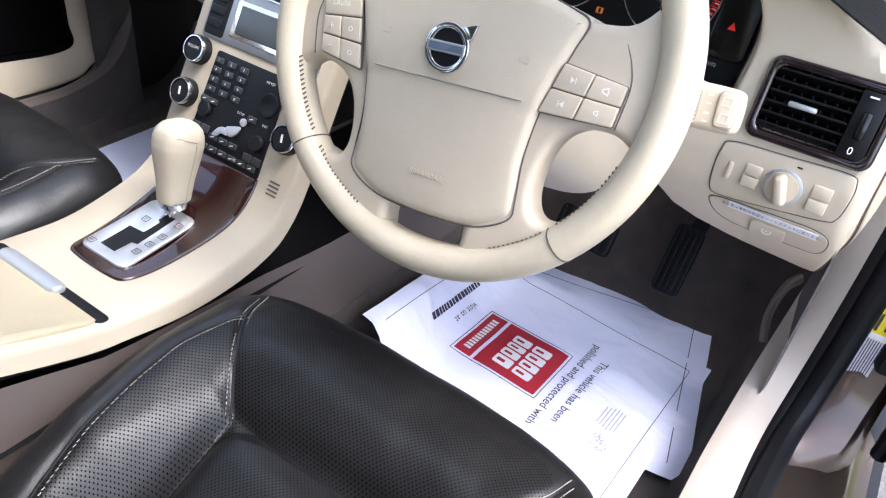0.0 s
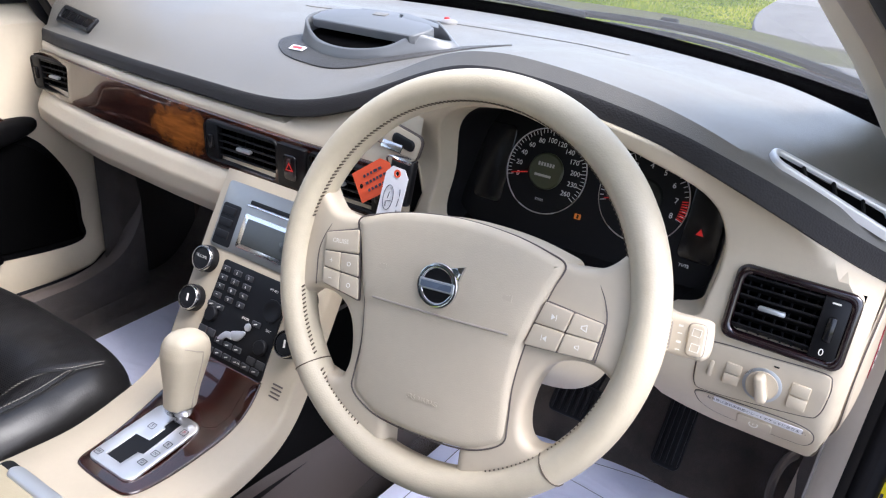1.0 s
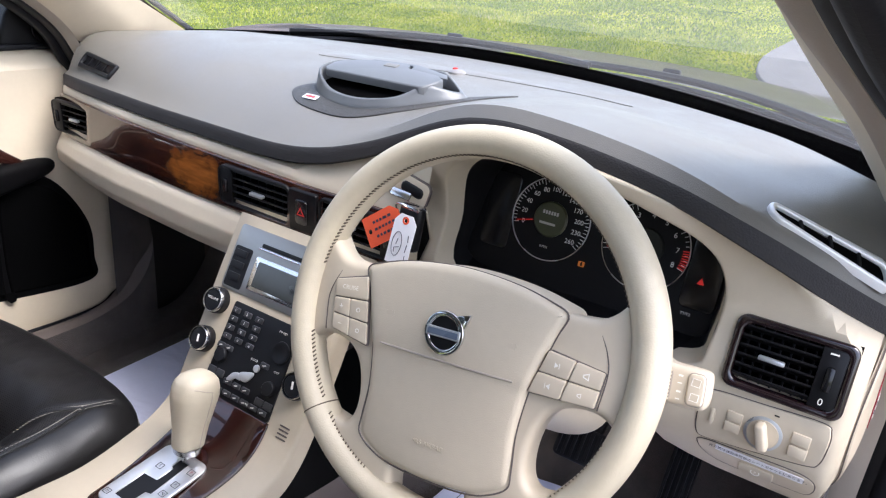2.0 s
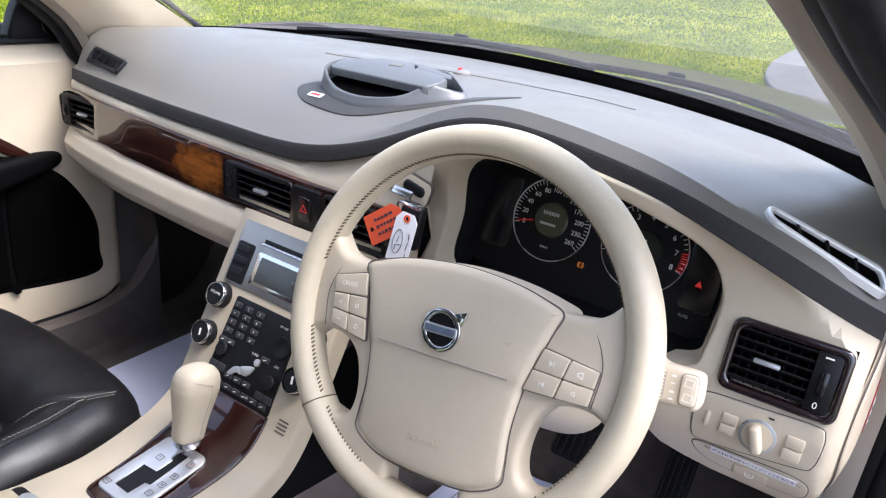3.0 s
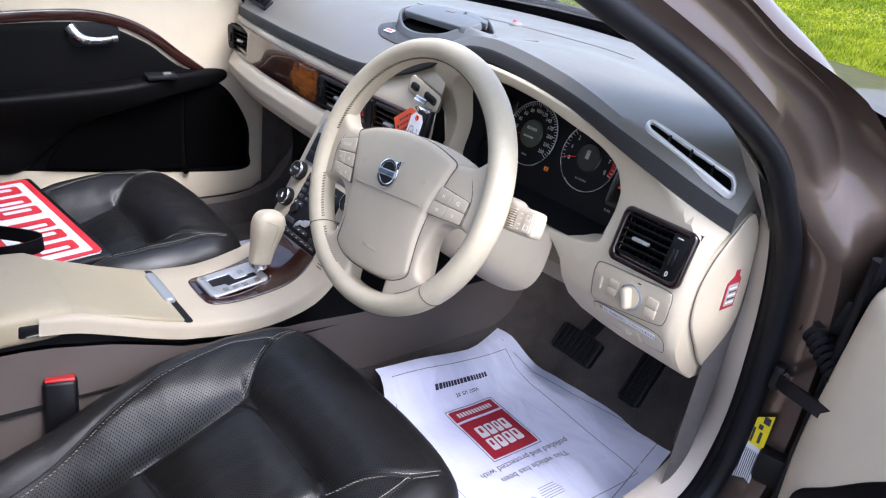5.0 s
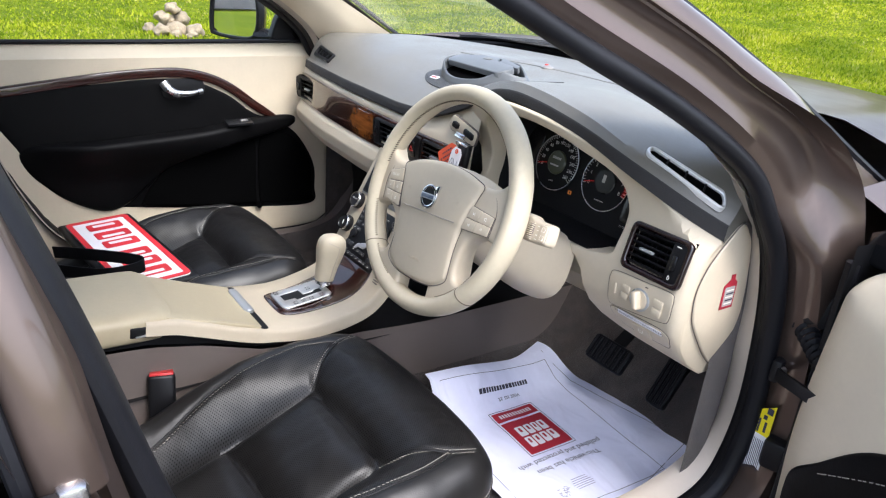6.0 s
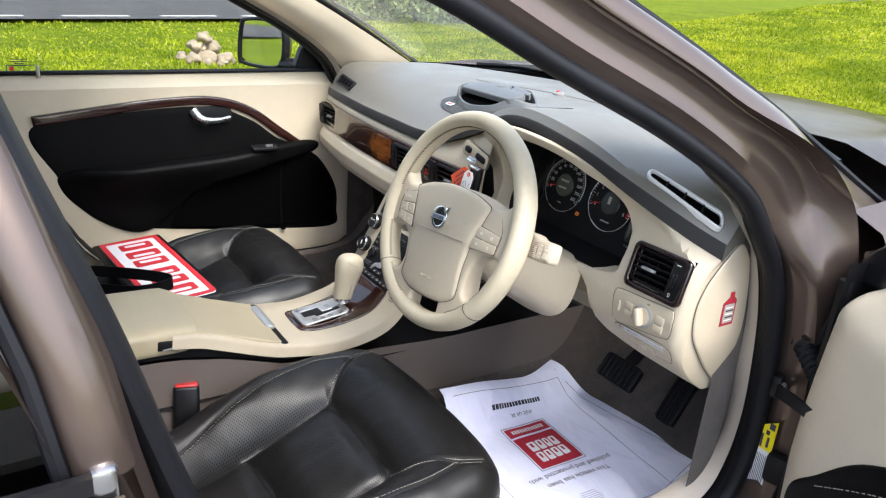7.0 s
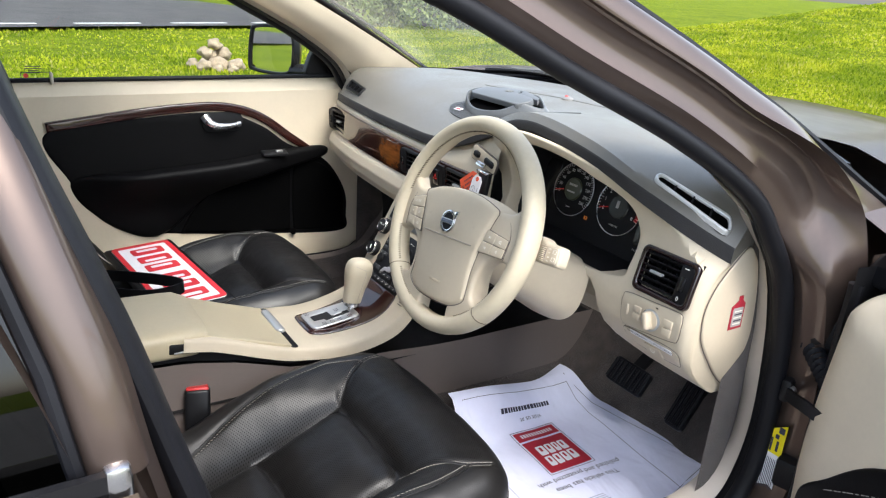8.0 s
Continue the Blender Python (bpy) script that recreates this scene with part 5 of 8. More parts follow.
def make_screen_box():
    """The pop-up screen's housing: a raised oval rim round a well, under a flat lid."""
    p, n = top_at(0.0, 0.12)
    m = axes(p, (1, 0, 0), n)
    def at(a, c, h):
        q, k = top_at(a, c)
        return q + k * h
    ring = [(-0.116, 0.094), (-0.100, 0.066), (-0.055, 0.046), (0.005, 0.037), (0.06, 0.048), (0.10, 0.080), (0.134, 0.122), (0.105, 0.150), (0.03, 0.162), (-0.05, 0.155), (-0.104, 0.130)]
    path = [(q.x, q.y) for q in curve([(a, b, 0) for a, b in ring], 90, True)]
    s = 1 if area(path) > 0 else -1
    b = thing("pop_up_screen", p, "charcoal folded-down screen housing on top of the dashboard", "screen")
    low = lambda a, c: (1 - 0.72 * smooth(0.075, 0.13, a)) * (0.42 + 0.58 * smooth(0.055, 0.10, c + 0.25 * max(0, -a - 0.06)))
    rows = [(shifted(path, s * d) if d else path, h) for d, h in ((0, -0.006), (0.001, 0.004), (0.005, 0.016), (0.008, 0.026), (0.009, 0.0295), (0.011, 0.031), (0.013, 0.030), (0.014, 0.026), (0.0145, 0.006))]
    def put(u, v):
        loop, h = rows[round(v * 8)]
        a, c = loop[round(u * 90) % 90]
        return at(a, c, h * low(a, c) if h > 0 else h)
    part("rim", skin(put, 90, 8, True), SCREEN_BOX, b)
    inner = rows[-1][0]
    # near-black floor: the shade in the well is painted on
    part("well", panel(inner, lambda a, c, h: at(a, c, 0.008 + h), step=0.03, depth=0.002, r=0), RECESS_SHADE, b)
    lp = [(-0.098, 0.091), (-0.096, 0.108), (-0.085, 0.122), (-0.05, 0.134), (-0.006, 0.139), (0.020, 0.140), (0.026, 0.137), (0.030, 0.128), (0.036, 0.125), (0.085, 0.122), (0.098, 0.116), (0.100, 0.104), (0.092, 0.080), (0.086, 0.076), (-0.090, 0.085)]
    lid_h = lambda a, c: 0.032 + 0.12 * (c - 0.10) - 0.006 * smooth(0.06, 0.10, a)
    lo = part("lid", panel(lp, lambda a, c, h: at(a, c, lid_h(a, c) + h), step=0.03, depth=0.012, r=0.0025), SCREEN_BOX, b)
    part("lid_hinge", panel([(0.038, 0.127), (0.032, 0.131), (0.029, 0.140), (0.024, 0.143), (-0.05, 0.139), (-0.05, 0.145), (0.03, 0.150), (0.09, 0.138), (0.10, 0.124)], lambda a, c, h: at(a, c, lid_h(a, c) - 0.003 + h), step=0.03, depth=0.012, r=0.001), SCREEN_BOX, lo)
    part("lid_catch", panel(rrect(0.024, 0.010, 0.002, 3, 0.0, 0.126), lambda a, c, h: at(a, c, lid_h(a, c) + 0.001 + h), step=0.03, depth=0.001, r=0.0004), DASH, lo)


SCREEN_BOX = surface("blue_grey_plastic", (0.12, 0.126, 0.13), 0.36, var=0.05, grain=0.1)
make_top()
make_left_fascia()
make_inlay()
make_vents()
make_right_fascia()
make_dials()
make_light_panel()
make_end_cap()
make_top_things()
make_screen_box()

# ---- the steering wheel and its column ----
TH = radians(19.65)
WM = Matrix(((1, 0, 0, 0.3772), (0, math.sin(TH), -math.cos(TH), -0.256), (0, math.cos(TH), math.sin(TH), 0.8852), (0, 0, 0, 1))) @ pose(0, 0, 0, 0, 0, 5.7)
wheel = thing("steering_wheel", (0.3772, -0.20, 0.75), "cream leather steering wheel with buttons on both spokes", "steering wheel")


def spoke_skin(outline, thick, m, lift):
    return panel(outline, lambda a, b, h: m @ V((a, b, lift(a, b) + h)), step=0.012, depth=thick, r=0.008, nr=4)


def make_wheel():
    R = 0.1728
    ring = lambda a0, a1, n: [WM @ V((R * math.cos(radians(a0 + (a1 - a0) * k / n)), R * math.sin(radians(a0 + (a1 - a0) * k / n)), 0)) for k in range(n + 1)]
    nrm = WM.to_3x3() @ V((0, 0, 1))
    prof = [(0.0152 * math.copysign(abs(math.cos(a)) ** 0.9, math.cos(a)), 0.0205 * math.sin(a)) for a in [2 * math.pi * k / 18 for k in range(18)]]
    bm = sweep(ring(0, 360, 120)[:-1], prof, True, nrm)
    part("rim", bm, RIM_HIDE, wheel, "cream leather rim")
    # seams across the rim and the hand stitching inside it
    for a in (-46, 219):
        c = WM @ V((R * math.cos(radians(a)), R * math.sin(radians(a)), 0))
        rad = (WM.to_3x3() @ V((math.cos(radians(a)), math.sin(radians(a)), 0)))
        loop = [c + rad * 0.0154 * math.cos(t) + nrm * 0.0207 * math.sin(t) for t in [2 * math.pi * k / 24 for k in range(24)]]
        part("rim_seam", tube(loop, 0.0007, 5, True, WM.to_3x3() @ V((-math.sin(radians(a)), math.cos(radians(a)), 0))), DARK_THREAD, wheel)
    for a0, a1 in ((20, 168), (192, 217), (-44, -20), (222, 246), (-66, -48)):
        st = bmesh.new()
        n = int(abs(a1 - a0) / 1.45)
        for k in range(n):
            a = radians(a0 + (a1 - a0) * (k + 0.5) / n)
            c = WM @ V(((R - 0.0138) * math.cos(a), (R - 0.0138) * math.sin(a), 0.0075))
            x = WM.to_3x3() @ V((-math.sin(a), math.cos(a), 0))
            box(axes(c, x * 0.45 + nrm, WM.to_3x3() @ V((-math.cos(a), -math.sin(a), 0))), 0.0088, 0.0013, 0.0011, bm=st)
        part("stitching", st, DARK_THREAD, wheel, "dark cross stitching inside the rim", smooth=0)
    # hub cover, spokes
    half_pad = [(0.0, 0.059), (0.050, 0.055), (0.085, 0.047), (0.102, 0.039), (0.096, 0.020), (0.088, -0.005), (0.081, -0.031), (0.077, -0.068), (0.079, -0.100), (0.078, -0.116), (0.060, -0.128), (0.038, -0.134)]
    pad = half_pad + [(0.0, -0.136)] + [(-x, y) for x, y in half_pad[::-1][:-1]]
    pts = [(p.x, p.y) for p in curve([(a, b, 0) for a, b in pad], 120, True)]
    dome = lambda a, b: 0.023 - 0.75 * a * a - 0.55 * (b + 0.02) ** 2 - 0.0022 * smooth(-0.0235, -0.027, b)
    hub = part("hub_cover", spoke_skin(pts, 0.05, WM, dome), CREAM, wheel, "grained cream airbag cover")
    part("hub_back", lathe([(0.055, -0.02), (0.05, -0.09), (0.0, -0.09)], WM @ pose(0, -0.02, 0), 32), BLACK, wheel)
    for s in (1, -1):
        side = [(0.070, 0.036), (0.105, 0.040), (0.132, 0.044), (0.150, 0.062), (0.160, 0.078), (0.172, 0.05), (0.174, 0), (0.166, -0.062), (0.158, -0.046), (0.140, -0.034), (0.115, -0.036), (0.098, -0.050), (0.090, -0.075), (0.091, -0.100), (0.102, -0.112), (0.128, -0.108), (0.128, -0.118), (0.110, -0.138), (0.080, -0.154), (0.052, -0.166), (0.038, -0.168), (0.038, -0.150), (0.040, -0.130), (0.060, -0.10)]
        pts2 = [(s * p.x, p.y) for p in curve([(a, b, 0) for a, b in side], 120, True)]
        part("spoke", spoke_skin(pts2, 0.026, WM, lambda a, b: 0.010 - 0.10 * max(0, abs(a) - 0.135) - 0.06 * max(0, -b - 0.125)), CREAM_SMOOTH, wheel)
        # button pods: flush four-sided plates, filled by their keys
        if s > 0:
            quad, rows = [(0.0925, 0.0085), (0.1420, 0.0015), (0.1380, -0.0290), (0.0800, -0.0305)], ((0.0, 0.5, 2), (0.5, 1.0, 2))
        else:
            quad, rows = [(-0.1360, 0.0215), (-0.0975, 0.0310), (-0.0860, -0.0340), (-0.1310, -0.0265)], ((0.0, 0.36, 1), (0.36, 0.68, 2), (0.68, 1.0, 2))

        def cell(x, y, q=quad):
            return tuple((q[0][k] * (1 - x) + q[1][k] * x) * (1 - y) + (q[3][k] * (1 - x) + q[2][k] * x) * y for k in (0, 1))

        def rounded(x0, x1, y0, y1, r):
            loop = rrect(x1 - x0, y1 - y0, r, 3, (x0 + x1) / 2, (y0 + y1) / 2)
            return [cell(a, b) for a, b in loop]
        lift = lambda a, b: 0.0150 - 0.10 * max(0, abs(a) - 0.115)
        pd = part("button_pod", panel(rounded(-0.014, 1.014, -0.014, 1.014, 0.06), lambda a, b, h: WM @ V((a, b, lift(a, b) - 0.0022 + h)), step=0.02, depth=0.006, r=0.001), TAUPE, wheel, "dark gap round the wheel keys")
        marks = bmesh.new()
        for y0, y1, n in rows:
            for i in range(n):
                x0, x1 = i / n, (i + 1) / n
                part("wheel_button", panel(rounded(x0 + 0.007, x1 - 0.007, y0 + 0.009, y1 - 0.009, 0.035), lambda a, b, h: WM @ V((a, b, lift(a, b) + h)), step=0.02, depth=0.004, r=0.0012), CREAM_SMOOTH, pd)
                c = cell((x0 + x1) / 2, (y0 + y1) / 2)
                mm = WM @ pose(c[0], c[1], lift(*c) + 0.0004)
                if n == 1:
                    letters("CRUISE", 0.0058, mm @ pose(0, 0, 0, 0, 0, 4), marks)
                elif s < 0:
                    if i == 0:
                        box(mm, 0.004, 0.0006, 0.0002, bm=marks)
                        if y1 < 0.7:
                            box(mm, 0.0006, 0.004, 0.0002, bm=marks)
                    else:
                        join(marks, panel(disc(0.0022, 14), flat(mm), [disc(0.0015, 14)], 0.05, 0.0002, 0))
                else:
                    d = 1 if y0 == 0 else -1
                    if i == 0:
                        join(marks, panel([(-0.0022 * d, -0.0024), (0.0012 * d, 0), (-0.0022 * d, 0.0024)], flat(mm), step=0.05, depth=0.0002, r=0))
                        box(mm @ pose(0.0020 * d, 0, 0), 0.0006, 0.0046, 0.0002, bm=marks)
                    else:
                        k = 1.3 if d > 0 else 0.9
                        join(marks, panel([(-0.0026 * k, -0.001 * k), (0.0014 * k, -0.0024 * k), (0.0014 * k, 0.0024 * k), (-0.0026 * k, 0.001 * k)], flat(mm), [[(-0.0018 * k, -0.0005 * k), (0.0008 * k, -0.0015 * k), (0.0008 * k, 0.0015 * k), (-0.0018 * k, 0.0005 * k)]], 0.05, 0.0002, 0))
        part("button_marks", marks, PALE_PRINT, pd, smooth=0)
        edge = [(s * 0.1325, 0.030), (s * 0.1395, 0.016), (s * 0.1430, 0.000), (s * 0.1400, -0.030)]
        part("spoke_gap", tube([WM @ V((p.x, p.y, 0.0094)) for p in curve([(a, b, 0) for a, b in edge], 20)], 0.0006, 5, up=nrm), TAUPE, wheel)
    part("pad_gap", tube([WM @ V((a, b, 0.0100 - 0.06 * max(0, -b - 0.125))) for a, b in pts], 0.0008, 5, True, nrm), TAUPE, wheel)
    # badge: a ring with an arrow and a bar across it
    b = WM @ pose(-0.001, 0.000, 0.0262)
    ring2 = panel(disc(0.0195, 48), flat(b), [disc(0.0145, 48)], 0.02, 0.003, 0.001)
    join(ring2, panel([(0.010, 0.017), (0.0235, 0.021), (0.0195, 0.0075)], flat(b), step=0.02, depth=0.003, r=0.0006))
    bd = part("badge", ring2, CHROME, wheel, "chrome ring badge with a dark blue bar")
    part("badge_bar", panel(rrect(0.034, 0.0085, 0.001), flat(b @ pose(0, 0, 0.0012)), step=0.02, depth=0.003, r=0.0006), SILVER, bd)
    part("badge_well", panel(disc(0.0146, 32), flat(b @ pose(0, 0, -0.001)), step=0.02, depth=0.002, r=0), BLACK, bd)
    part("badge_field", panel(rrect(0.030, 0.0055, 0.001), flat(b @ pose(0, 0, 0.0016)), step=0.02, depth=0.001, r=0), BLUE_GREY, bd)
    # crease below the badge and the raised words
    part("hub_crease", tube([WM @ V((-0.068 + 0.136 * k / 20, -0.0252, dome(-0.068 + 0.136 * k / 20, -0.025) + 0.0001)) for k in range(21)], 0.0009, 5, up=nrm), TRIM_GREY, hub)
    part("raised_words", letters("SRS AIRBAG", 0.006, WM @ pose(0, -0.102, dome(0, -0.102) + 0.0004), depth=0.0003), CREAM_SMOOTH, hub, smooth=0)
    for x in (-0.062, 0.062):
        part("horn_mark", panel([(-0.004, -0.0015), (0.004, -0.0028), (0.004, 0.0028), (-0.004, 0.0015)], flat(WM @ pose(x, 0.004, dome(x, 0.004) + 0.0005)), step=0.05, depth=0.0005, r=0), CREAM_SMOOTH, hub)


BLUE_GREY = surface("blue_grey_enamel", (0.12, 0.15, 0.20), 0.3)


def make_column():
    col = thing("steering_column", (0.377, -0.1, 0.72), "cream steering column shroud with two stalks", "steering column")
    def shroud(u, v):
        a = 2 * math.pi * u
        s = v
        w, hgt = 0.058 + 0.03 * s, 0.05 + 0.02 * s
        x = w * math.copysign(abs(math.cos(a)) ** 0.7, math.cos(a))
        z = hgt * math.copysign(abs(math.sin(a)) ** 0.7, math.sin(a)) * (1.15 if math.sin(a) < 0 else 0.75)
        return WM @ V((x, z - 0.012 - 0.035 * s, -0.045 - 0.21 * s))
    bm = skin(shroud, 40, 14, True)
    bmesh.ops.holes_fill(bm, edges=[e for e in bm.edges if e.is_boundary])
    part("shroud", bm, CREAM_SMOOTH, col, "cream column shroud")
    # the two stalks
    for s in (1, -1):
        base, tip = WM @ V((s * 0.055, 0.002, -0.068)), WM @ V((s * 0.160, 0.006, -0.045))
        stalk = part("stalk", sweep(curve([base, base.lerp(tip, 0.5), tip], 12), [(0.0085 * a, 0.0105 * b) for a, b in disc(1, 14)], up=(0, 0, 1)), CREAM_SMOOTH, col, "cream column stalk")
        d = (tip - base).normalized()
        # broad flat grip with a ribbed wheel and a rocker let into its face
        m = axes(tip + d * 0.016, d, (0, -0.9, 0.35)) @ pose(0, -0.007 * s, 0)
        outline = [(-0.056, -0.010), (-0.030, -0.014), (0.0, -0.016), (0.026, -0.0165), (0.034, -0.0155), (0.0372, -0.010), (0.0378, 0.0), (0.0372, 0.010), (0.034, 0.0155), (0.020, 0.017), (0.006, 0.018), (-0.004, 0.023), (-0.026, 0.024), (-0.046, 0.014)]
        outline = [(p.x, p.y) for p in curve([(a, b * s, 0) for a, b in outline], 56, True)]
        end = part("stalk_end", panel(outline, flat(m @ pose(0, 0, 0.010)), step=0.008, depth=0.020, r=0.006, nr=4), CREAM_SMOOTH, stalk, "broad flat end of the stalk")
        face = m @ pose(0, 0, 0.0102)
        part("rocker_gap", panel(rrect(0.0148, 0.0272, 0.0045, 4, 0.0275, 0), flat(face), step=0.02, depth=0.0008, r=0), TRIM_GREY, end)
        rocker = part("stalk_rocker", panel(rrect(0.0134, 0.0256, 0.004, 4, 0.0275, 0), flat(face @ pose(0, 0, 0.0022)), step=0.006, depth=0.003, r=0.0015), CREAM_SMOOTH, end)
        part("wheel_slot", panel(rrect(0.0125, 0.026, 0.004, 4, 0.002, 0), flat(face), step=0.02, depth=0.0008, r=0), TRIM_GREY, end)
        for k in range(9):
            y = -0.0116 + 0.0029 * k
            part("wheel_rib", box(face @ pose(0.002, y, 0.0042 - 22.0 * y * y), 0.0108, 0.0017, 0.006, 0.0006), CREAM_SMOOTH, end)
        part("wheel_drum", sweep([m @ V((-0.003, 0, 0.001)), m @ V((0.007, 0, 0.001))], disc(0.0124, 24), up=(0, 0, 1)), TAUPE, end)
        if s > 0:
            for k, y in enumerate((-0.010, -0.004, 0.003, 0.009)):
                part("grip_mark", box(face @ pose(0.0145, y, 0.0), 0.0035, 0.0009 + 0.0006 * (k % 2), 0.0006), PALE_PRINT, end)
            for y in (0.0075, -0.0075):
                part("rocker_mark", panel([(-0.0038, -0.0028), (0.003, -0.0035), (0.0038, 0.0028), (-0.003, 0.0035)], flat(face @ pose(0.0275, y * 0.8, 0.0026)), [[(-0.0033, -0.0024), (0.0026, -0.003), (0.0033, 0.0024), (-0.0026, 0.003)]], 0.05, 0.0004, 0), PALE_PRINT, rocker)
    # the knee panel under the column
    def knee(u, v):
        x = 0.175 + 0.33 * u
        y = line(v, [(0, 0.0), (0.25, -0.005), (0.5, 0.02), (0.75, 0.09), (1, 0.18)]) + 0.02 * (2 * u - 1) ** 2
        z = line(v, [(0, 0.79), (0.25, 0.745), (0.5, 0.705), (0.75, 0.675), (1, 0.66)]) - 0.01 * u
        return V((x, y, z))
    bm = skin(knee, 24, 16)
    bmesh.ops.solidify(bm, geom=bm.faces[:], thickness=0.006)
    part("knee_panel", bm, CREAM, col, "cream panel below the column")


make_wheel()
make_column()

# ---- the centre console ----
console = thing("centre_console", (0, -0.4, 0.3), "cream centre console with a walnut tray and padded armrest", "console")
SPINE = [(-0.086, 0.832), (-0.118, 0.77), (-0.160, 0.69), (-0.188, 0.64), (-0.212, 0.60), (-0.245, 0.574), (-0.30, 0.559), (-0.36, 0.553), (-0.42, 0.559), (-0.46, 0.566), (-0.51, 0.583), (-0.56, 0.603), (-0.61, 0.621), (-0.66, 0.630)]
SN = 180
SPINE_C = curve([(0, y, z) for y, z in SPINE], SN + 1)


def spine(s):
    """Point and upward normal of the console's face line: s 0 at its top, 1 behind the gear lever."""
    i = s * SN
    k = min(SN - 1, max(0, int(i)))
    p = SPINE_C[k].lerp(SPINE_C[k + 1], i - k)
    t = (SPINE_C[min(SN, k + 1)] - SPINE_C[max(0, k - 1)]).normalized()
    n = V((0, t.z, -t.y))
    return p, n if n.z > 0 else -n


RUN = [0.0]
for _a, _b in zip(SPINE_C, SPINE_C[1:]):
    RUN.append(RUN[-1] + (_b - _a).length)


XC = 0.015


def on_face(a, b, h):
    """a across, b metres down the face line from its top, h above it."""
    s = float(np.interp(b, RUN, np.linspace(0, 1, SN + 1)))
    p, n = spine(s)
    if n.z < 0:
        n = -n
    return p + V((XC + a, 0, 0)) + n * h


def half(b):
    return line(b, [(0, 0.114), (0.08, 0.117), (0.2, 0.117), (0.26, 0.116), (0.30, 0.117), (0.36, 0.115), (0.42, 0.111), (0.50, 0.107), (0.58, 0.105), (0.72, 0.104)])


def make_face():
    L = RUN[-1]
    prof = [(-1.0, -0.027), (-1.0, -0.010), (-0.99, -0.004), (-0.955, 0.0), (-0.5, 0.0), (0, 0.0), (0.5, 0.0), (0.955, 0.0), (0.99, -0.004), (1.0, -0.010), (1.0, -0.027)]
    def put(u, v):
        a, h = prof[round(v * 10)]
        b = u * L
        h *= line(b, [(0.0, 1.0), (0.36, 1.0), (0.50, 0.85), (0.7, 0.85)])
        return on_face(a * half(b) + math.copysign(0.004, a) * smooth(-0.01, -0.024, h), b, h)
    part("console_face", skin(put, 140, 10), DIMMED_CREAM, console, "cream console face", smooth=70)
    # back of the floating panel
    part("console_back", skin(lambda u, v: on_face((2 * v - 1) * half(u * L) * 0.99, u * L, -0.0265), 40, 2), BLACK, console)
    bm = skin(lambda u, v: on_face((2 * u - 1) * 0.113, 0.0, -0.034 * v), 2, 2)
    part("console_head", bm, DIMMED_CREAM, console)


def face_plate(name, w, b0, b1, h, mat, label="", r=0.004, taper=0.0, parent=None, depth=0.004, cx=0.0, edge=0.001):
    c = (b0 + b1) / 2
    out = [(cx + x * (1 + taper * (y - c) / (b1 - b0)), y) for x, y in rrect(w, b1 - b0, r, 4, 0, c)]
    return part(name, panel(out, lambda a, b, k: on_face(a, b, h + k), step=0.02, depth=depth, r=edge), mat, parent or console, label)


def make_radio():
    r = face_plate("radio", 0.196, 0.014, 0.108, 0.002, RADIO_METAL, "brushed metal radio fascia with a grey display", 0.006)
    face_plate("disc_slot", 0.122, 0.031, 0.037, 0.0032, BLACK, parent=r, cx=0.012, r=0.002)
    face_plate("slot_trim", 0.130, 0.0375, 0.0405, 0.0036, CHROME, parent=r, cx=0.012, r=0.001)
    face_plate("display_frame", 0.142, 0.050, 0.098, 0.0038, CHROME, parent=r, cx=0.020, r=0.004)
    face_plate("display", 0.126, 0.056, 0.092, 0.0046, SCREEN, "grey display reading 89.5", parent=r, cx=0.020, r=0.002)
    m = axes(on_face(0.035, 0.078, 0.0052), (1, 0, 0), on_face(0, 0.075, 1) - on_face(0, 0.075, 0))
    part("readout", letters("89.5", 0.011, m), BLACK, r, smooth=0)
    for k in range(3):
        b = 0.050 + 0.0165 * k
        face_plate("radio_button", 0.024, b, b + 0.011, 0.0045, BLACK, parent=r, cx=-0.080, r=0.002)
    face_plate("radio_side", 0.034, 0.045, 0.104, 0.0026, BLACK, parent=r, cx=-0.078, r=0.004)


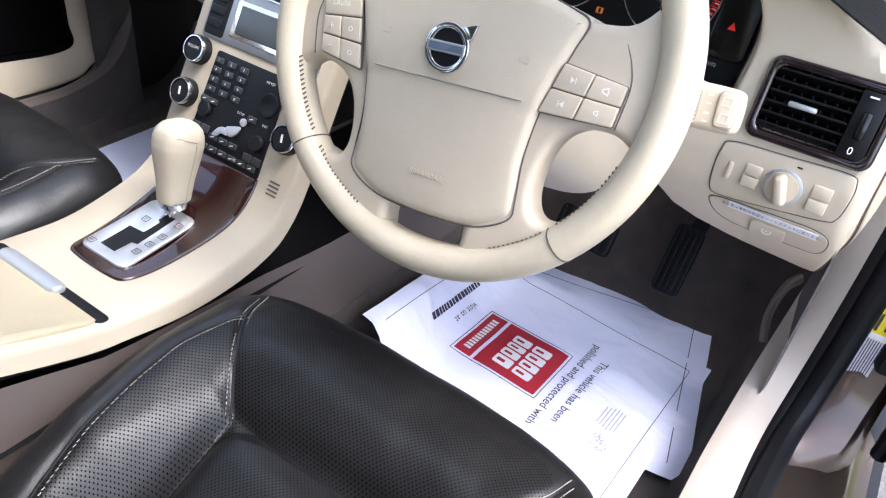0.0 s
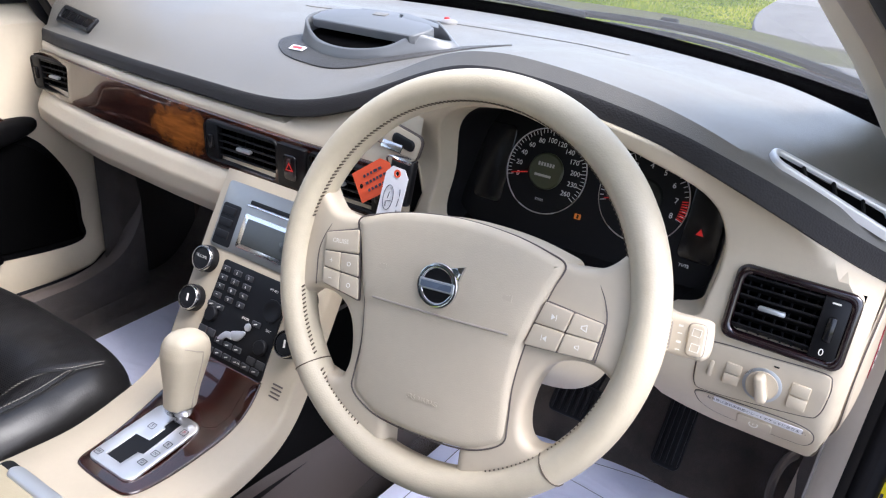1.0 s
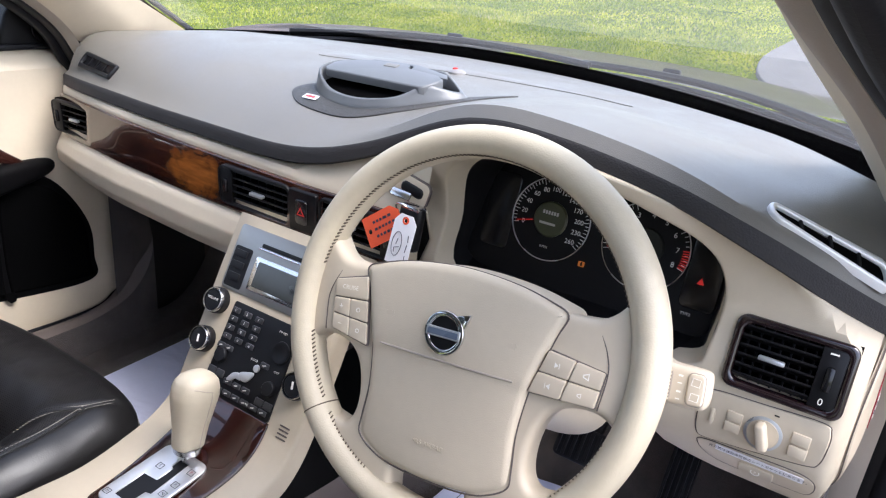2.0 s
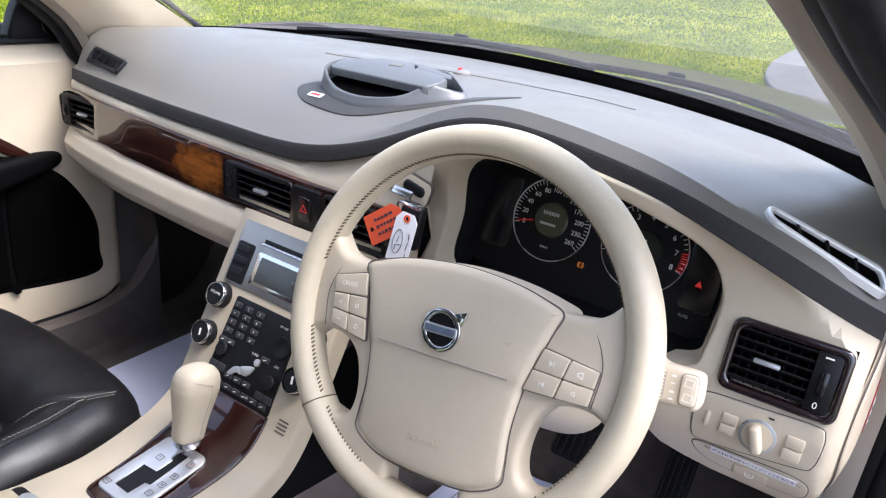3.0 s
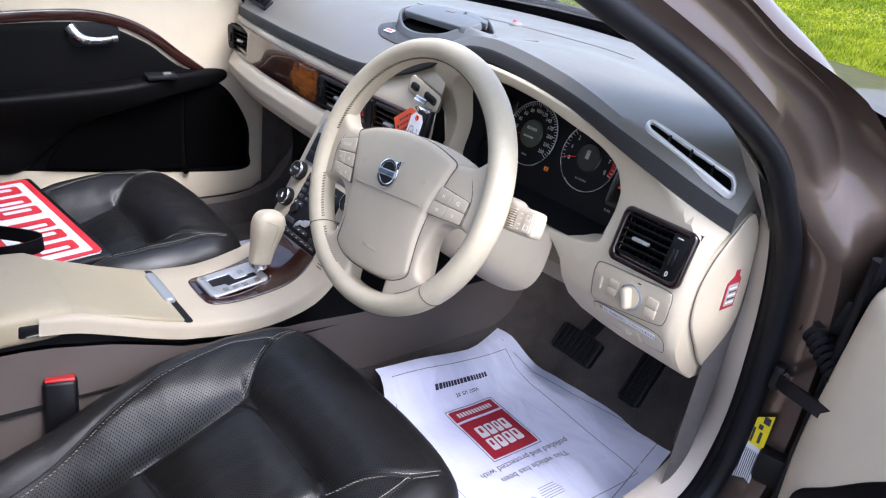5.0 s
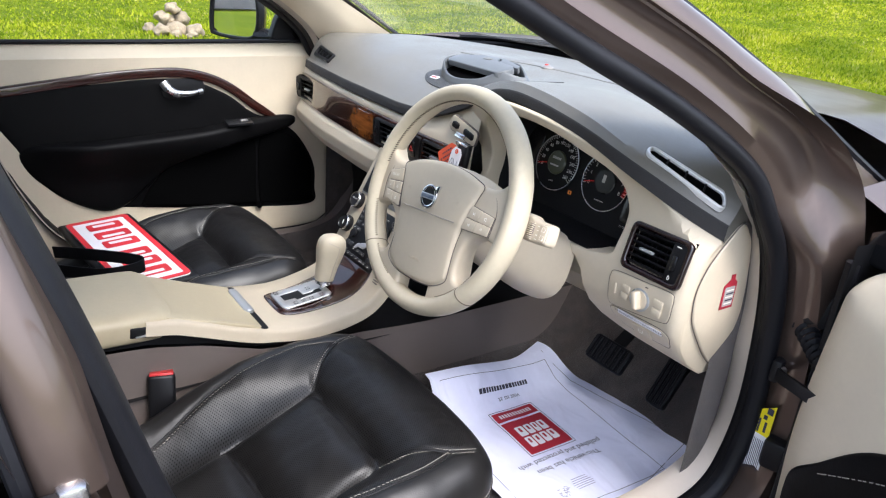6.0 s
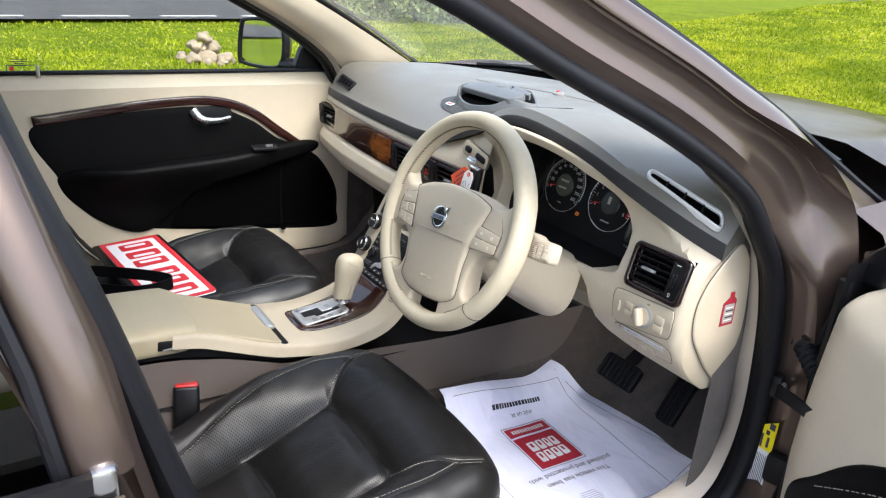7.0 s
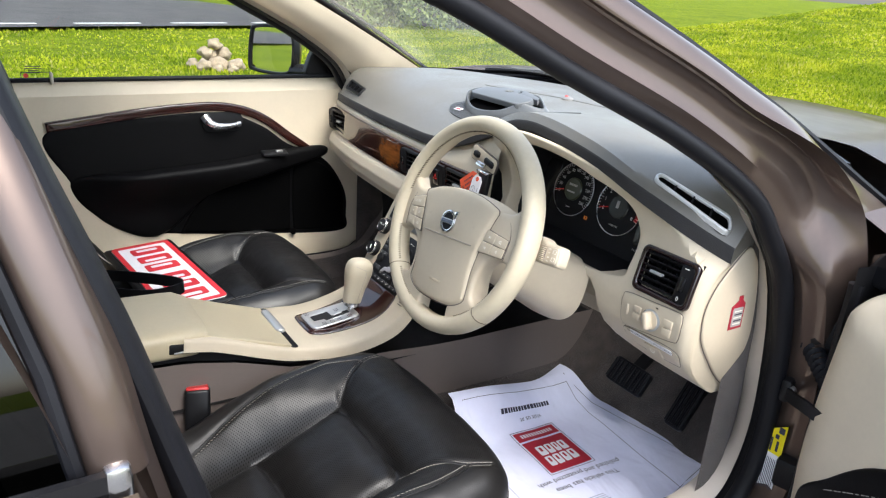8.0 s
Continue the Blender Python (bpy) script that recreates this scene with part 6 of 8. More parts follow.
def make_keys():
    p = face_plate("key_panel", 0.126, 0.118, 0.247, 0.002, BLACK, "black panel of telephone and climate keys", 0.004, taper=0.06)
    for j in range(4):
        for i in range(3):
            face_plate("key", 0.0135, 0.126 + 0.0125 * j, 0.126 + 0.0125 * j + 0.0075, 0.0045, KEY, parent=p, cx=-0.052 + 0.022 * i, r=0.0015, depth=0.003)
    marks = bmesh.new()
    for j, row in enumerate(("123", "456", "789", "*0#")):
        for i, s in enumerate(row):
            m = axes(on_face(-0.052 + 0.022 * i, 0.1297 + 0.0125 * j, 0.0049), (1, 0, 0), on_face(0, 0.15, 1) - on_face(0, 0.15, 0))
            letters(s, 0.005, m, marks)
    for s, a, b in (("MY KEY", 0.040, 0.131), ("ENTER", 0.010, 0.180), ("EXIT", 0.052, 0.182), ("AUTO", 0.050, 0.2065), ("AC", 0.024, 0.2365), ("A/F", -0.045, 0.2305)):
        letters(s, 0.0042, axes(on_face(a, b, 0.0052), (1, 0, 0), on_face(0, b, 1) - on_face(0, b, 0)), marks)
    part("key_marks", marks, PALE_PRINT, p, smooth=0)
    m = axes(on_face(0.045, 0.157, 0.003), (1, 0, 0), on_face(0, 0.157, 1) - on_face(0, 0.157, 0))
    part("rocker_pad", lathe([(0.0155, 0), (0.015, 0.0016), (0.012, 0.002), (0.009, 0.0008), (0.0, 0.0008)], m, 28), BLACK, p)
    for a, b in ((-0.050, 0.194), (0.048, 0.206)):
        m = axes(on_face(a, b, 0.003), (1, 0, 0), on_face(0, b, 1) - on_face(0, b, 0))
        part("climate_knob", lathe([(0.0105, 0), (0.010, 0.0035), (0.009, 0.0045), (0.0, 0.0045)], m, 24), BLACK, p)
    for a in (-0.056, -0.040, 0.040, 0.056):
        face_plate("seat_heat_key", 0.014, 0.212 if a < 0 else 0.222, 0.222 if a < 0 else 0.232, 0.0042, KEY, parent=p, cx=a, r=0.0015)
    # the airflow control: silver pieces for head, body and seat
    n = on_face(0, 0.205, 1) - on_face(0, 0.205, 0)
    m = axes(on_face(0.0, 0.205, 0.004), (1, 0, 0), n)
    part("airflow_head", lathe([(0.0052, 0), (0.005, 0.002), (0, 0.003)], m @ pose(0.018, 0.016, 0), 20), ALLOY, p, "silver airflow key")
    for pts in ([(0.004, 0.006), (0.016, 0.009), (0.017, 0.004), (0.010, -0.006), (0.0, -0.007), (-0.006, 0.001)], [(-0.007, 0.000), (-0.001, -0.008), (-0.010, -0.0085), (-0.016, -0.014), (-0.024, -0.0145), (-0.017, -0.003)]):
        part("airflow_key", panel([(q.x, q.y) for q in curve([(a, b, 0) for a, b in pts], 30, True)], flat(m @ pose(0, 0, 0.002)), step=0.02, depth=0.002, r=0.0008), ALLOY, p, "silver airflow key")
    for b, cols in ((0.1775, (-0.056, -0.041, 0.028)), (0.2185, (-0.022, -0.005, 0.012)), (0.2335, range(7))):
        for i in cols:
            c = -0.051 + 0.017 * i if cols == range(7) else i
            key = face_plate("climate_key", 0.0145, b, b + 0.0075, 0.0042, KEY, parent=p, cx=c, r=0.0015)
            m = axes(on_face(c, b + 0.0038, 0.0047), (1, 0, 0), on_face(0, b, 1) - on_face(0, b, 0))
            part("key_mark", box(m @ pose(0, 0, 0, 0, 0, 20), 0.0055, 0.0011, 0.0002), PALE_PRINT, key)
    for s in (-1, 1):
        for b in (0.128, 0.185):
            n = on_face(0, b, 1) - on_face(0, b, 0)
            m = axes(on_face(s * 0.090, b, 0.0), (1, 0, 0), n)
            k = part("rotary_knob", lathe([(0.0185, 0), (0.0185, 0.010), (0.017, 0.0115), (0.0165, 0.0115)], m, 40), BLACK, console, "black rotary knob with a chrome ring")
            part("knob_ring", lathe([(0.0174, 0.009), (0.0174, 0.0140), (0.0165, 0.0155), (0.0154, 0.0155), (0.0148, 0.0125)], m, 40), CHROME, k)
            part("knob_cap", lathe([(0.0150, 0.0125), (0.0135, 0.0142), (0, 0.0146)], m, 32), BLACK, k)
            if s < 0 and b < 0.15:
                part("knob_words", letters("VOLUME", 0.0052, m @ pose(0, 0.002, 0.0150)), PALE_PRINT, k, smooth=0)
            else:
                part("knob_pointer", box(m @ pose(0, 0.0, 0.0150, 0, 0, 12), 0.003, 0.010, 0.0004), PALE_PRINT, k)
    for k in range(4):
        bm = panel(rrect(0.017, 0.0022, 0.001, 2, 0.092, 0.240 + 0.0052 * k), lambda a, b, h: on_face(a, b, h + 0.0006), step=0.02, depth=0.002, r=0)
        part("speaker_slit", bm, TAUPE, console)


KEY = surface("charcoal_key", (0.03, 0.03, 0.032), 0.35)


def make_tray():
    L = RUN[-1]
    out = [(-0.0665, 0.262), (-0.066, 0.253), (-0.060, 0.250), (0.0, 0.250), (0.060, 0.250), (0.066, 0.253), (0.0665, 0.262), (0.067, 0.29), (0.066, 0.33), (0.062, 0.37), (0.055, 0.43), (0.048, 0.458), (0.03, 0.466), (-0.03, 0.466), (-0.048, 0.458), (-0.055, 0.43), (-0.062, 0.37), (-0.066, 0.33), (-0.067, 0.29)]
    pts = [(p.x, p.y) for p in curve([(a, b * 0.985, 0) for a, b in out], 80, True)]
    part("walnut_tray", panel(pts, lambda a, b, h: on_face(a, b, h + 0.003), step=0.014, depth=0.006, r=0.003), WOOD_DARK, console, "glossy dark walnut panel round the gear lever")
    plate = [(x, y) for x, y in rrect(0.078, 0.112, 0.012, 6, -0.006, 0.388)]
    slot = [(-0.028, 0.428), (-0.028, 0.386), (-0.005, 0.384), (-0.005, 0.360), (-0.010, 0.357), (-0.010, 0.344), (0.007, 0.344), (0.007, 0.402), (-0.001, 0.404), (-0.001, 0.428)]
    g = part("gate_plate", panel(plate, lambda a, b, h: on_face(a, b, h + 0.0062), [slot], 0.014, 0.004, 0.0015), ALLOY, console, "brushed aluminium gear gate plate")
    part("gate_well", panel(plate, lambda a, b, h: on_face(a, b, h + 0.0032), step=0.05, depth=0.001, r=0), BLACK, g)
    for k in range(7):
        part("gate_brush", panel(rrect(0.024, 0.003, 0.001, 2, -0.014, 0.392 + 0.0050 * k), lambda a, b, h: on_face(a, b, h + 0.0042), step=0.05, depth=0.001, r=0.0005), KEY, g)
    for s, a, b in (("P", 0.021, 0.352), ("R", 0.020, 0.376), ("N", 0.019, 0.394), ("D", 0.018, 0.412), ("M", -0.037, 0.432), ("S", -0.022, 0.366)):
        n = on_face(0, b, 1) - on_face(0, b, 0)
        m = axes(on_face(a, b, 0.0068), (1, 0, 0), n)
        k = part("gear_mark", panel(rrect(0.0095, 0.0085, 0.001), flat(m), [rrect(0.0085, 0.0075, 0.001)], 0.02, 0.0004, 0), BLACK, g, smooth=0)
        part("gear_letter", letters(s, 0.006, m), RED_GLOW if s == "P" else BLACK, k, smooth=0)


def make_lever():
    lever = thing("gear_lever", (0.006, -0.27, 0.555), "cream leather gear lever knob on a metal shaft", "gear lever")
    a, b = V((0.010, -0.279, 0.556)), V((0.004, -0.252, 0.687))
    up = (b - a).normalized()
    m = axes(a, (1, 0, 0), up)
    part("shaft", lathe([(0.0062, -0.01), (0.0055, 0.02), (0.0085, 0.022), (0.0095, 0.030)], m, 20), METAL, lever, "bright metal shaft")
    part("collar", lathe([(0.0165, 0.022), (0.0175, 0.024), (0.0185, 0.032)], m, 28), METAL, lever)
    def knob(u, v):
        an = 2 * math.pi * u
        r = line(v, [(0, 0.0165), (0.05, 0.0178), (0.3, 0.0200), (0.55, 0.0245), (0.7, 0.0268), (0.8, 0.0262), (0.87, 0.0238), (0.93, 0.0185), (0.97, 0.012), (1, 0.0)])
        h = line(v, [(0, 0.030), (0.05, 0.032), (0.7, 0.100), (0.8, 0.112), (0.87, 0.1205), (0.93, 0.127), (0.97, 0.1305), (1, 0.132)])
        c, s = math.cos(an), math.sin(an)
        return m @ V((r * 0.92 * math.copysign(abs(c) ** 0.75, c), r * 1.12 * math.copysign(abs(s) ** 0.75, s) + 0.004 * v, h))
    bm = skin(knob, 36, 40, True)
    bmesh.ops.remove_doubles(bm, verts=bm.verts[:], dist=1e-5)
    kn = part("knob", bm, KNOB_HIDE, lever, "cream leather knob")
    seam = [knob(u, v) for u, v in [(0.02, 0.06 + 0.72 * k / 24) for k in range(25)] + [(0.02 - 0.12 * k / 12, 0.78 + 0.06 * math.sin(k / 12 * 1.57)) for k in range(1, 13)]]
    part("knob_seam", tube([p + (p - (a + up * (p - a).dot(up))).normalized() * 0.0003 for p in seam], 0.0007, 5), TRIM_GREY, kn)


def make_bin():
    """The sliding lid, the armrest box and the grey sides below."""
    b0, b1 = (float(np.interp(-y, [-p.y for p in SPINE_C], RUN)) for y in (-0.452, -0.625))
    lid = [(-0.092, b0), (0.092, b0), (0.095, b0 + 0.005), (0.092, b1), (-0.092, b1), (-0.095, b0 + 0.005)]
    part("sliding_lid", panel(lid, lambda a, b, h: on_face(a, b, h + 0.0035), step=0.02, depth=0.006, r=0.002), CREAM_HIDE, console, "cream leather sliding lid")
    part("lid_gap", panel(rrect(0.196, 0.016, 0.007, 4, 0.0, b0 - 0.006), lambda a, b, h: on_face(a, b, h + 0.0012), step=0.02, depth=0.004, r=0.0005), BLACK, console)
    part("lid_handle", panel(rrect(0.104, 0.021, 0.010, 5, -0.022, b0 - 0.002), lambda a, b, h: on_face(a, b, h + 0.009 - 18 * (b - b0 + 0.002) ** 2), step=0.008, depth=0.008, r=0.003, nr=4), SILVER, console, "pale silver lid handle")
    def arm(u, v):
        an = 2 * math.pi * u
        L = v
        c, s = math.cos(an), math.sin(an)
        y = -0.622 - 0.40 * L
        w = 0.106 * min(1, 0.95 + 0.6 * L)
        hh = 0.030
        nose = smooth(0, 0.035, L)
        return V((0.008 + w * math.copysign(abs(c) ** 0.30, c), y + 0.012 * (1 - nose) * abs(s), 0.612 + 0.016 * L + hh * (0.6 + 0.4 * nose) * math.copysign(abs(s) ** 0.52, s)))
    bm = skin(arm, 56, 30, True)
    bmesh.ops.holes_fill(bm, edges=[e for e in bm.edges if e.is_boundary])
    ar = part("armrest", bm, CREAM_HIDE, console, "padded cream leather armrest lid")
    part("armrest_latch", box(axes((0.112, -0.662, 0.612), (0, 1, -0.10), (1, 0, 0)), 0.050, 0.020, 0.008, 0.003), BLACK, ar, "black armrest latch")
    part("latch_bar", box(axes((0.1175, -0.662, 0.607), (0, 1, 0.02), (1, 0, 0)), 0.034, 0.003, 0.003, 0.001), METAL, ar)
    # grey sides
    for s in (-1, 1):
        def wall(u, v):
            y = -1.05 + 1.48 * u
            top = line(y, [(-1.05, 0.592), (-0.66, 0.580), (-0.56, 0.560), (-0.45, 0.522), (-0.3, 0.508), (-0.24, 0.508), (-0.18, 0.506), (-0.05, 0.500), (0.4, 0.495)])
            z = 0.29 + (top - 0.29) * v
            return V((XC * smooth(-0.9, -0.5, y) + s * (0.103 + 0.026 * (1 - v) + 0.014 * smooth(-0.3, -0.1, y)), y, z))
        part("console_side", skin(wall, 40, 8), TAUPE, console, "taupe plastic console side")
        part("console_gap", skin(lambda u, v: wall(u * 0.50, 1.0) + V((-s * 0.010, 0, 0.035 * v * smooth(1.0, 0.85, u))), 40, 1), BLACK, console)
    bm = skin(lambda u, v: V((-0.10 + 0.23 * u, -1.05 + 1.46 * v, 0.49)), 4, 8)
    part("console_floor", bm, BLACK, console)


make_face()
make_radio()
make_keys()
make_tray()
make_lever()
make_bin()

# ---- seats ----
SX, SY = 0.385, -0.45
seat = thing("bucket_chair", (SX, SY, 0.30), "black perforated leather front seat with pale stitching", "car seat", "front seats")
CREST = [(-0.150, -0.79), (-0.152, -0.74), (-0.160, -0.68), (-0.176, -0.61), (-0.191, -0.54), (-0.201, -0.465), (-0.203, -0.41), (-0.196, -0.362), (-0.186, -0.335)]
FRONT_L = [(-0.196, -0.300), (-0.186, -0.335), (-0.165, -0.366), (-0.140, -0.398), (-0.118, -0.424)]
INSERT = [(-0.112, -0.80), (-0.116, -0.70), (-0.119, -0.57), (-0.120, -0.48), (-0.117, -0.440), (-0.102, -0.421), (-0.05, -0.412), (0.05, -0.412), (0.102, -0.421), (0.117, -0.440), (0.120, -0.48), (0.119, -0.57), (0.116, -0.70), (0.112, -0.80)]
CROSS = [(-0.117, -0.582), (-0.06, -0.574), (0, -0.572), (0.06, -0.574), (0.117, -0.582)]
PAN_Z = [(-0.83, 0.372), (-0.75, 0.388), (-0.673, 0.410), (-0.57, 0.445), (-0.49, 0.480), (-0.423, 0.509)]
BOLSTER_Z = [(-0.83, 0.450), (-0.76, 0.465), (-0.69, 0.484), (-0.61, 0.515), (-0.53, 0.543), (-0.465, 0.552), (-0.41, 0.556), (-0.345, 0.555)]


def mirrored(line_pts):
    return [(-a, b) for a, b in line_pts]


def dense(pts, n):
    return [(p.x, p.y) for p in curve([(a, b, 0) for a, b in pts], n)]


GROOVES = [dense(INSERT, 90), dense(FRONT_L, 30), dense(mirrored(FRONT_L), 30), dense(CREST, 60), dense(mirrored(CREST), 60), CROSS]


def groove(a, b, lines, width, depth):
    total = 0.0
    for pts in lines:
        q = np.array(pts)
        p0, d = q[:-1], q[1:] - q[:-1]
        t = np.clip(((a - p0[:, 0]) * d[:, 0] + (b - p0[:, 1]) * d[:, 1]) / (d ** 2).sum(1), 0, 1)
        dist = math.sqrt((((p0 + d * t[:, None]) - (a, b)) ** 2).sum(1).min())
        total = max(total, depth * math.exp(-(dist / width) ** 2))
    return total


def cushion_z(a, b):
    """The cushion's upper side: a sunk middle, padded bolsters and a front roll round it."""
    w, front = 0.119, -0.416
    u, f = max(0.0, (abs(a) - w) / 0.082), max(0.0, (b - front) / 0.072)
    low = line(min(b, front), PAN_Z)
    if u == 0 and f == 0:
        rear, ahead = max(0.0, -0.574 - b), max(0.0, b + 0.574)
        ends = (1 - math.exp(-((b - front) / 0.030) ** 2)) * (1 - math.exp(-(max(rear, ahead) / 0.026) ** 2))
        z = low + 0.021 * (1 - (abs(a) / w) ** 4) * ends
    else:
        top = line(min(b, -0.345), BOLSTER_Z)
        k = math.sin(math.pi / 2 * min(1.0, math.hypot(u, f))) ** 0.85
        z = low + (top - low) * k - 0.010 * smooth(0.200, 0.25, abs(a)) - 0.010 * smooth(-0.335, -0.255, b)
    sag = 0.0022 * noise.noise(V((a * 14, b * 14, 2))) + 0.0012 * noise.noise(V((a * 45, b * 30, 5)))
    return z + sag - max(groove(a, b, GROOVES[:1], 0.009, 0.008), groove(a, b, GROOVES[1:3], 0.006, 0.0045), groove(a, b, GROOVES[3:5], 0.005, 0.003), groove(a, b, GROOVES[5:], 0.006, 0.008))


def make_seat():
    out = [(-0.19, -0.815), (0.19, -0.815), (0.212, -0.79), (0.236, -0.62), (0.252, -0.47), (0.252, -0.37), (0.236, -0.298), (0.17, -0.256), (0.0, -0.244), (-0.17, -0.256), (-0.236, -0.298), (-0.252, -0.37), (-0.252, -0.47), (-0.236, -0.62), (-0.212, -0.79)]
    pts = [(p.x, p.y) for p in curve([(a, b, 0) for a, b in out], 150, True)]
    bm = panel(pts, lambda a, b, h: V((SX + a, b, cushion_z(a, b) + h)), step=0.0036, depth=0.13, r=0.042, nr=8)
    soft = [(a, b) for a, b in dense(CREST, 40)] + [(a, b) for a, b in dense([(-0.186, -0.335), (-0.17, -0.300), (-0.1, -0.278), (0, -0.270), (0.1, -0.278), (0.17, -0.300), (0.186, -0.335)], 40)] + dense(mirrored(CREST), 40)[::-1]
    bm.normal_update()
    for f in bm.faces:
        c = f.calc_center_median()
        f.material_index = 1 if inside((c.x - SX, c.y), soft) and abs(f.normal.z) > 0.2 else 0
    part("cushion", bm, (HIDE, HIDE_HOLES), seat, "black leather cushion, perforated on top", smooth=60)
    for pts2, off in ((CREST, 0.006), (mirrored(CREST), -0.006), (FRONT_L, -0.004), (mirrored(FRONT_L), 0.004), (FRONT_L, 0.004), (mirrored(FRONT_L), -0.004)):
        d = dense(pts2, 160)
        path = [V((SX + a + (off if abs(off) > 0.005 else off * 0.7), b + (0 if abs(off) > 0.005 else abs(off) * (1 if off * a < 0 else -1)), cushion_z(a + off, b) - 0.0004)) for a, b in d]
        part("stitching", stitches(path, 0.0042, 0.0016, 0.0005), THREAD, seat, "pale stitching", smooth=0)
    rim_pts = [(p.x, p.y) for p in curve([(-0.247, -0.56, 0), (-0.252, -0.47, 0), (-0.252, -0.37, 0), (-0.236, -0.298, 0), (-0.17, -0.256, 0), (0, -0.244, 0), (0.17, -0.256, 0), (0.236, -0.298, 0), (0.252, -0.37, 0), (0.252, -0.47, 0), (0.247, -0.56, 0)], 220)]
    for drop in (0.047, 0.056):
        part("stitching", stitches([V((SX + a * 1.002, b - 0.0005 + 0.001 * (b > -0.3), cushion_z(a, b) - drop)) for a, b in rim_pts], 0.0042, 0.0016, 0.0006, (0, 0, 1), 0.0), THREAD, seat, "pale stitching", smooth=0)
    part("piping", tube([V((SX + a, b, cushion_z(a, b) - 0.0515)) for a, b in rim_pts], 0.0022, 6), HIDE, seat, "black piping round the cushion's edge")
    for pts2 in (CREST, mirrored(CREST), FRONT_L, mirrored(FRONT_L)):
        part("seam", tube([V((SX + a, b, cushion_z(a, b) + 0.0006)) for a, b in dense(pts2, 60)], 0.0013, 6), HIDE, seat)
    # plinth and rails
    part("base", box(pose(SX, -0.55, 0.345), 0.44, 0.50, 0.07, 0.02), BLACK, seat)
    for s in (-1, 1):
        part("seat_rail", box(pose(SX + s * 0.20, -0.50, 0.312), 0.05, 0.62, 0.03, 0.006), BLACK, seat)
    # backrest
    tilt = radians(25)
    m = Matrix.Translation((SX, -0.845, 0.46)) @ Matrix(((1, 0, 0, 0), (0, -math.sin(tilt), -math.cos(tilt), 0), (0, math.cos(tilt), -math.sin(tilt) * -1, 0), (0, 0, 0, 1)))
    outb = [(-0.20, -0.03), (0.20, -0.03), (0.235, 0.02), (0.25, 0.2), (0.245, 0.4), (0.215, 0.56), (0.15, 0.60), (0, 0.61), (-0.15, 0.60), (-0.215, 0.56), (-0.245, 0.4), (-0.25, 0.2), (-0.235, 0.02)]
    ptb = [(p.x, p.y) for p in curve([(a, b, 0) for a, b in outb], 110, True)]
    lines = [dense([(-0.115, -0.02), (-0.125, 0.2), (-0.12, 0.45), (-0.10, 0.60)], 40), dense([(0.115, -0.02), (0.125, 0.2), (0.12, 0.45), (0.10, 0.60)], 40)]
    def back_h(a, b):
        return 0.055 * smooth(0.11, 0.21, abs(a)) * smooth(0.62, 0.35, b) - groove(a, b, lines, 0.008, 0.010) + 0.012 * math.sin(math.pi * min(1, max(0, b / 0.5))) + 0.002 * noise.noise(V((a * 14, b * 14, 9)))
    bm = panel(ptb, lambda a, b, h: m @ V((a, b, back_h(a, b) + h)), step=0.011, depth=0.12, r=0.035, nr=6)
    bm.faces.ensure_lookup_table()
    inv = m.inverted()
    for f in bm.faces:
        c = inv @ f.calc_center_median()
        f.material_index = 1 if abs(c.x) < 0.205 and 0.0 < c.y < 0.56 else 0
    part("backrest", bm, (HIDE, HIDE_BACK), seat, "black leather backrest", smooth=60)


make_seat()
other = copy_thing(seat, Matrix.Translation((SX - 0.775, SY + 0.054, 0.30)))


def make_buckle():
    b = thing("belt_buckle", (0.128, -0.665, 0.42), "black seat belt buckle with a red release", "buckle")
    m = axes((0.134, -0.648, 0.482), (0.25, 0.97, 0), (-0.25, 0.10, 0.97))
    part("buckle_body", box(m, 0.046, 0.030, 0.098, 0.007, 3), BLACK, b)
    part("buckle_button", box(m @ pose(0, 0, 0.048), 0.040, 0.024, 0.008, 0.003, 2), RED, b, "red release button")
    part("buckle_stalk", box(m @ pose(0, 0, -0.08), 0.026, 0.012, 0.10, 0.004, 2), BLACK, b)
    b2 = copy_thing(b, Matrix.Translation((-0.16, -0.66, 0.44)))


make_buckle()

# ---- doors ----
def hide_outline():
    pts = [(-0.775, 0.832), (-0.54, 0.862), (-0.33, 0.868), (-0.21, 0.826), (-0.13, 0.768), (-0.05, 0.735), (0.01, 0.69), (0.062, 0.60), (0.070, 0.52), (0.05, 0.468), (-0.15, 0.482), (-0.40, 0.512), (-0.58, 0.545), (-0.68, 0.61), (-0.73, 0.70)]
    return [(p.x, p.y) for p in curve([(a, b, 0) for a, b in pts], 130, True)]


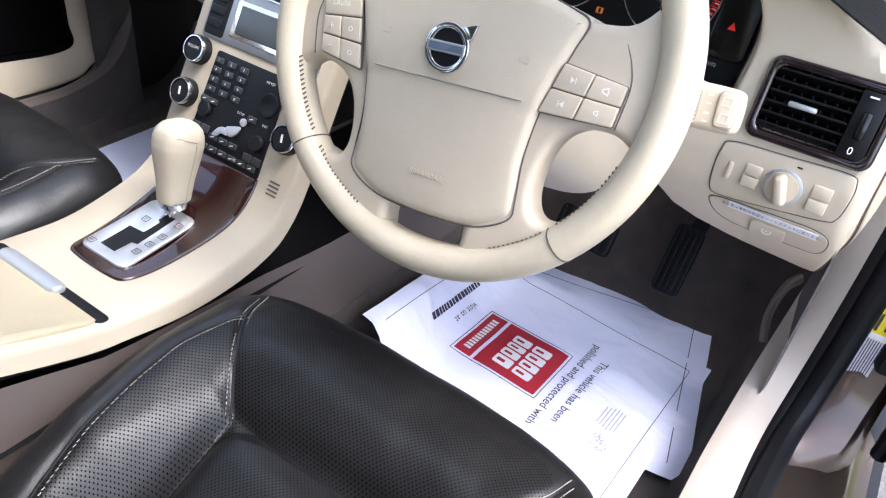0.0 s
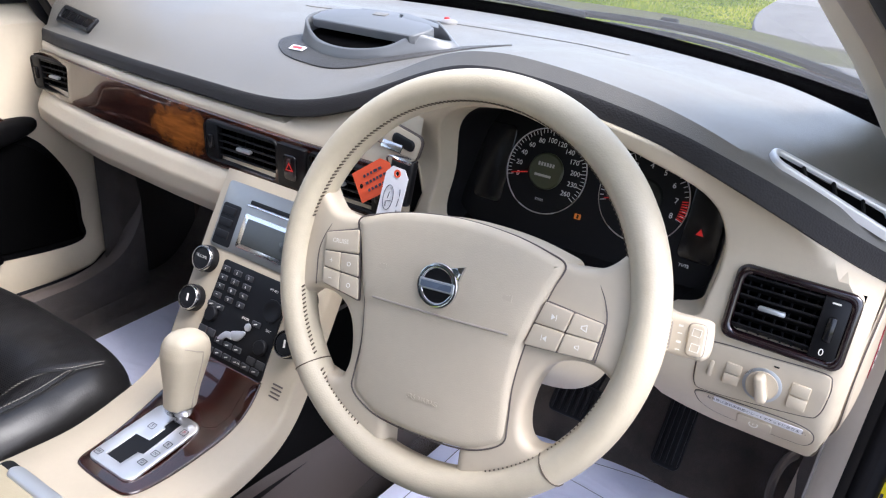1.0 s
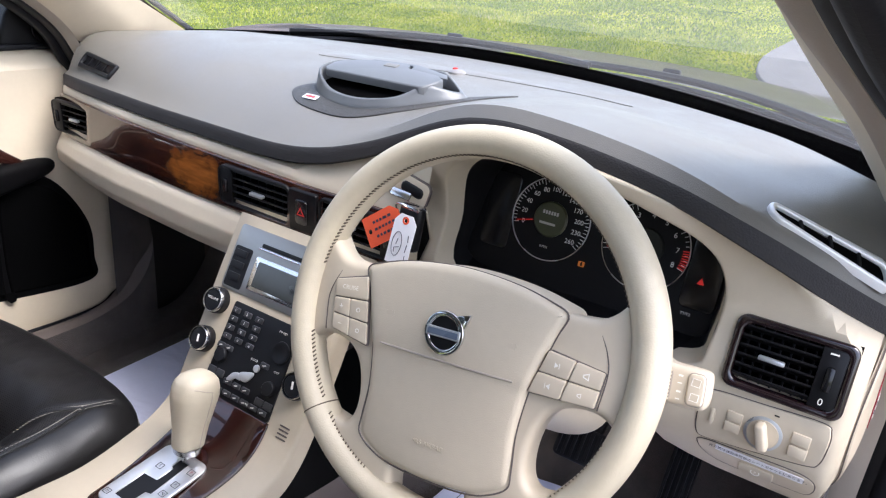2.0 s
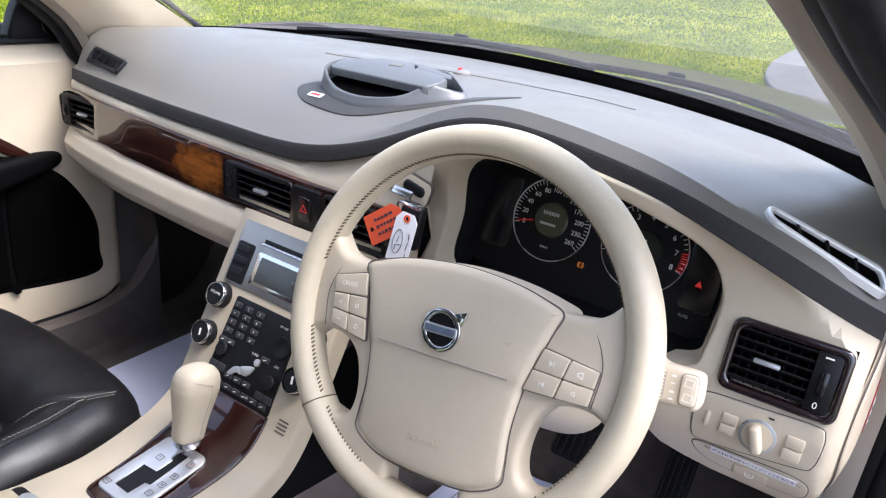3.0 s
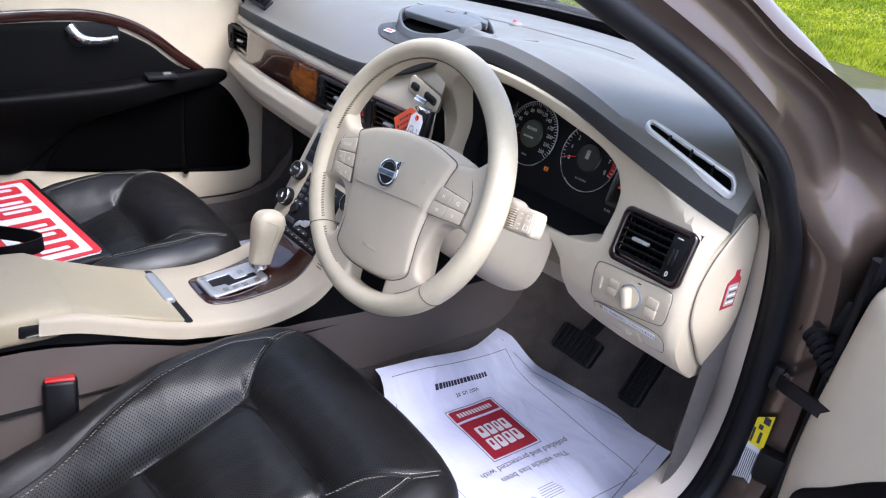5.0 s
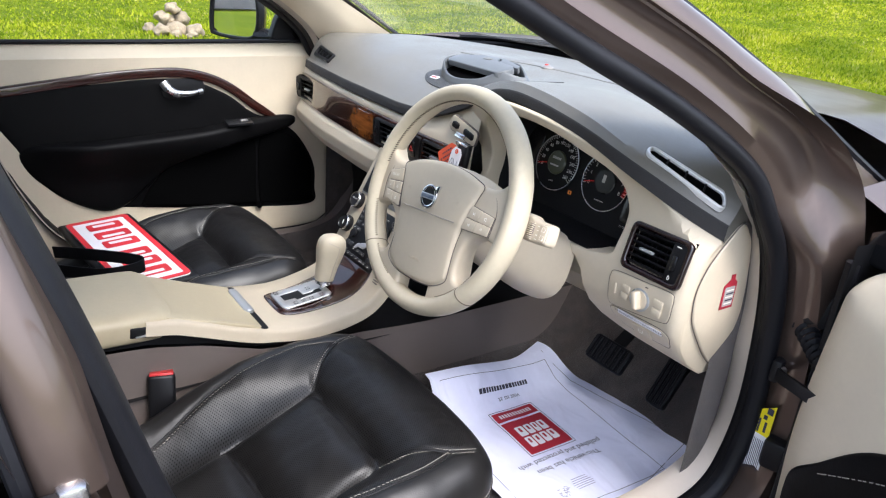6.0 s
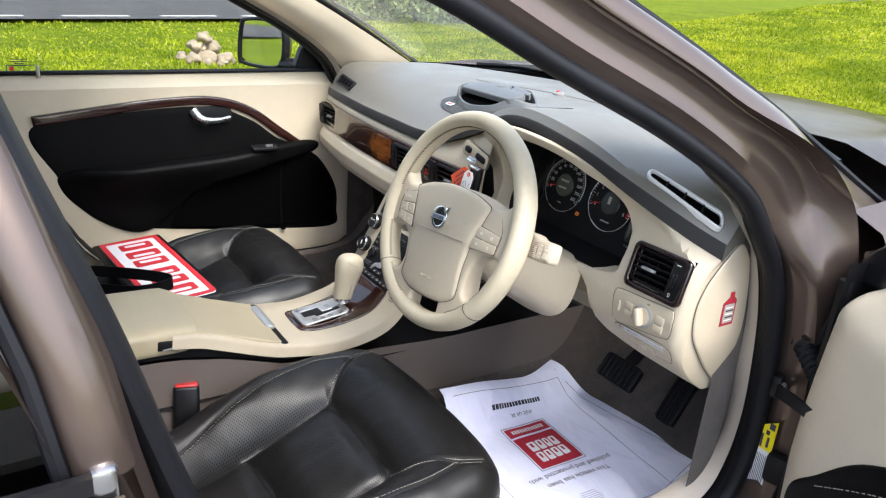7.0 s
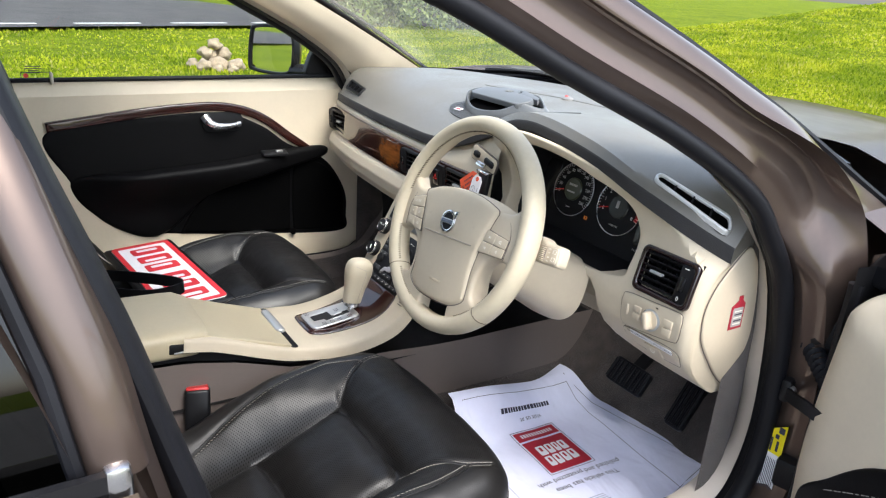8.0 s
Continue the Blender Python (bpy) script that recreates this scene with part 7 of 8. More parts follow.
def make_left_door():
    d = thing("passenger_door", (-0.76, -0.4, 0.35), "cream passenger door with black leather insert and walnut strip", "door")
    def lining(a, b, h):
        belly = 0.012 * math.sin(math.pi * smooth(0.40, 0.93, b)) + 0.03 * smooth(0.92, 0.965, b) * -1 + 0.018 * smooth(0.55, 0.42, b)
        return V((-0.745 + belly + h, a, b))
    out = [(-0.98, 0.40), (-0.5, 0.385), (0.0, 0.395), (0.10, 0.42), (0.145, 0.47), (0.155, 0.60), (0.15, 0.80), (0.12, 0.93), (0.07, 0.952), (0.0, 0.958), (-0.2, 0.959), (-0.5, 0.961), (-0.8, 0.963), (-0.94, 0.963), (-0.985, 0.94), (-0.99, 0.7), (-0.985, 0.44)]
    pts = [(p.x, p.y) for p in curve([(a, b, 0) for a, b in out], 140, True)]
    part("door_lining", panel(pts, lining, step=0.03, depth=0.03, r=0.012, nr=4), CREAM, d, "cream door lining")
    ins = part("leather_insert", panel(hide_outline(), lambda a, b, h: lining(a, b, h + 0.002), step=0.02, depth=0.006, r=0.004), DOOR_HIDE, d, "black leather insert")
    # walnut strip along the insert's upper edge
    mid = curve([(-0.772, 0.848, 0), (-0.54, 0.876, 0), (-0.40, 0.886, 0), (-0.32, 0.884, 0), (-0.25, 0.868, 0), (-0.19, 0.838, 0), (-0.12, 0.785, 0), (-0.06, 0.748, 0), (-0.035, 0.737, 0)], 60)
    up, dn = [], []
    for i, p in enumerate(mid):
        t = (mid[min(59, i + 1)] - mid[max(0, i - 1)]).normalized()
        w = 0.0125 * min(1, (60 - i) / 14)
        up.append((p.x - t.y * w, p.y + t.x * w))
        dn.append((p.x + t.y * w, p.y - t.x * w))
    part("walnut_strip", panel(dn + up[::-1], lambda a, b, h: lining(a, b, h + 0.010), step=0.02, depth=0.014, r=0.005, nr=4), WOOD_DARK, d, "glossy dark walnut strip")
    # armrest: a leaf that stands out from the panel
    arm = [(-0.735, 0.700), (-0.70, 0.716), (-0.55, 0.722), (-0.32, 0.735), (-0.16, 0.752), (-0.03, 0.756), (0.0, 0.742), (-0.03, 0.718), (-0.17, 0.695), (-0.30, 0.664), (-0.38, 0.63), (-0.44, 0.575), (-0.50, 0.53), (-0.56, 0.525), (-0.64, 0.565), (-0.70, 0.62), (-0.73, 0.665)]
    pa = [(p.x, p.y) for p in curve([(a, b, 0) for a, b in arm], 130, True)]
    def arm_put(a, b, h):
        out_x = 0.055 * smooth(0.60, 0.72, b) + 0.012
        return lining(a, b, 0) + V((out_x * smooth(-0.76, -0.55, a) * (0.25 + 0.75 * smooth(0.0, -0.28, a)) + h, 0, 0.0))
    part("armrest", panel(pa, arm_put, step=0.02, depth=0.05, r=0.014, nr=5), DOOR_HIDE, d, "black leather armrest")
    # pocket with a speaker bay ahead of it: raised near-black plates painted as their shade
    pk = [(-0.452, 0.536), (-0.415, 0.595), (-0.36, 0.643), (-0.25, 0.670), (-0.135, 0.697), (-0.128, 0.69), (-0.126, 0.50), (-0.13, 0.494), (-0.30, 0.508), (-0.44, 0.527)]
    part("pocket_shade", panel([(p.x, p.y) for p in curve([(a, b, 0) for a, b in pk], 60, True)], lambda a, b, h: lining(a, b, h + 0.012), step=0.03, depth=0.012, r=0.006), RECESS_SHADE, d)
    part("bay_shade", panel([(p.x, p.y) for p in curve([(a, b, 0) for a, b in [(-0.112, 0.695), (-0.04, 0.705), (0.022, 0.655), (0.052, 0.59), (0.058, 0.50), (0.05, 0.480), (-0.108, 0.492), (-0.114, 0.50)]], 60, True)], lambda a, b, h: lining(a, b, h + 0.007), step=0.03, depth=0.007, r=0.004), RECESS_SHADE, d)
    # handle: a bowl and a curved lever
    hb = panel(rrect(0.115, 0.055, 0.022, 5, -0.322, 0.842), lambda a, b, h: lining(a, b, h + 0.003), step=0.02, depth=0.003, r=0.002)
    hd = part("handle_bowl", hb, BLACK, d)
    path = curve([lining(-0.376, 0.862, 0.010), lining(-0.366, 0.846, 0.020), lining(-0.345, 0.834, 0.024), lining(-0.31, 0.832, 0.022), lining(-0.274, 0.836, 0.012)], 24)
    part("handle_lever", sweep(path, disc(0.0115, 12, 0.007), up=(1, 0, 0), size=lambda s: 1.05 - 0.4 * s), METAL, hd, "satin silver door handle")
    part("switch_plate", box(axes(lining(-0.19, 0.754, 0.050), (0, 1, 0.04), (0.2, 0, 1)), 0.075, 0.035, 0.008, 0.003), BLACK, d)
    part("window_switch", box(axes(lining(-0.175, 0.758, 0.050), (0, 1, 0.04), (0.2, 0, 1)), 0.022, 0.012, 0.008, 0.003), METAL, d)
    pin = lathe([(0.0045, -0.01), (0.0042, 0.016), (0.003, 0.020), (0, 0.021)], pose(-0.765, -0.742, 0.962), 14)
    part("lock_pin", pin, TRIM_GREY, d, "grey lock pin")
    # window
    def pane(u, v):
        y0, y1 = -0.98, line(v, [(0, 0.16), (0.3, -0.04), (0.6, -0.26), (1, -0.52)])
        return V((-0.79 + 0.13 * v ** 1.3, y0 + (y1 - y0) * u, 0.955 + 0.37 * v))
    g = part("window_pane", skin(pane, 12, 8), PANE, d, "clear side window")
    g.visible_shadow = False
    mk = bmesh.new()
    for k, (w, z) in enumerate(((0.05, 0.04), (0.055, 0.034), (0.03, 0.029), (0.045, 0.024))):
        box(axes(pane(0, z * 2.7) + V((0.003, 0.20, 0)), (0, 1, 0), (1, 0, 0.3)), w * 0.7, 0.0022, 0.0005, bm=mk)
    part("pane_print", mk, INK, d, smooth=0)
    fr = axes(pane(0.0, 0.045) + V((0.003, 0.205, 0)), (0, 1, 0), (1, 0, 0.3))
    part("pane_label", panel(rrect(0.068, 0.018, 0.003), flat(fr), [rrect(0.064, 0.014, 0.003)], 0.05, 0.0005, 0), INK, d)
    part("pane_stamp", panel(disc(0.006, 10), flat(fr @ pose(-0.022, 0.0, 0.0005)), step=0.05, depth=0.0005, r=0), RED, d)
    part("window_seal", tube([V((-0.772, -0.98 + 1.14 * k / 20, 0.962)) for k in range(21)], 0.006, 8), RUBBER, d)
    edge = [pane(1, k / 12) for k in range(13)]
    part("window_frame", sweep(edge, [(-0.012, -0.02), (0.012, -0.02), (0.012, 0.02), (-0.012, 0.02)], up=(1, 0, 0)), RUBBER, d)
    # black triangle ahead of the window, mirror outside
    tri = [(0.155, 0.952), (-0.045, 0.954), (-0.055, 0.972), (-0.04, 1.02), (-0.015, 1.065), (0.005, 1.068), (0.06, 1.045), (0.15, 0.985)]
    part("mirror_triangle", panel(tri, lambda a, b, h: V((-0.775 + 0.08 * (b - 0.955) + h, a, b)), step=0.03, depth=0.03, r=0.008), BLACK, d, "black mirror triangle")
    part("tweeter_grille", panel(disc(0.03, 24), flat(axes((-0.768, 0.035, 0.995), (0, 1, 0), (1, 0, 0.0))), step=0.01, depth=0.004, r=0.002), GLOSS_BLACK, d)
    part("door_skin", skin(lambda u, v: V((-0.80 - 0.09 * math.sin(math.pi * (0.25 + 0.5 * v)) ** 1.0, -1.0 + 1.22 * u, 0.33 + 0.62 * (1 - v))), 10, 10), PAINT, d)
    make_mirror()


def make_mirror():
    mr = thing("wing_mirror", (-0.96, -0.03, 0.94), "bronze-grey wing mirror with a black rim", "mirror")
    n = V((0.50, -0.86, 0.04)).normalized()
    m = axes((-0.985, -0.085, 1.014), n.cross(V((0, 0, 1))) * -1, n)
    shape = [(-0.095, -0.055), (-0.088, 0.05), (-0.06, 0.074), (0.04, 0.078), (0.085, 0.055), (0.092, -0.02), (0.075, -0.066), (0.02, -0.078), (-0.07, -0.074)]
    pts = [(p.x, p.y) for p in curve([(a, b, 0) for a, b in shape], 60, True)]
    inner = shifted(pts, 0.011 if area(pts) > 0 else -0.011)
    part("mirror_rim", panel(pts, flat(m @ pose(0, 0, 0.004)), [inner], 0.02, 0.03, 0.005, 3), BLACK, mr)
    part("mirror_pane", panel(inner, flat(m @ pose(0, 0, -0.004)), step=0.05, depth=0.002, r=0), MIRROR, mr, "mirror glass")
    def shell(u, v):
        a = pts[int(u * 60) % 60]
        k = math.cos(v * math.pi / 2)
        return m @ V((a[0] * k, a[1] * k, -0.01 - 0.085 * math.sin(v * math.pi / 2)))
    bm = skin(shell, 60, 8, True)
    part("mirror_shell", bm, PAINT, mr)
    part("mirror_arm", sweep([V((-0.80, 0.03, 0.965)), V((-0.86, 0.01, 0.96)), V((-0.93, -0.03, 0.955))], disc(0.03, 12, 0.022), up=(0, 0, 1)), BLACK, mr)


PHI = radians(66)
HINGE = V((0.862, 0.165, 0))
DD, DN = V((math.sin(PHI), -math.cos(PHI), 0)), V((-math.cos(PHI), -math.sin(PHI), 0))


def on_door(s, z, h):
    """s from the hinge along the open door, h towards its inside."""
    return HINGE + DD * s + DN * h + V((0, 0, z))


def make_right_door():
    d = thing("driver_door", (0.88, 0.15, 0.35), "open driver's door with cream lining and black leather insert", "door")
    def lining(a, b, h):
        return on_door(a, b, 0.075 + 0.012 * math.sin(math.pi * smooth(0.40, 0.93, b)) - 0.05 * smooth(0.86, 0.93, b) - 0.015 * smooth(0.06, 0.02, a) + h)
    out = [(0.030, 0.86), (0.055, 0.905), (0.12, 0.925), (0.5, 0.93), (1.05, 0.93), (1.08, 0.7), (1.02, 0.40), (0.5, 0.37), (0.10, 0.38), (0.028, 0.43), (0.018, 0.56), (0.022, 0.72)]
    pts = [(p.x, p.y) for p in curve([(a, b, 0) for a, b in out], 120, True)]
    part("door_lining", panel(pts, lining, step=0.03, depth=0.05, r=0.014, nr=5), CREAM, d, "cream door lining")
    ins = [(0.055, 0.565), (0.105, 0.632), (0.19, 0.715), (0.34, 0.775), (0.60, 0.80), (0.90, 0.78), (0.95, 0.6), (0.6, 0.46), (0.25, 0.43), (0.08, 0.46)]
    part("leather_insert", panel([(p.x, p.y) for p in curve([(a, b, 0) for a, b in ins], 80, True)], lambda a, b, h: lining(a, b, h + 0.004), step=0.03, depth=0.01, r=0.006), DOOR_HIDE, d, "black leather insert")
    part("insert_stitching", stitches([lining(0.12 + 0.3 * k / 60, 0.625 + 0.13 * math.sin(k / 60 * 1.57), 0.0105) for k in range(61)], 0.006, 0.003, 0.0007, tuple(DN)), THREAD, d, smooth=0)
    # shell of the door
    def shell(u, v):
        z = 0.36 + 0.58 * u
        q = [(0.0, 0.02), (-0.012, -0.02), (-0.02, -0.045 - 0.02 * math.sin(math.pi * u)), (0.3, -0.06 - 0.03 * math.sin(math.pi * u)), (1.1, -0.06 - 0.03 * math.sin(math.pi * u)), (1.12, 0.0), (1.1, 0.05)]
        s, h = q[round(v * 6)]
        return on_door(s, z, h)
    part("door_skin", skin(shell, 12, 6), PAINT, d)
    part("door_edge", skin(lambda u, v: on_door(0.004 + 0.02 * v, 0.37 + 0.56 * u, -0.04 + 0.10 * v), 12, 3), BLACK, d)
    part("door_end_seal", tube([on_door(0.012, 0.40 + 0.50 * k / 20, 0.045) for k in range(21)], 0.011, 10, up=(1, 0, 0)), RUBBER, d)
    # window frame and black sail at the hinge end
    path = curve([on_door(0.02, 0.93, 0.0), on_door(0.10, 0.985, -0.01), on_door(0.30, 1.11, -0.04), on_door(0.55, 1.25, -0.08), on_door(0.85, 1.33, -0.11), on_door(1.05, 1.32, -0.11), on_door(1.09, 0.94, 0.0)], 60)
    part("window_frame", sweep(path, [(-0.015, -0.02), (0.015, -0.02), (0.015, 0.02), (-0.015, 0.02)], up=tuple(DN)), RUBBER, d, "black window frame")
    sail = [(0.0, 0.90), (0.02, 0.955), (0.10, 0.995), (0.17, 1.04), (0.19, 1.02), (0.19, 0.93), (0.10, 0.905)]
    part("mirror_triangle", panel([(p.x, p.y) for p in curve([(a, b, 0) for a, b in sail], 50, True)], lambda a, b, h: on_door(a, b, 0.028 - 0.1 * (b - 0.9) + h), step=0.02, depth=0.04, r=0.010, nr=4), GLOSS_BLACK, d, "black mirror triangle")
    pane = skin(lambda u, v: on_door(0.19 + 0.9 * u, 0.93 + line(u, [(0, 0.1), (0.4, 0.3), (0.75, 0.38), (1, 0.38)]) * v, -0.02 - 0.09 * v), 10, 4)
    part("window_pane", pane, PANE, d).visible_shadow = False
    # hinges, check strap and cable sleeve at the post
    for z in (0.53, 0.80):
        h = box(axes((0.838, 0.160, z), (1, 0.3, 0), (0, 0, 1)), 0.085, 0.035, 0.055, 0.008), 
        part("hinge", h[0], BLACK, d)
    strap = sweep(curve([(0.772, 0.150, 0.676), (0.80, 0.125, 0.679), (0.84, 0.095, 0.692), (0.90, 0.06, 0.705)], 16), [(-0.003, -0.010), (0.003, -0.010), (0.003, 0.010), (-0.003, 0.010)], up=(0, 0, 1))
    part("check_strap", strap, BLACK, d, "black door check strap")
    part("strap_bracket", box(axes((0.784, 0.146, 0.678), (0.3, -1, 0), (1, 0.2, 0)), 0.034, 0.040, 0.016, 0.005), BLACK, d)
    for k in (-1, 1):
        part("strap_bolt", lathe([(0.008, 0), (0.008, 0.004), (0.005, 0.008), (0, 0.008)], axes((0.792, 0.150 - 0.012 * k, 0.678 + 0.004 * k), (0, 1, 0), (1, -0.1, 0)), 12), METAL, d)
    bel = bmesh.new()
    for k in range(9):
        lathe([(0.012, -0.004), (0.018, 0.0), (0.012, 0.004)], axes(V((0.80, 0.15, 0.765)).lerp(V((0.872, 0.10, 0.74)), k / 8), (0, 0, 1), (0.8, -0.55, -0.25)), 14, bel)
    part("cable_sleeve", bel, RUBBER, d, "ribbed black cable sleeve")


make_left_door()
make_right_door()


# ---- rear door and pillar on the driver's side ----
def make_rear_door():
    d = thing("rear_door", (0.82, -1.3, 0.35), "closed bronze-grey rear door with dark glass", "door")
    lean = lambda z: 0.845 - 0.02 * smooth(0.9, 0.5, z) - 0.62 * max(0, z - 0.93) * (0.35 + max(0, z - 0.93))
    front = lambda z: line(z, [(0.3, -0.76), (0.6, -0.795), (0.82, -0.838), (0.92, -0.858), (1.0, -0.870), (1.15, -0.908), (1.35, -0.955)])
    # the pillar face and the door's front edge, as one bright strip each
    part("pillar_cover", skin(lambda u, v: V((lean(0.35 + 1.0 * u) - 0.030 * (1 - v), front(0.35 + 1.0 * u) + 0.012 - 0.010 * v, 0.35 + 1.0 * u)), 30, 4), PAINT, d)
    def frame_skin(u, v):
        z = 0.92 + 0.42 * u
        q = [(0.006, -0.020), (0.0065, -0.010), (0.004, -0.002), (-0.002, 0.003), (-0.010, 0.0055), (-0.020, 0.006), (-0.029, 0.004), (-0.0345, 0.0), (-0.037, -0.006), (-0.040, -0.014)]
        a, h = q[round(v * 9)]
        return V((lean(z) + h, front(z) + a, z))
    part("window_frame", skin(frame_skin, 20, 9), PAINT, d)
    part("window_seal", tube([V((lean(0.915 + 0.42 * k / 20) - 0.008, front(0.915 + 0.42 * k / 20) - 0.044, 0.915 + 0.42 * k / 20)) for k in range(21)], 0.007, 8, up=(1, 0, 0)), RUBBER, d)
    g = part("window_pane", skin(lambda u, v: V((lean(0.90 + 0.43 * v) - 0.014, front(0.90 + 0.43 * v) - 0.045 - 0.8 * u, 0.90 + 0.43 * v)), 6, 8), PRIVACY, d, "dark tinted rear window")
    part("belt_moulding", sweep([V((0.852, -0.885 - 0.9 * k / 10, 0.922)) for k in range(11)], [(-0.006, -0.009), (0.006, -0.008), (0.008, 0.004), (0.0, 0.009), (-0.006, 0.008)], up=(0, 0, 1)), GLOSS_BLACK, d, "gloss black belt moulding")
    part("moulding_end", box(pose(0.850, -0.877, 0.914), 0.018, 0.020, 0.040, 0.006), METAL, d)
    part("door_skin", skin(lambda u, v: V((0.852 + 0.055 * math.sin(math.pi * min(1, 0.02 + 0.9 * v)) ** 0.6, front(0.9 - 0.55 * v) - 0.012 - 0.95 * u, 0.912 - 0.57 * v)), 8, 12), PAINT, d)


make_rear_door()

# ---- loose things ----
FLOOR_Z = 0.3125


def paper_sheet(name, cx, cy, w, l, turn, lift, seed, label, ox=0.0, oy=0.0):
    """A printed floor paper: l along its own x, w across."""
    c, s = math.cos(radians(turn)), math.sin(radians(turn))
    sheet = thing(name, (cx, cy, FLOOR_Z), label, "paper", "floor papers")
    def put(a, b, h):
        x, y = cx + a * c - b * s, cy + a * s + b * c
        z = FLOOR_Z + lift + (0.098 - 0.052 * smooth(-0.10, 0.20, y)) * smooth(0.30, 0.165, x) ** 1.4 + 0.012 * smooth(0.16, 0.27, y) + 0.004 * noise.noise(V((x * 9, y * 9, seed))) + 0.0025 * noise.noise(V((x * 22, y * 16, seed + 4)))
        return V((x + 0.042 * smooth(0.30, 0.165, x) ** 1.4 * (1 - 0.75 * smooth(-0.10, 0.20, y)), y, z + h))
    half_l, half_w = l / 2, w / 2
    out = []
    for (x0, y0), (x1, y1) in zip([(-half_l, -half_w), (half_l - 0.02, -half_w), (half_l, -half_w + 0.03), (half_l, half_w), (-half_l, half_w)], [(half_l - 0.02, -half_w), (half_l, -half_w + 0.03), (half_l, half_w), (-half_l, half_w), (-half_l, -half_w)]):
        n = max(2, int(math.hypot(x1 - x0, y1 - y0) / 0.02))
        out += [(ox + x0 + (x1 - x0) * k / n, oy + y0 + (y1 - y0) * k / n) for k in range(n)]
    part("sheet", panel(out, lambda a, b, h: put(a, b, h * 0.2), step=0.014, depth=0.002, r=0), PAPER, sheet, smooth=60)
    return sheet, put


def drape(bm, put, lift, cx=0.0):
    for v in bm.verts:
        v.co = put(v.co.x, v.co.y, 0) + V((0, 0, lift + v.co.z))
    return bm


def fine(bm, cuts=0.02):
    """Long edges are cut, so that what is printed can follow the paper."""
    for _ in range(3):
        long = [e for e in bm.edges if e.calc_length() > cuts]
        if long:
            bmesh.ops.subdivide_edges(bm, edges=long, cuts=1, use_grid_fill=False)
    bmesh.ops.triangulate(bm, faces=bm.faces[:])
    return bm


def make_papers():
    under, put2 = paper_sheet("floor_paper", 0.405, 0.118, 0.36, 0.46, 12, 0.001, 7, "white printed floor paper lying under another")
    bm = bmesh.new()
    for a0, b0, a1, b1 in ((-0.2, 0.155, 0.20, 0.155), (0.20, -0.155, 0.20, 0.155)):
        box(pose((a0 + a1) / 2, (b0 + b1) / 2, 0), abs(a1 - a0) + 0.0012, abs(b1 - b0) + 0.0012, 0.0001, bm=bm)
    part("border_line", drape(fine(bm), put2, 0.0012), INK, under, smooth=0)
    sheet, put = paper_sheet("floor_paper", 0.405, 0.052, 0.372, 0.452, -3, 0.004, 1, "white printed floor paper with a red sign", -0.014, -0.004)
    top = Matrix(((0, 1, 0, 0), (-1, 0, 0, 0), (0, 0, 1, 0), (0, 0, 0, 1)))
    # border
    bm = bmesh.new()
    for a0, b0, a1, b1 in ((-0.212, -0.166, 0.186, -0.166), (-0.212, 0.158, 0.186, 0.158), (-0.212, -0.166, -0.212, 0.158), (0.186, -0.166, 0.186, 0.158)):
        box(pose((a0 + a1) / 2, (b0 + b1) / 2, 0), abs(a1 - a0) + 0.001, abs(b1 - b0) + 0.001, 0.0001, bm=bm)
    part("border_line", drape(fine(bm), put, 0.0008), INK, sheet, smooth=0)
    # red sign: frame, field and plain white bars for its lettering
    cx, cy = -0.046, -0.003
    fr = panel([(cx + a, cy + b) for a, b in rrect(0.156, 0.120, 0.0005, 1)], lambda a, b, h: V((a, b, h)), [[(cx + a, cy + b) for a, b in rrect(0.1535, 0.1175, 0.0005, 1)]], 0.02, 0.0002, 0)
    part("sign_frame", drape(fine(fr), put, 0.0008), INK, sheet, smooth=0)
    for x0, x1 in ((-0.073, -0.042), (-0.036, 0.073)):
        f = panel([(cx + a, cy + b) for a, b in rrect(x1 - x0, 0.110, 0.0005, 1, (x0 + x1) / 2, 0)], lambda a, b, h: V((a, b, h)), step=0.012, depth=0.0001, r=0)
        part("red_field", drape(fine(f), put, 0.0010), RED_PRINT, sheet, "red printed field", smooth=0)
    for x, widths in ((0.038, (0.017, 0.016, 0.016, 0.017)), (0.002, (0.017, 0.013, 0.016, 0.020))):
        y = 0.038
        for w in widths:
            bar = (panel([(cx + a, cy + b) for a, b in rrect(0.031, w, 0.003, 2, x, y - w / 2)], lambda a, b, h: V((a, b, h)), [[(cx + a, cy + b) for a, b in rrect(0.014, w * 0.32, 0.001, 1, x - 0.004, y - w / 2)]], 0.01, 0.0001, 0))
            part("sign_bar", drape(fine(bar), put, 0.0014), WHITE, sheet, smooth=0)
            y -= w + 0.0032
    for k in range(12):
        box(pose(cx - 0.0575, cy + 0.040 - 0.0072 * k, 0), 0.012, 0.0048, 0.0002, bm=(bar := bmesh.new()))
        part("sign_bar", drape(fine(bar), put, 0.0014), WHITE, sheet, smooth=0)
    for words, size, x, y in (("This vehicle has been", 0.0190, 0.076, 0.0), ("polished and protected with", 0.0190, 0.050, 0.0), ("visit us at", 0.016, -0.150, 0.012)):
        part("line_of_print", drape(fine(letters(words, size, pose(x, y, 0) @ top)), put, 0.0012), INK, sheet, "dark printed words", smooth=0)
    rng = random.Random(4)
    y = 0.080
    while y > -0.066:
        w = rng.uniform(0.005, 0.009)
        part("address_bar", drape(fine(box(pose(-0.176, y - w / 2, 0), 0.010, w, 0.0002)), put, 0.0012), INK, sheet, smooth=0)
        y -= w + 0.002
    crest = bmesh.new()
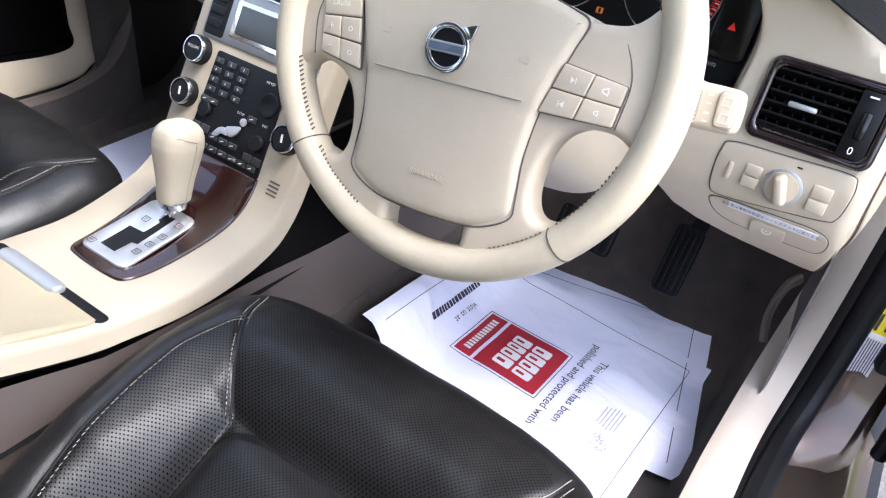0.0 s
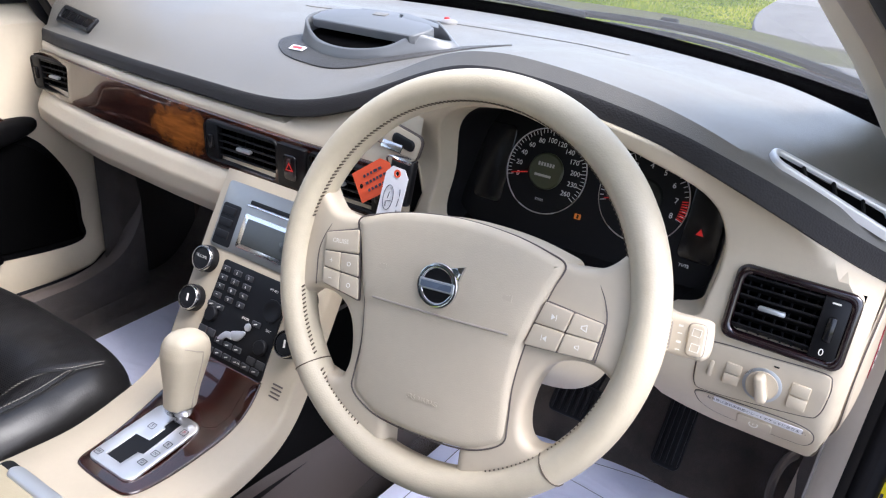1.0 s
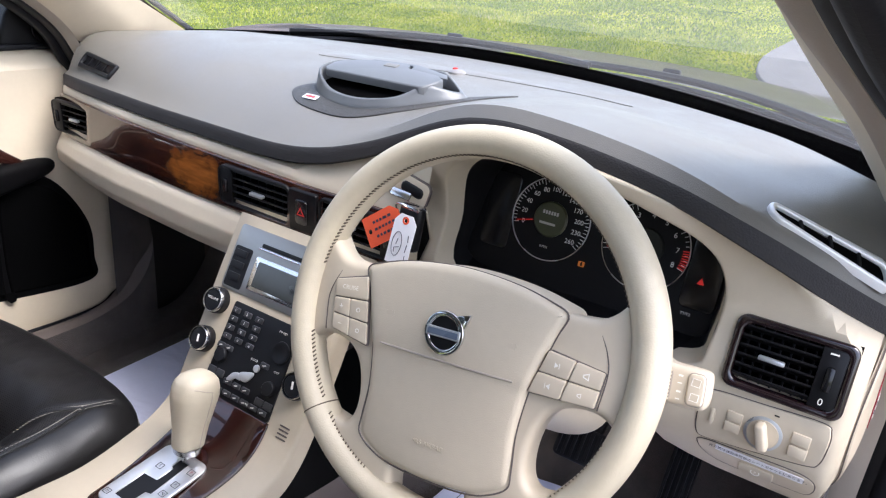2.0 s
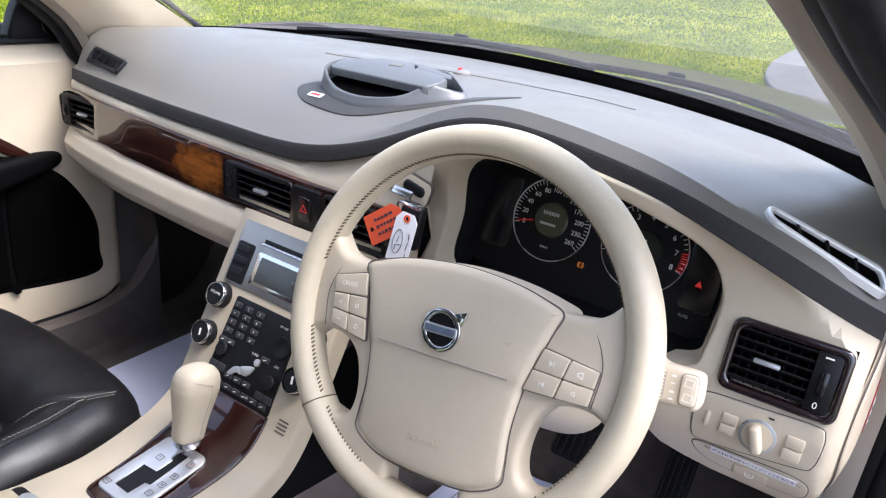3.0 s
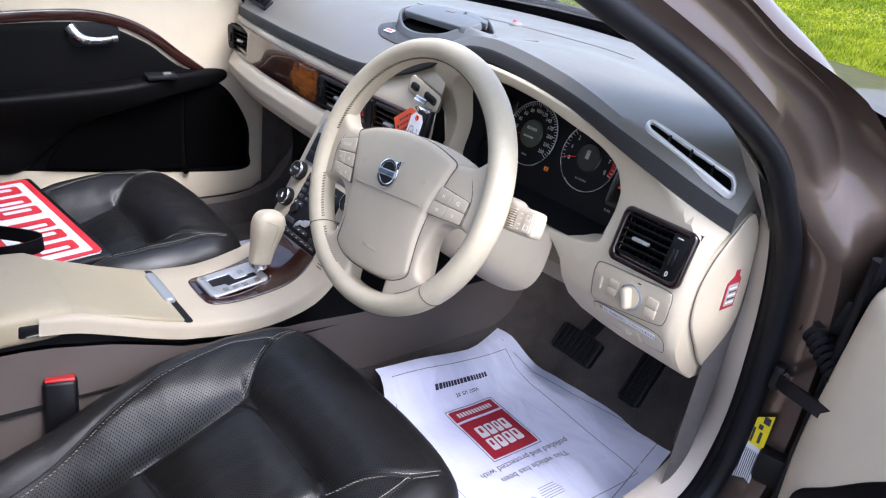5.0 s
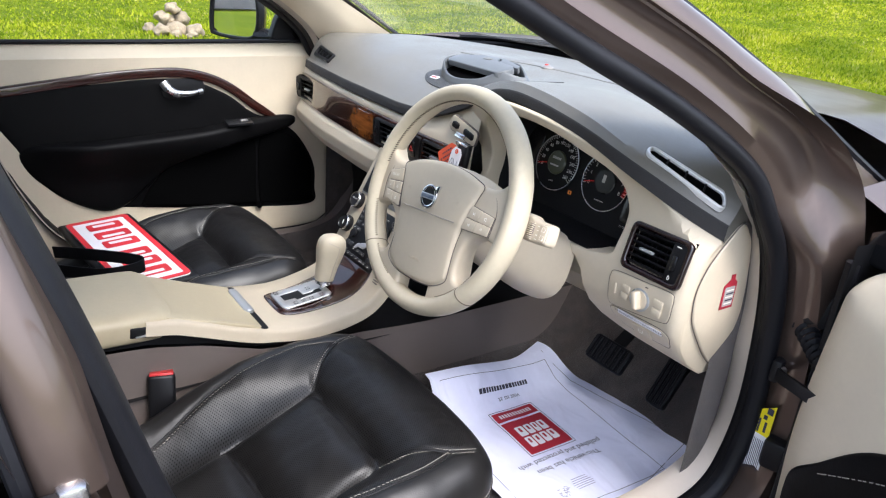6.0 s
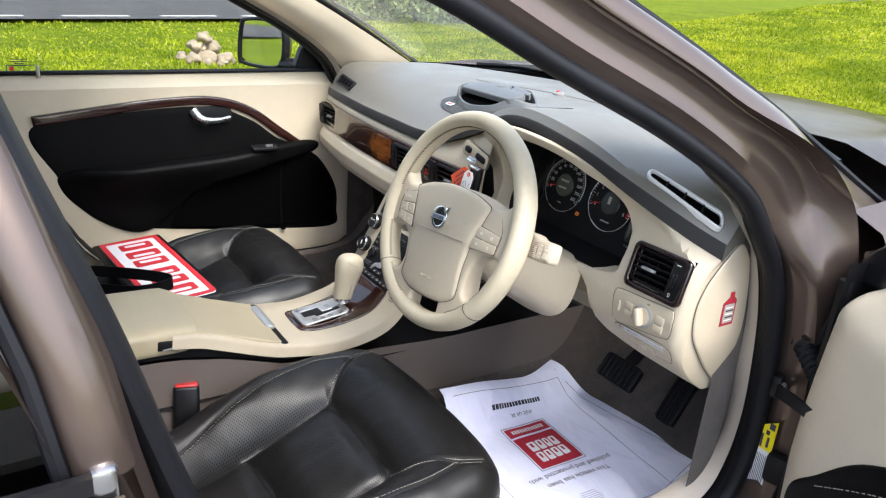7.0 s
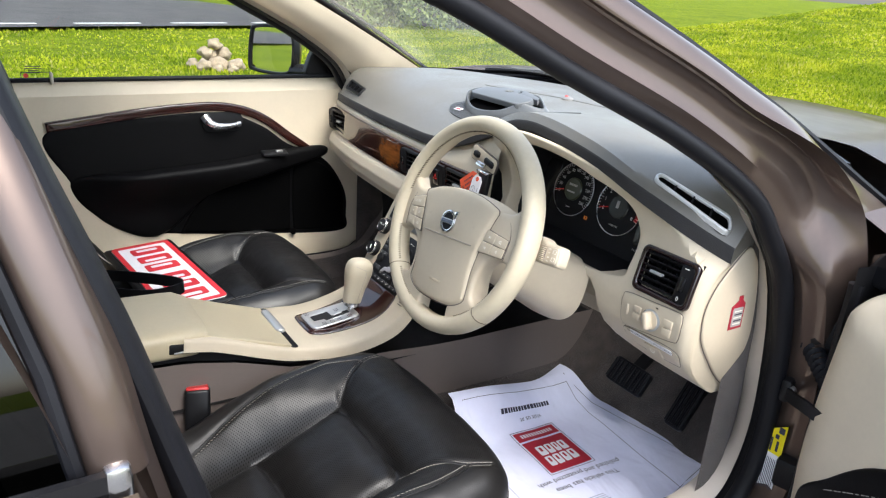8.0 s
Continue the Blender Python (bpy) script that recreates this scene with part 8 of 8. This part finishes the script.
    for k in range(26):
        a, r = rng.uniform(0, 6.28), rng.uniform(0.002, 0.015)
        box(pose(0.142 + r * math.cos(a), -0.07 + 1.1 * r * math.sin(a), 0, 0, 0, rng.uniform(0, 180)), 0.006, 0.0015, 0.0002, bm=crest)
    for k in range(6):
        box(pose(0.122 + 0.0055 * k, -0.018, 0), 0.0016, 0.05 - 0.004 * abs(k - 3), 0.0002, bm=crest)
    part("crest", drape(fine(crest), put, 0.0012), FAINT, sheet, "faint grey printed crest", smooth=0)
    # a sheet in the passenger's footwell
    def flat_put(a, b, h):
        return V((-0.42 + a, 0.03 + b, 0.3115 + 0.012 * smooth(0.1, 0.2, b) + 0.003 * noise.noise(V((a * 9, b * 9, 3))) + h))
    p = thing("floor_paper", (-0.42, 0.03, FLOOR_Z), "plain white floor paper in the passenger footwell", "paper", "floor papers")
    part("sheet", panel(rrect(0.34, 0.46, 0.004, 2), flat_put, step=0.02, depth=0.0008, r=0), PAPER, p, smooth=60)


def make_pedals():
    def pedal(name, c, w, h, tilt, label, ribs, arm_top):
        m = axes(c, (1, 0, 0), (0, -math.cos(radians(tilt)), math.sin(radians(tilt))))
        t = thing(name, c, label, "pedal", "pedals")
        part("pedal_pad", panel(rrect(w, h, 0.010), flat(m), step=0.03, depth=0.014, r=0.004), RUBBER, t)
        for k in range(ribs):
            if w > h:
                part("rib", box(m @ pose(-w / 2 + w * (k + 0.5) / ribs, 0, 0.002), w / ribs * 0.45, h * 0.82, 0.006, 0.001, 1), BLACK, t)
            else:
                part("rib", box(m @ pose(-w / 2 + w * (k + 0.5) / ribs, 0, 0.002), w / ribs * 0.45, h * 0.88, 0.006, 0.001, 1), BLACK, t)
        part("pedal_arm", sweep(curve([V(c) + V((0, 0.02, 0.0)), V(c) + V((0.01, 0.07, 0.06)), V(arm_top)], 12), [(-0.008, -0.012), (0.008, -0.012), (0.008, 0.012), (-0.008, 0.012)], up=(1, 0, 0)), BLACK, t)
    pedal("brake_pedal", (0.352, 0.268, 0.440), 0.105, 0.062, 38, "black ribbed rubber brake pedal", 8, (0.40, 0.36, 0.64))
    pedal("accelerator_pedal", (0.510, 0.275, 0.452), 0.046, 0.115, 35, "black ribbed accelerator pedal", 5, (0.52, 0.38, 0.62))
    # footrest and loop handle by the sill
    t = thing("bonnet_release", (0.672, 0.16, 0.44), "grey plastic bonnet release lever", "lever")
    part("release_lever", sweep(curve([(0.680, 0.225, 0.535), (0.668, 0.205, 0.525), (0.664, 0.175, 0.495), (0.674, 0.15, 0.465)], 14), disc(0.012, 10, 0.006), up=(1, 0, 0)), TAUPE, t)


def make_keys_and_tags():
    slot = V((0.172, -0.050, 0.924))
    ign = thing("ignition_slot", slot, "black key slot with a metal ring hung from it", "key slot")
    m = axes(slot, (1, 0.15, -0.25), (0, -1, 0.1))
    mp = axes(slot + V((-0.020, 0.0005, 0.004)), (1, 0.15, -0.25), (0, -1, 0.1))
    part("slot_surround", panel(rrect(0.088, 0.030, 0.008), flat(mp), step=0.03, depth=0.006, r=0.001), CREAM_SMOOTH, ign, "cream plate round the key slot")
    part("surround_gap", panel(rrect(0.0905, 0.0325, 0.009), flat(mp @ pose(0, 0, -0.0012)), step=0.03, depth=0.005, r=0), TAUPE, ign)
    part("slot_plate", panel(rrect(0.034, 0.014, 0.006), flat(m @ pose(0, 0, 0.003)), step=0.02, depth=0.008, r=0.003), BLACK, ign)
    part("start_button", panel(rrect(0.018, 0.012, 0.004), flat(axes(slot + V((-0.042, -0.005, 0.010)), (1, 0.15, -0.25), (0, -1, 0.1))), step=0.02, depth=0.008, r=0.002), BLACK, ign)
    key = thing("car_key", slot + V((0.012, -0.045, -0.06)), "black car key with red and white tags on a ring", "key")
    ring = [slot + V((0.004, -0.012 - 0.028 * math.sin(a) * 0.6, -0.010)) + V((0.014 * math.cos(a), 0, -0.018 + 0.018 * math.sin(a))) for a in [2 * math.pi * k / 24 for k in range(24)]]
    part("key_ring", tube(ring, 0.0012, 6, True, (0, 1, 0)), METAL, key, "thin metal ring")
    part("key_clip", box(axes(slot + V((-0.004, -0.018, -0.002)), (1, 0.1, -0.15), (0, -1, 0.6)), 0.030, 0.010, 0.004, 0.0015), METAL, key)
    fob = axes(slot + V((0.016, -0.022, -0.040)), (1, 0.1, -0.05), (-0.1, -1, 0.15))
    fb = part("key_fob", box(fob, 0.034, 0.056, 0.015, 0.005, 3), BLACK, key)
    part("fob_band", box(fob @ pose(0, 0.026, 0.0), 0.030, 0.007, 0.017, 0.003), METAL, fb)
    w = axes(slot + V((0.024, -0.050, -0.046)), (1, 0.05, -0.06), (-0.05, -1, 0.25))
    wt = part("white_tag", panel([(-0.0165, -0.031), (0.0165, -0.031), (0.0165, 0.022), (0.009, 0.031), (-0.009, 0.031), (-0.0165, 0.022)], flat(w), [disc(0.0028, 12)] and [[(a, b + 0.024) for a, b in disc(0.0026, 12)]], 0.02, 0.0008, 0.0), WHITE, key, "white card tag with ink marks")
    part("tag_eyelet", panel([(a, b + 0.024) for a, b in disc(0.0048, 16)], flat(w @ pose(0, 0, 0.0006)), [[(a, b + 0.024) for a, b in disc(0.0026, 12)]], 0.02, 0.0008, 0), ORANGE, wt)
    ink = tube([w @ V((-0.005 + 0.007 * math.cos(a), -0.006 + 0.015 * math.sin(a), 0.0006)) for a in [2 * math.pi * k / 24 for k in range(24)]], 0.0004, 4, True, (0, 1, 0))
    for x, y, l, a in ((-0.005, -0.003, 0.008, 80), (-0.004, -0.010, 0.008, 20), (-0.007, -0.014, 0.006, 100), (0.010, 0.004, 0.008, 100), (0.010, -0.008, 0.010, 85), (0.011, -0.020, 0.007, 95)):
        box(w @ pose(x, y, 0.0006, 0, 0, a), l, 0.0008, 0.0003, bm=ink)
    part("tag_ink", ink, INK, wt, smooth=0)
    r = axes(slot + V((-0.014, -0.036, -0.042)), (1, 0.05, 0.75), (-0.05, -1, 0.2))
    rt = part("red_tag", panel([(-0.030, -0.0195), (0.018, -0.0195), (0.029, -0.010), (0.029, 0.010), (0.018, 0.0195), (-0.030, 0.0195)], flat(r), [[(a - 0.0225, b - 0.0) for a, b in disc(0.003, 12)]], 0.02, 0.0008, 0.0), ORANGE, key, "orange-red card tag with dark writing")
    bars = bmesh.new()
    rng = random.Random(8)
    for k in range(3):
        x = -0.014
        while x < 0.016:
            l = rng.uniform(0.003, 0.006)
            box(r @ pose(x + l / 2, 0.009 - 0.009 * k, 0.0007, 0, 0, rng.uniform(-14, 14)), l, 0.0032, 0.0002, bm=bars)
            x += l + 0.0022
    part("tag_bars", bars, INK, rt, smooth=0)


def make_sign():
    """A trade sign in a black pouch on the passenger seat."""
    s = thing("plate_sign", (-0.41, -0.56, 0.50), "white sign plate with a red border in a black pouch", "sign")
    m = axes((-0.448, -0.566, 0.531), (0.375, 0.045, -0.008), (0.03, -0.02, 1))
    W, H = 0.40, 0.150
    part("pouch", box(m @ pose(0, 0, -0.012), W + 0.03, H + 0.03, 0.018, 0.008, 3), BLACK, s, "black fabric pouch")
    pl = part("plate", panel(rrect(W, H, 0.012), flat(m), step=0.05, depth=0.004, r=0.001), WHITE, s, "white plate")
    part("plate_border", panel(rrect(W, H, 0.012), flat(m @ pose(0, 0, 0.0012)), [rrect(W - 0.026, H - 0.026, 0.006)], 0.05, 0.001, 0), RED_SIGN, pl, "red border")
    for k in range(6):
        x = -0.148 + 0.056 * k + (0.014 if k > 2 else 0)
        part("plate_bar", panel(rrect(0.040, 0.082, 0.006, 3, x, 0.004), flat(m @ pose(0, 0, 0.0016)), [rrect(0.016, 0.054, 0.004, 3, x + (0.006 if k % 2 else -0.006), 0.004)], 0.05, 0.0008, 0), RED_SIGN, pl, smooth=0)
    path = curve([(-0.43, -0.72, 0.555), (-0.33, -0.685, 0.585), (-0.245, -0.625, 0.60), (-0.205, -0.585, 0.598), (-0.195, -0.60, 0.59), (-0.22, -0.66, 0.578), (-0.32, -0.735, 0.56)], 40)
    part("pouch_strap", sweep(path, [(-0.0012, -0.013), (0.0012, -0.013), (0.0012, 0.013), (-0.0012, 0.013)], up=(0, 0, 1)), BLACK, s, "black strap handle")


RED_SIGN = surface("red_sign", (0.62, 0.03, 0.04), 0.5, var=0.06)


def make_stickers():
    st = thing("warning_sticker", (0.775, 0.165, 0.52), "yellow and white warning sticker on the door post", "sticker")
    x = V((0.02, -0.06, 0.12)).normalized()
    def put(a, b, h):
        # a up the post, b towards the cabin
        return V((0.784 - b * 1.1, 0.1475 - h, 0.462 + a))
    w = part("white_field", panel(rrect(0.088, 0.030, 0.002, 2, 0.044, 0), put, step=0.01, depth=0.0008, r=0), WHITE, st)
    y = part("yellow_field", panel([(0.088, -0.015), (0.150, -0.015), (0.135, 0.005), (0.120, 0.015), (0.088, 0.015)], put, step=0.01, depth=0.0008, r=0), YELLOW, st)
    for a, b, l, wd in ((0.105, -0.006, 0.02, 0.004), (0.105, 0.004, 0.026, 0.003), (0.137, -0.008, 0.012, 0.009), (0.123, -0.003, 0.008, 0.006)):
        part("sticker_bar", panel(rrect(l, wd, 0.0005, 1, a, b), lambda p, q, h: put(p, q, h + 0.0012), step=0.01, depth=0.0004, r=0), INK, y, smooth=0)
    for k in range(9):
        part("sticker_bar", panel(rrect(0.066, 0.0009, 0.0002, 1, 0.046, -0.0115 + 0.0027 * k), lambda p, q, h: put(p, q, h + 0.0012), step=0.02, depth=0.0004, r=0), INK, w, smooth=0)


make_papers()
make_pedals()
make_keys_and_tags()
make_sign()
make_stickers()
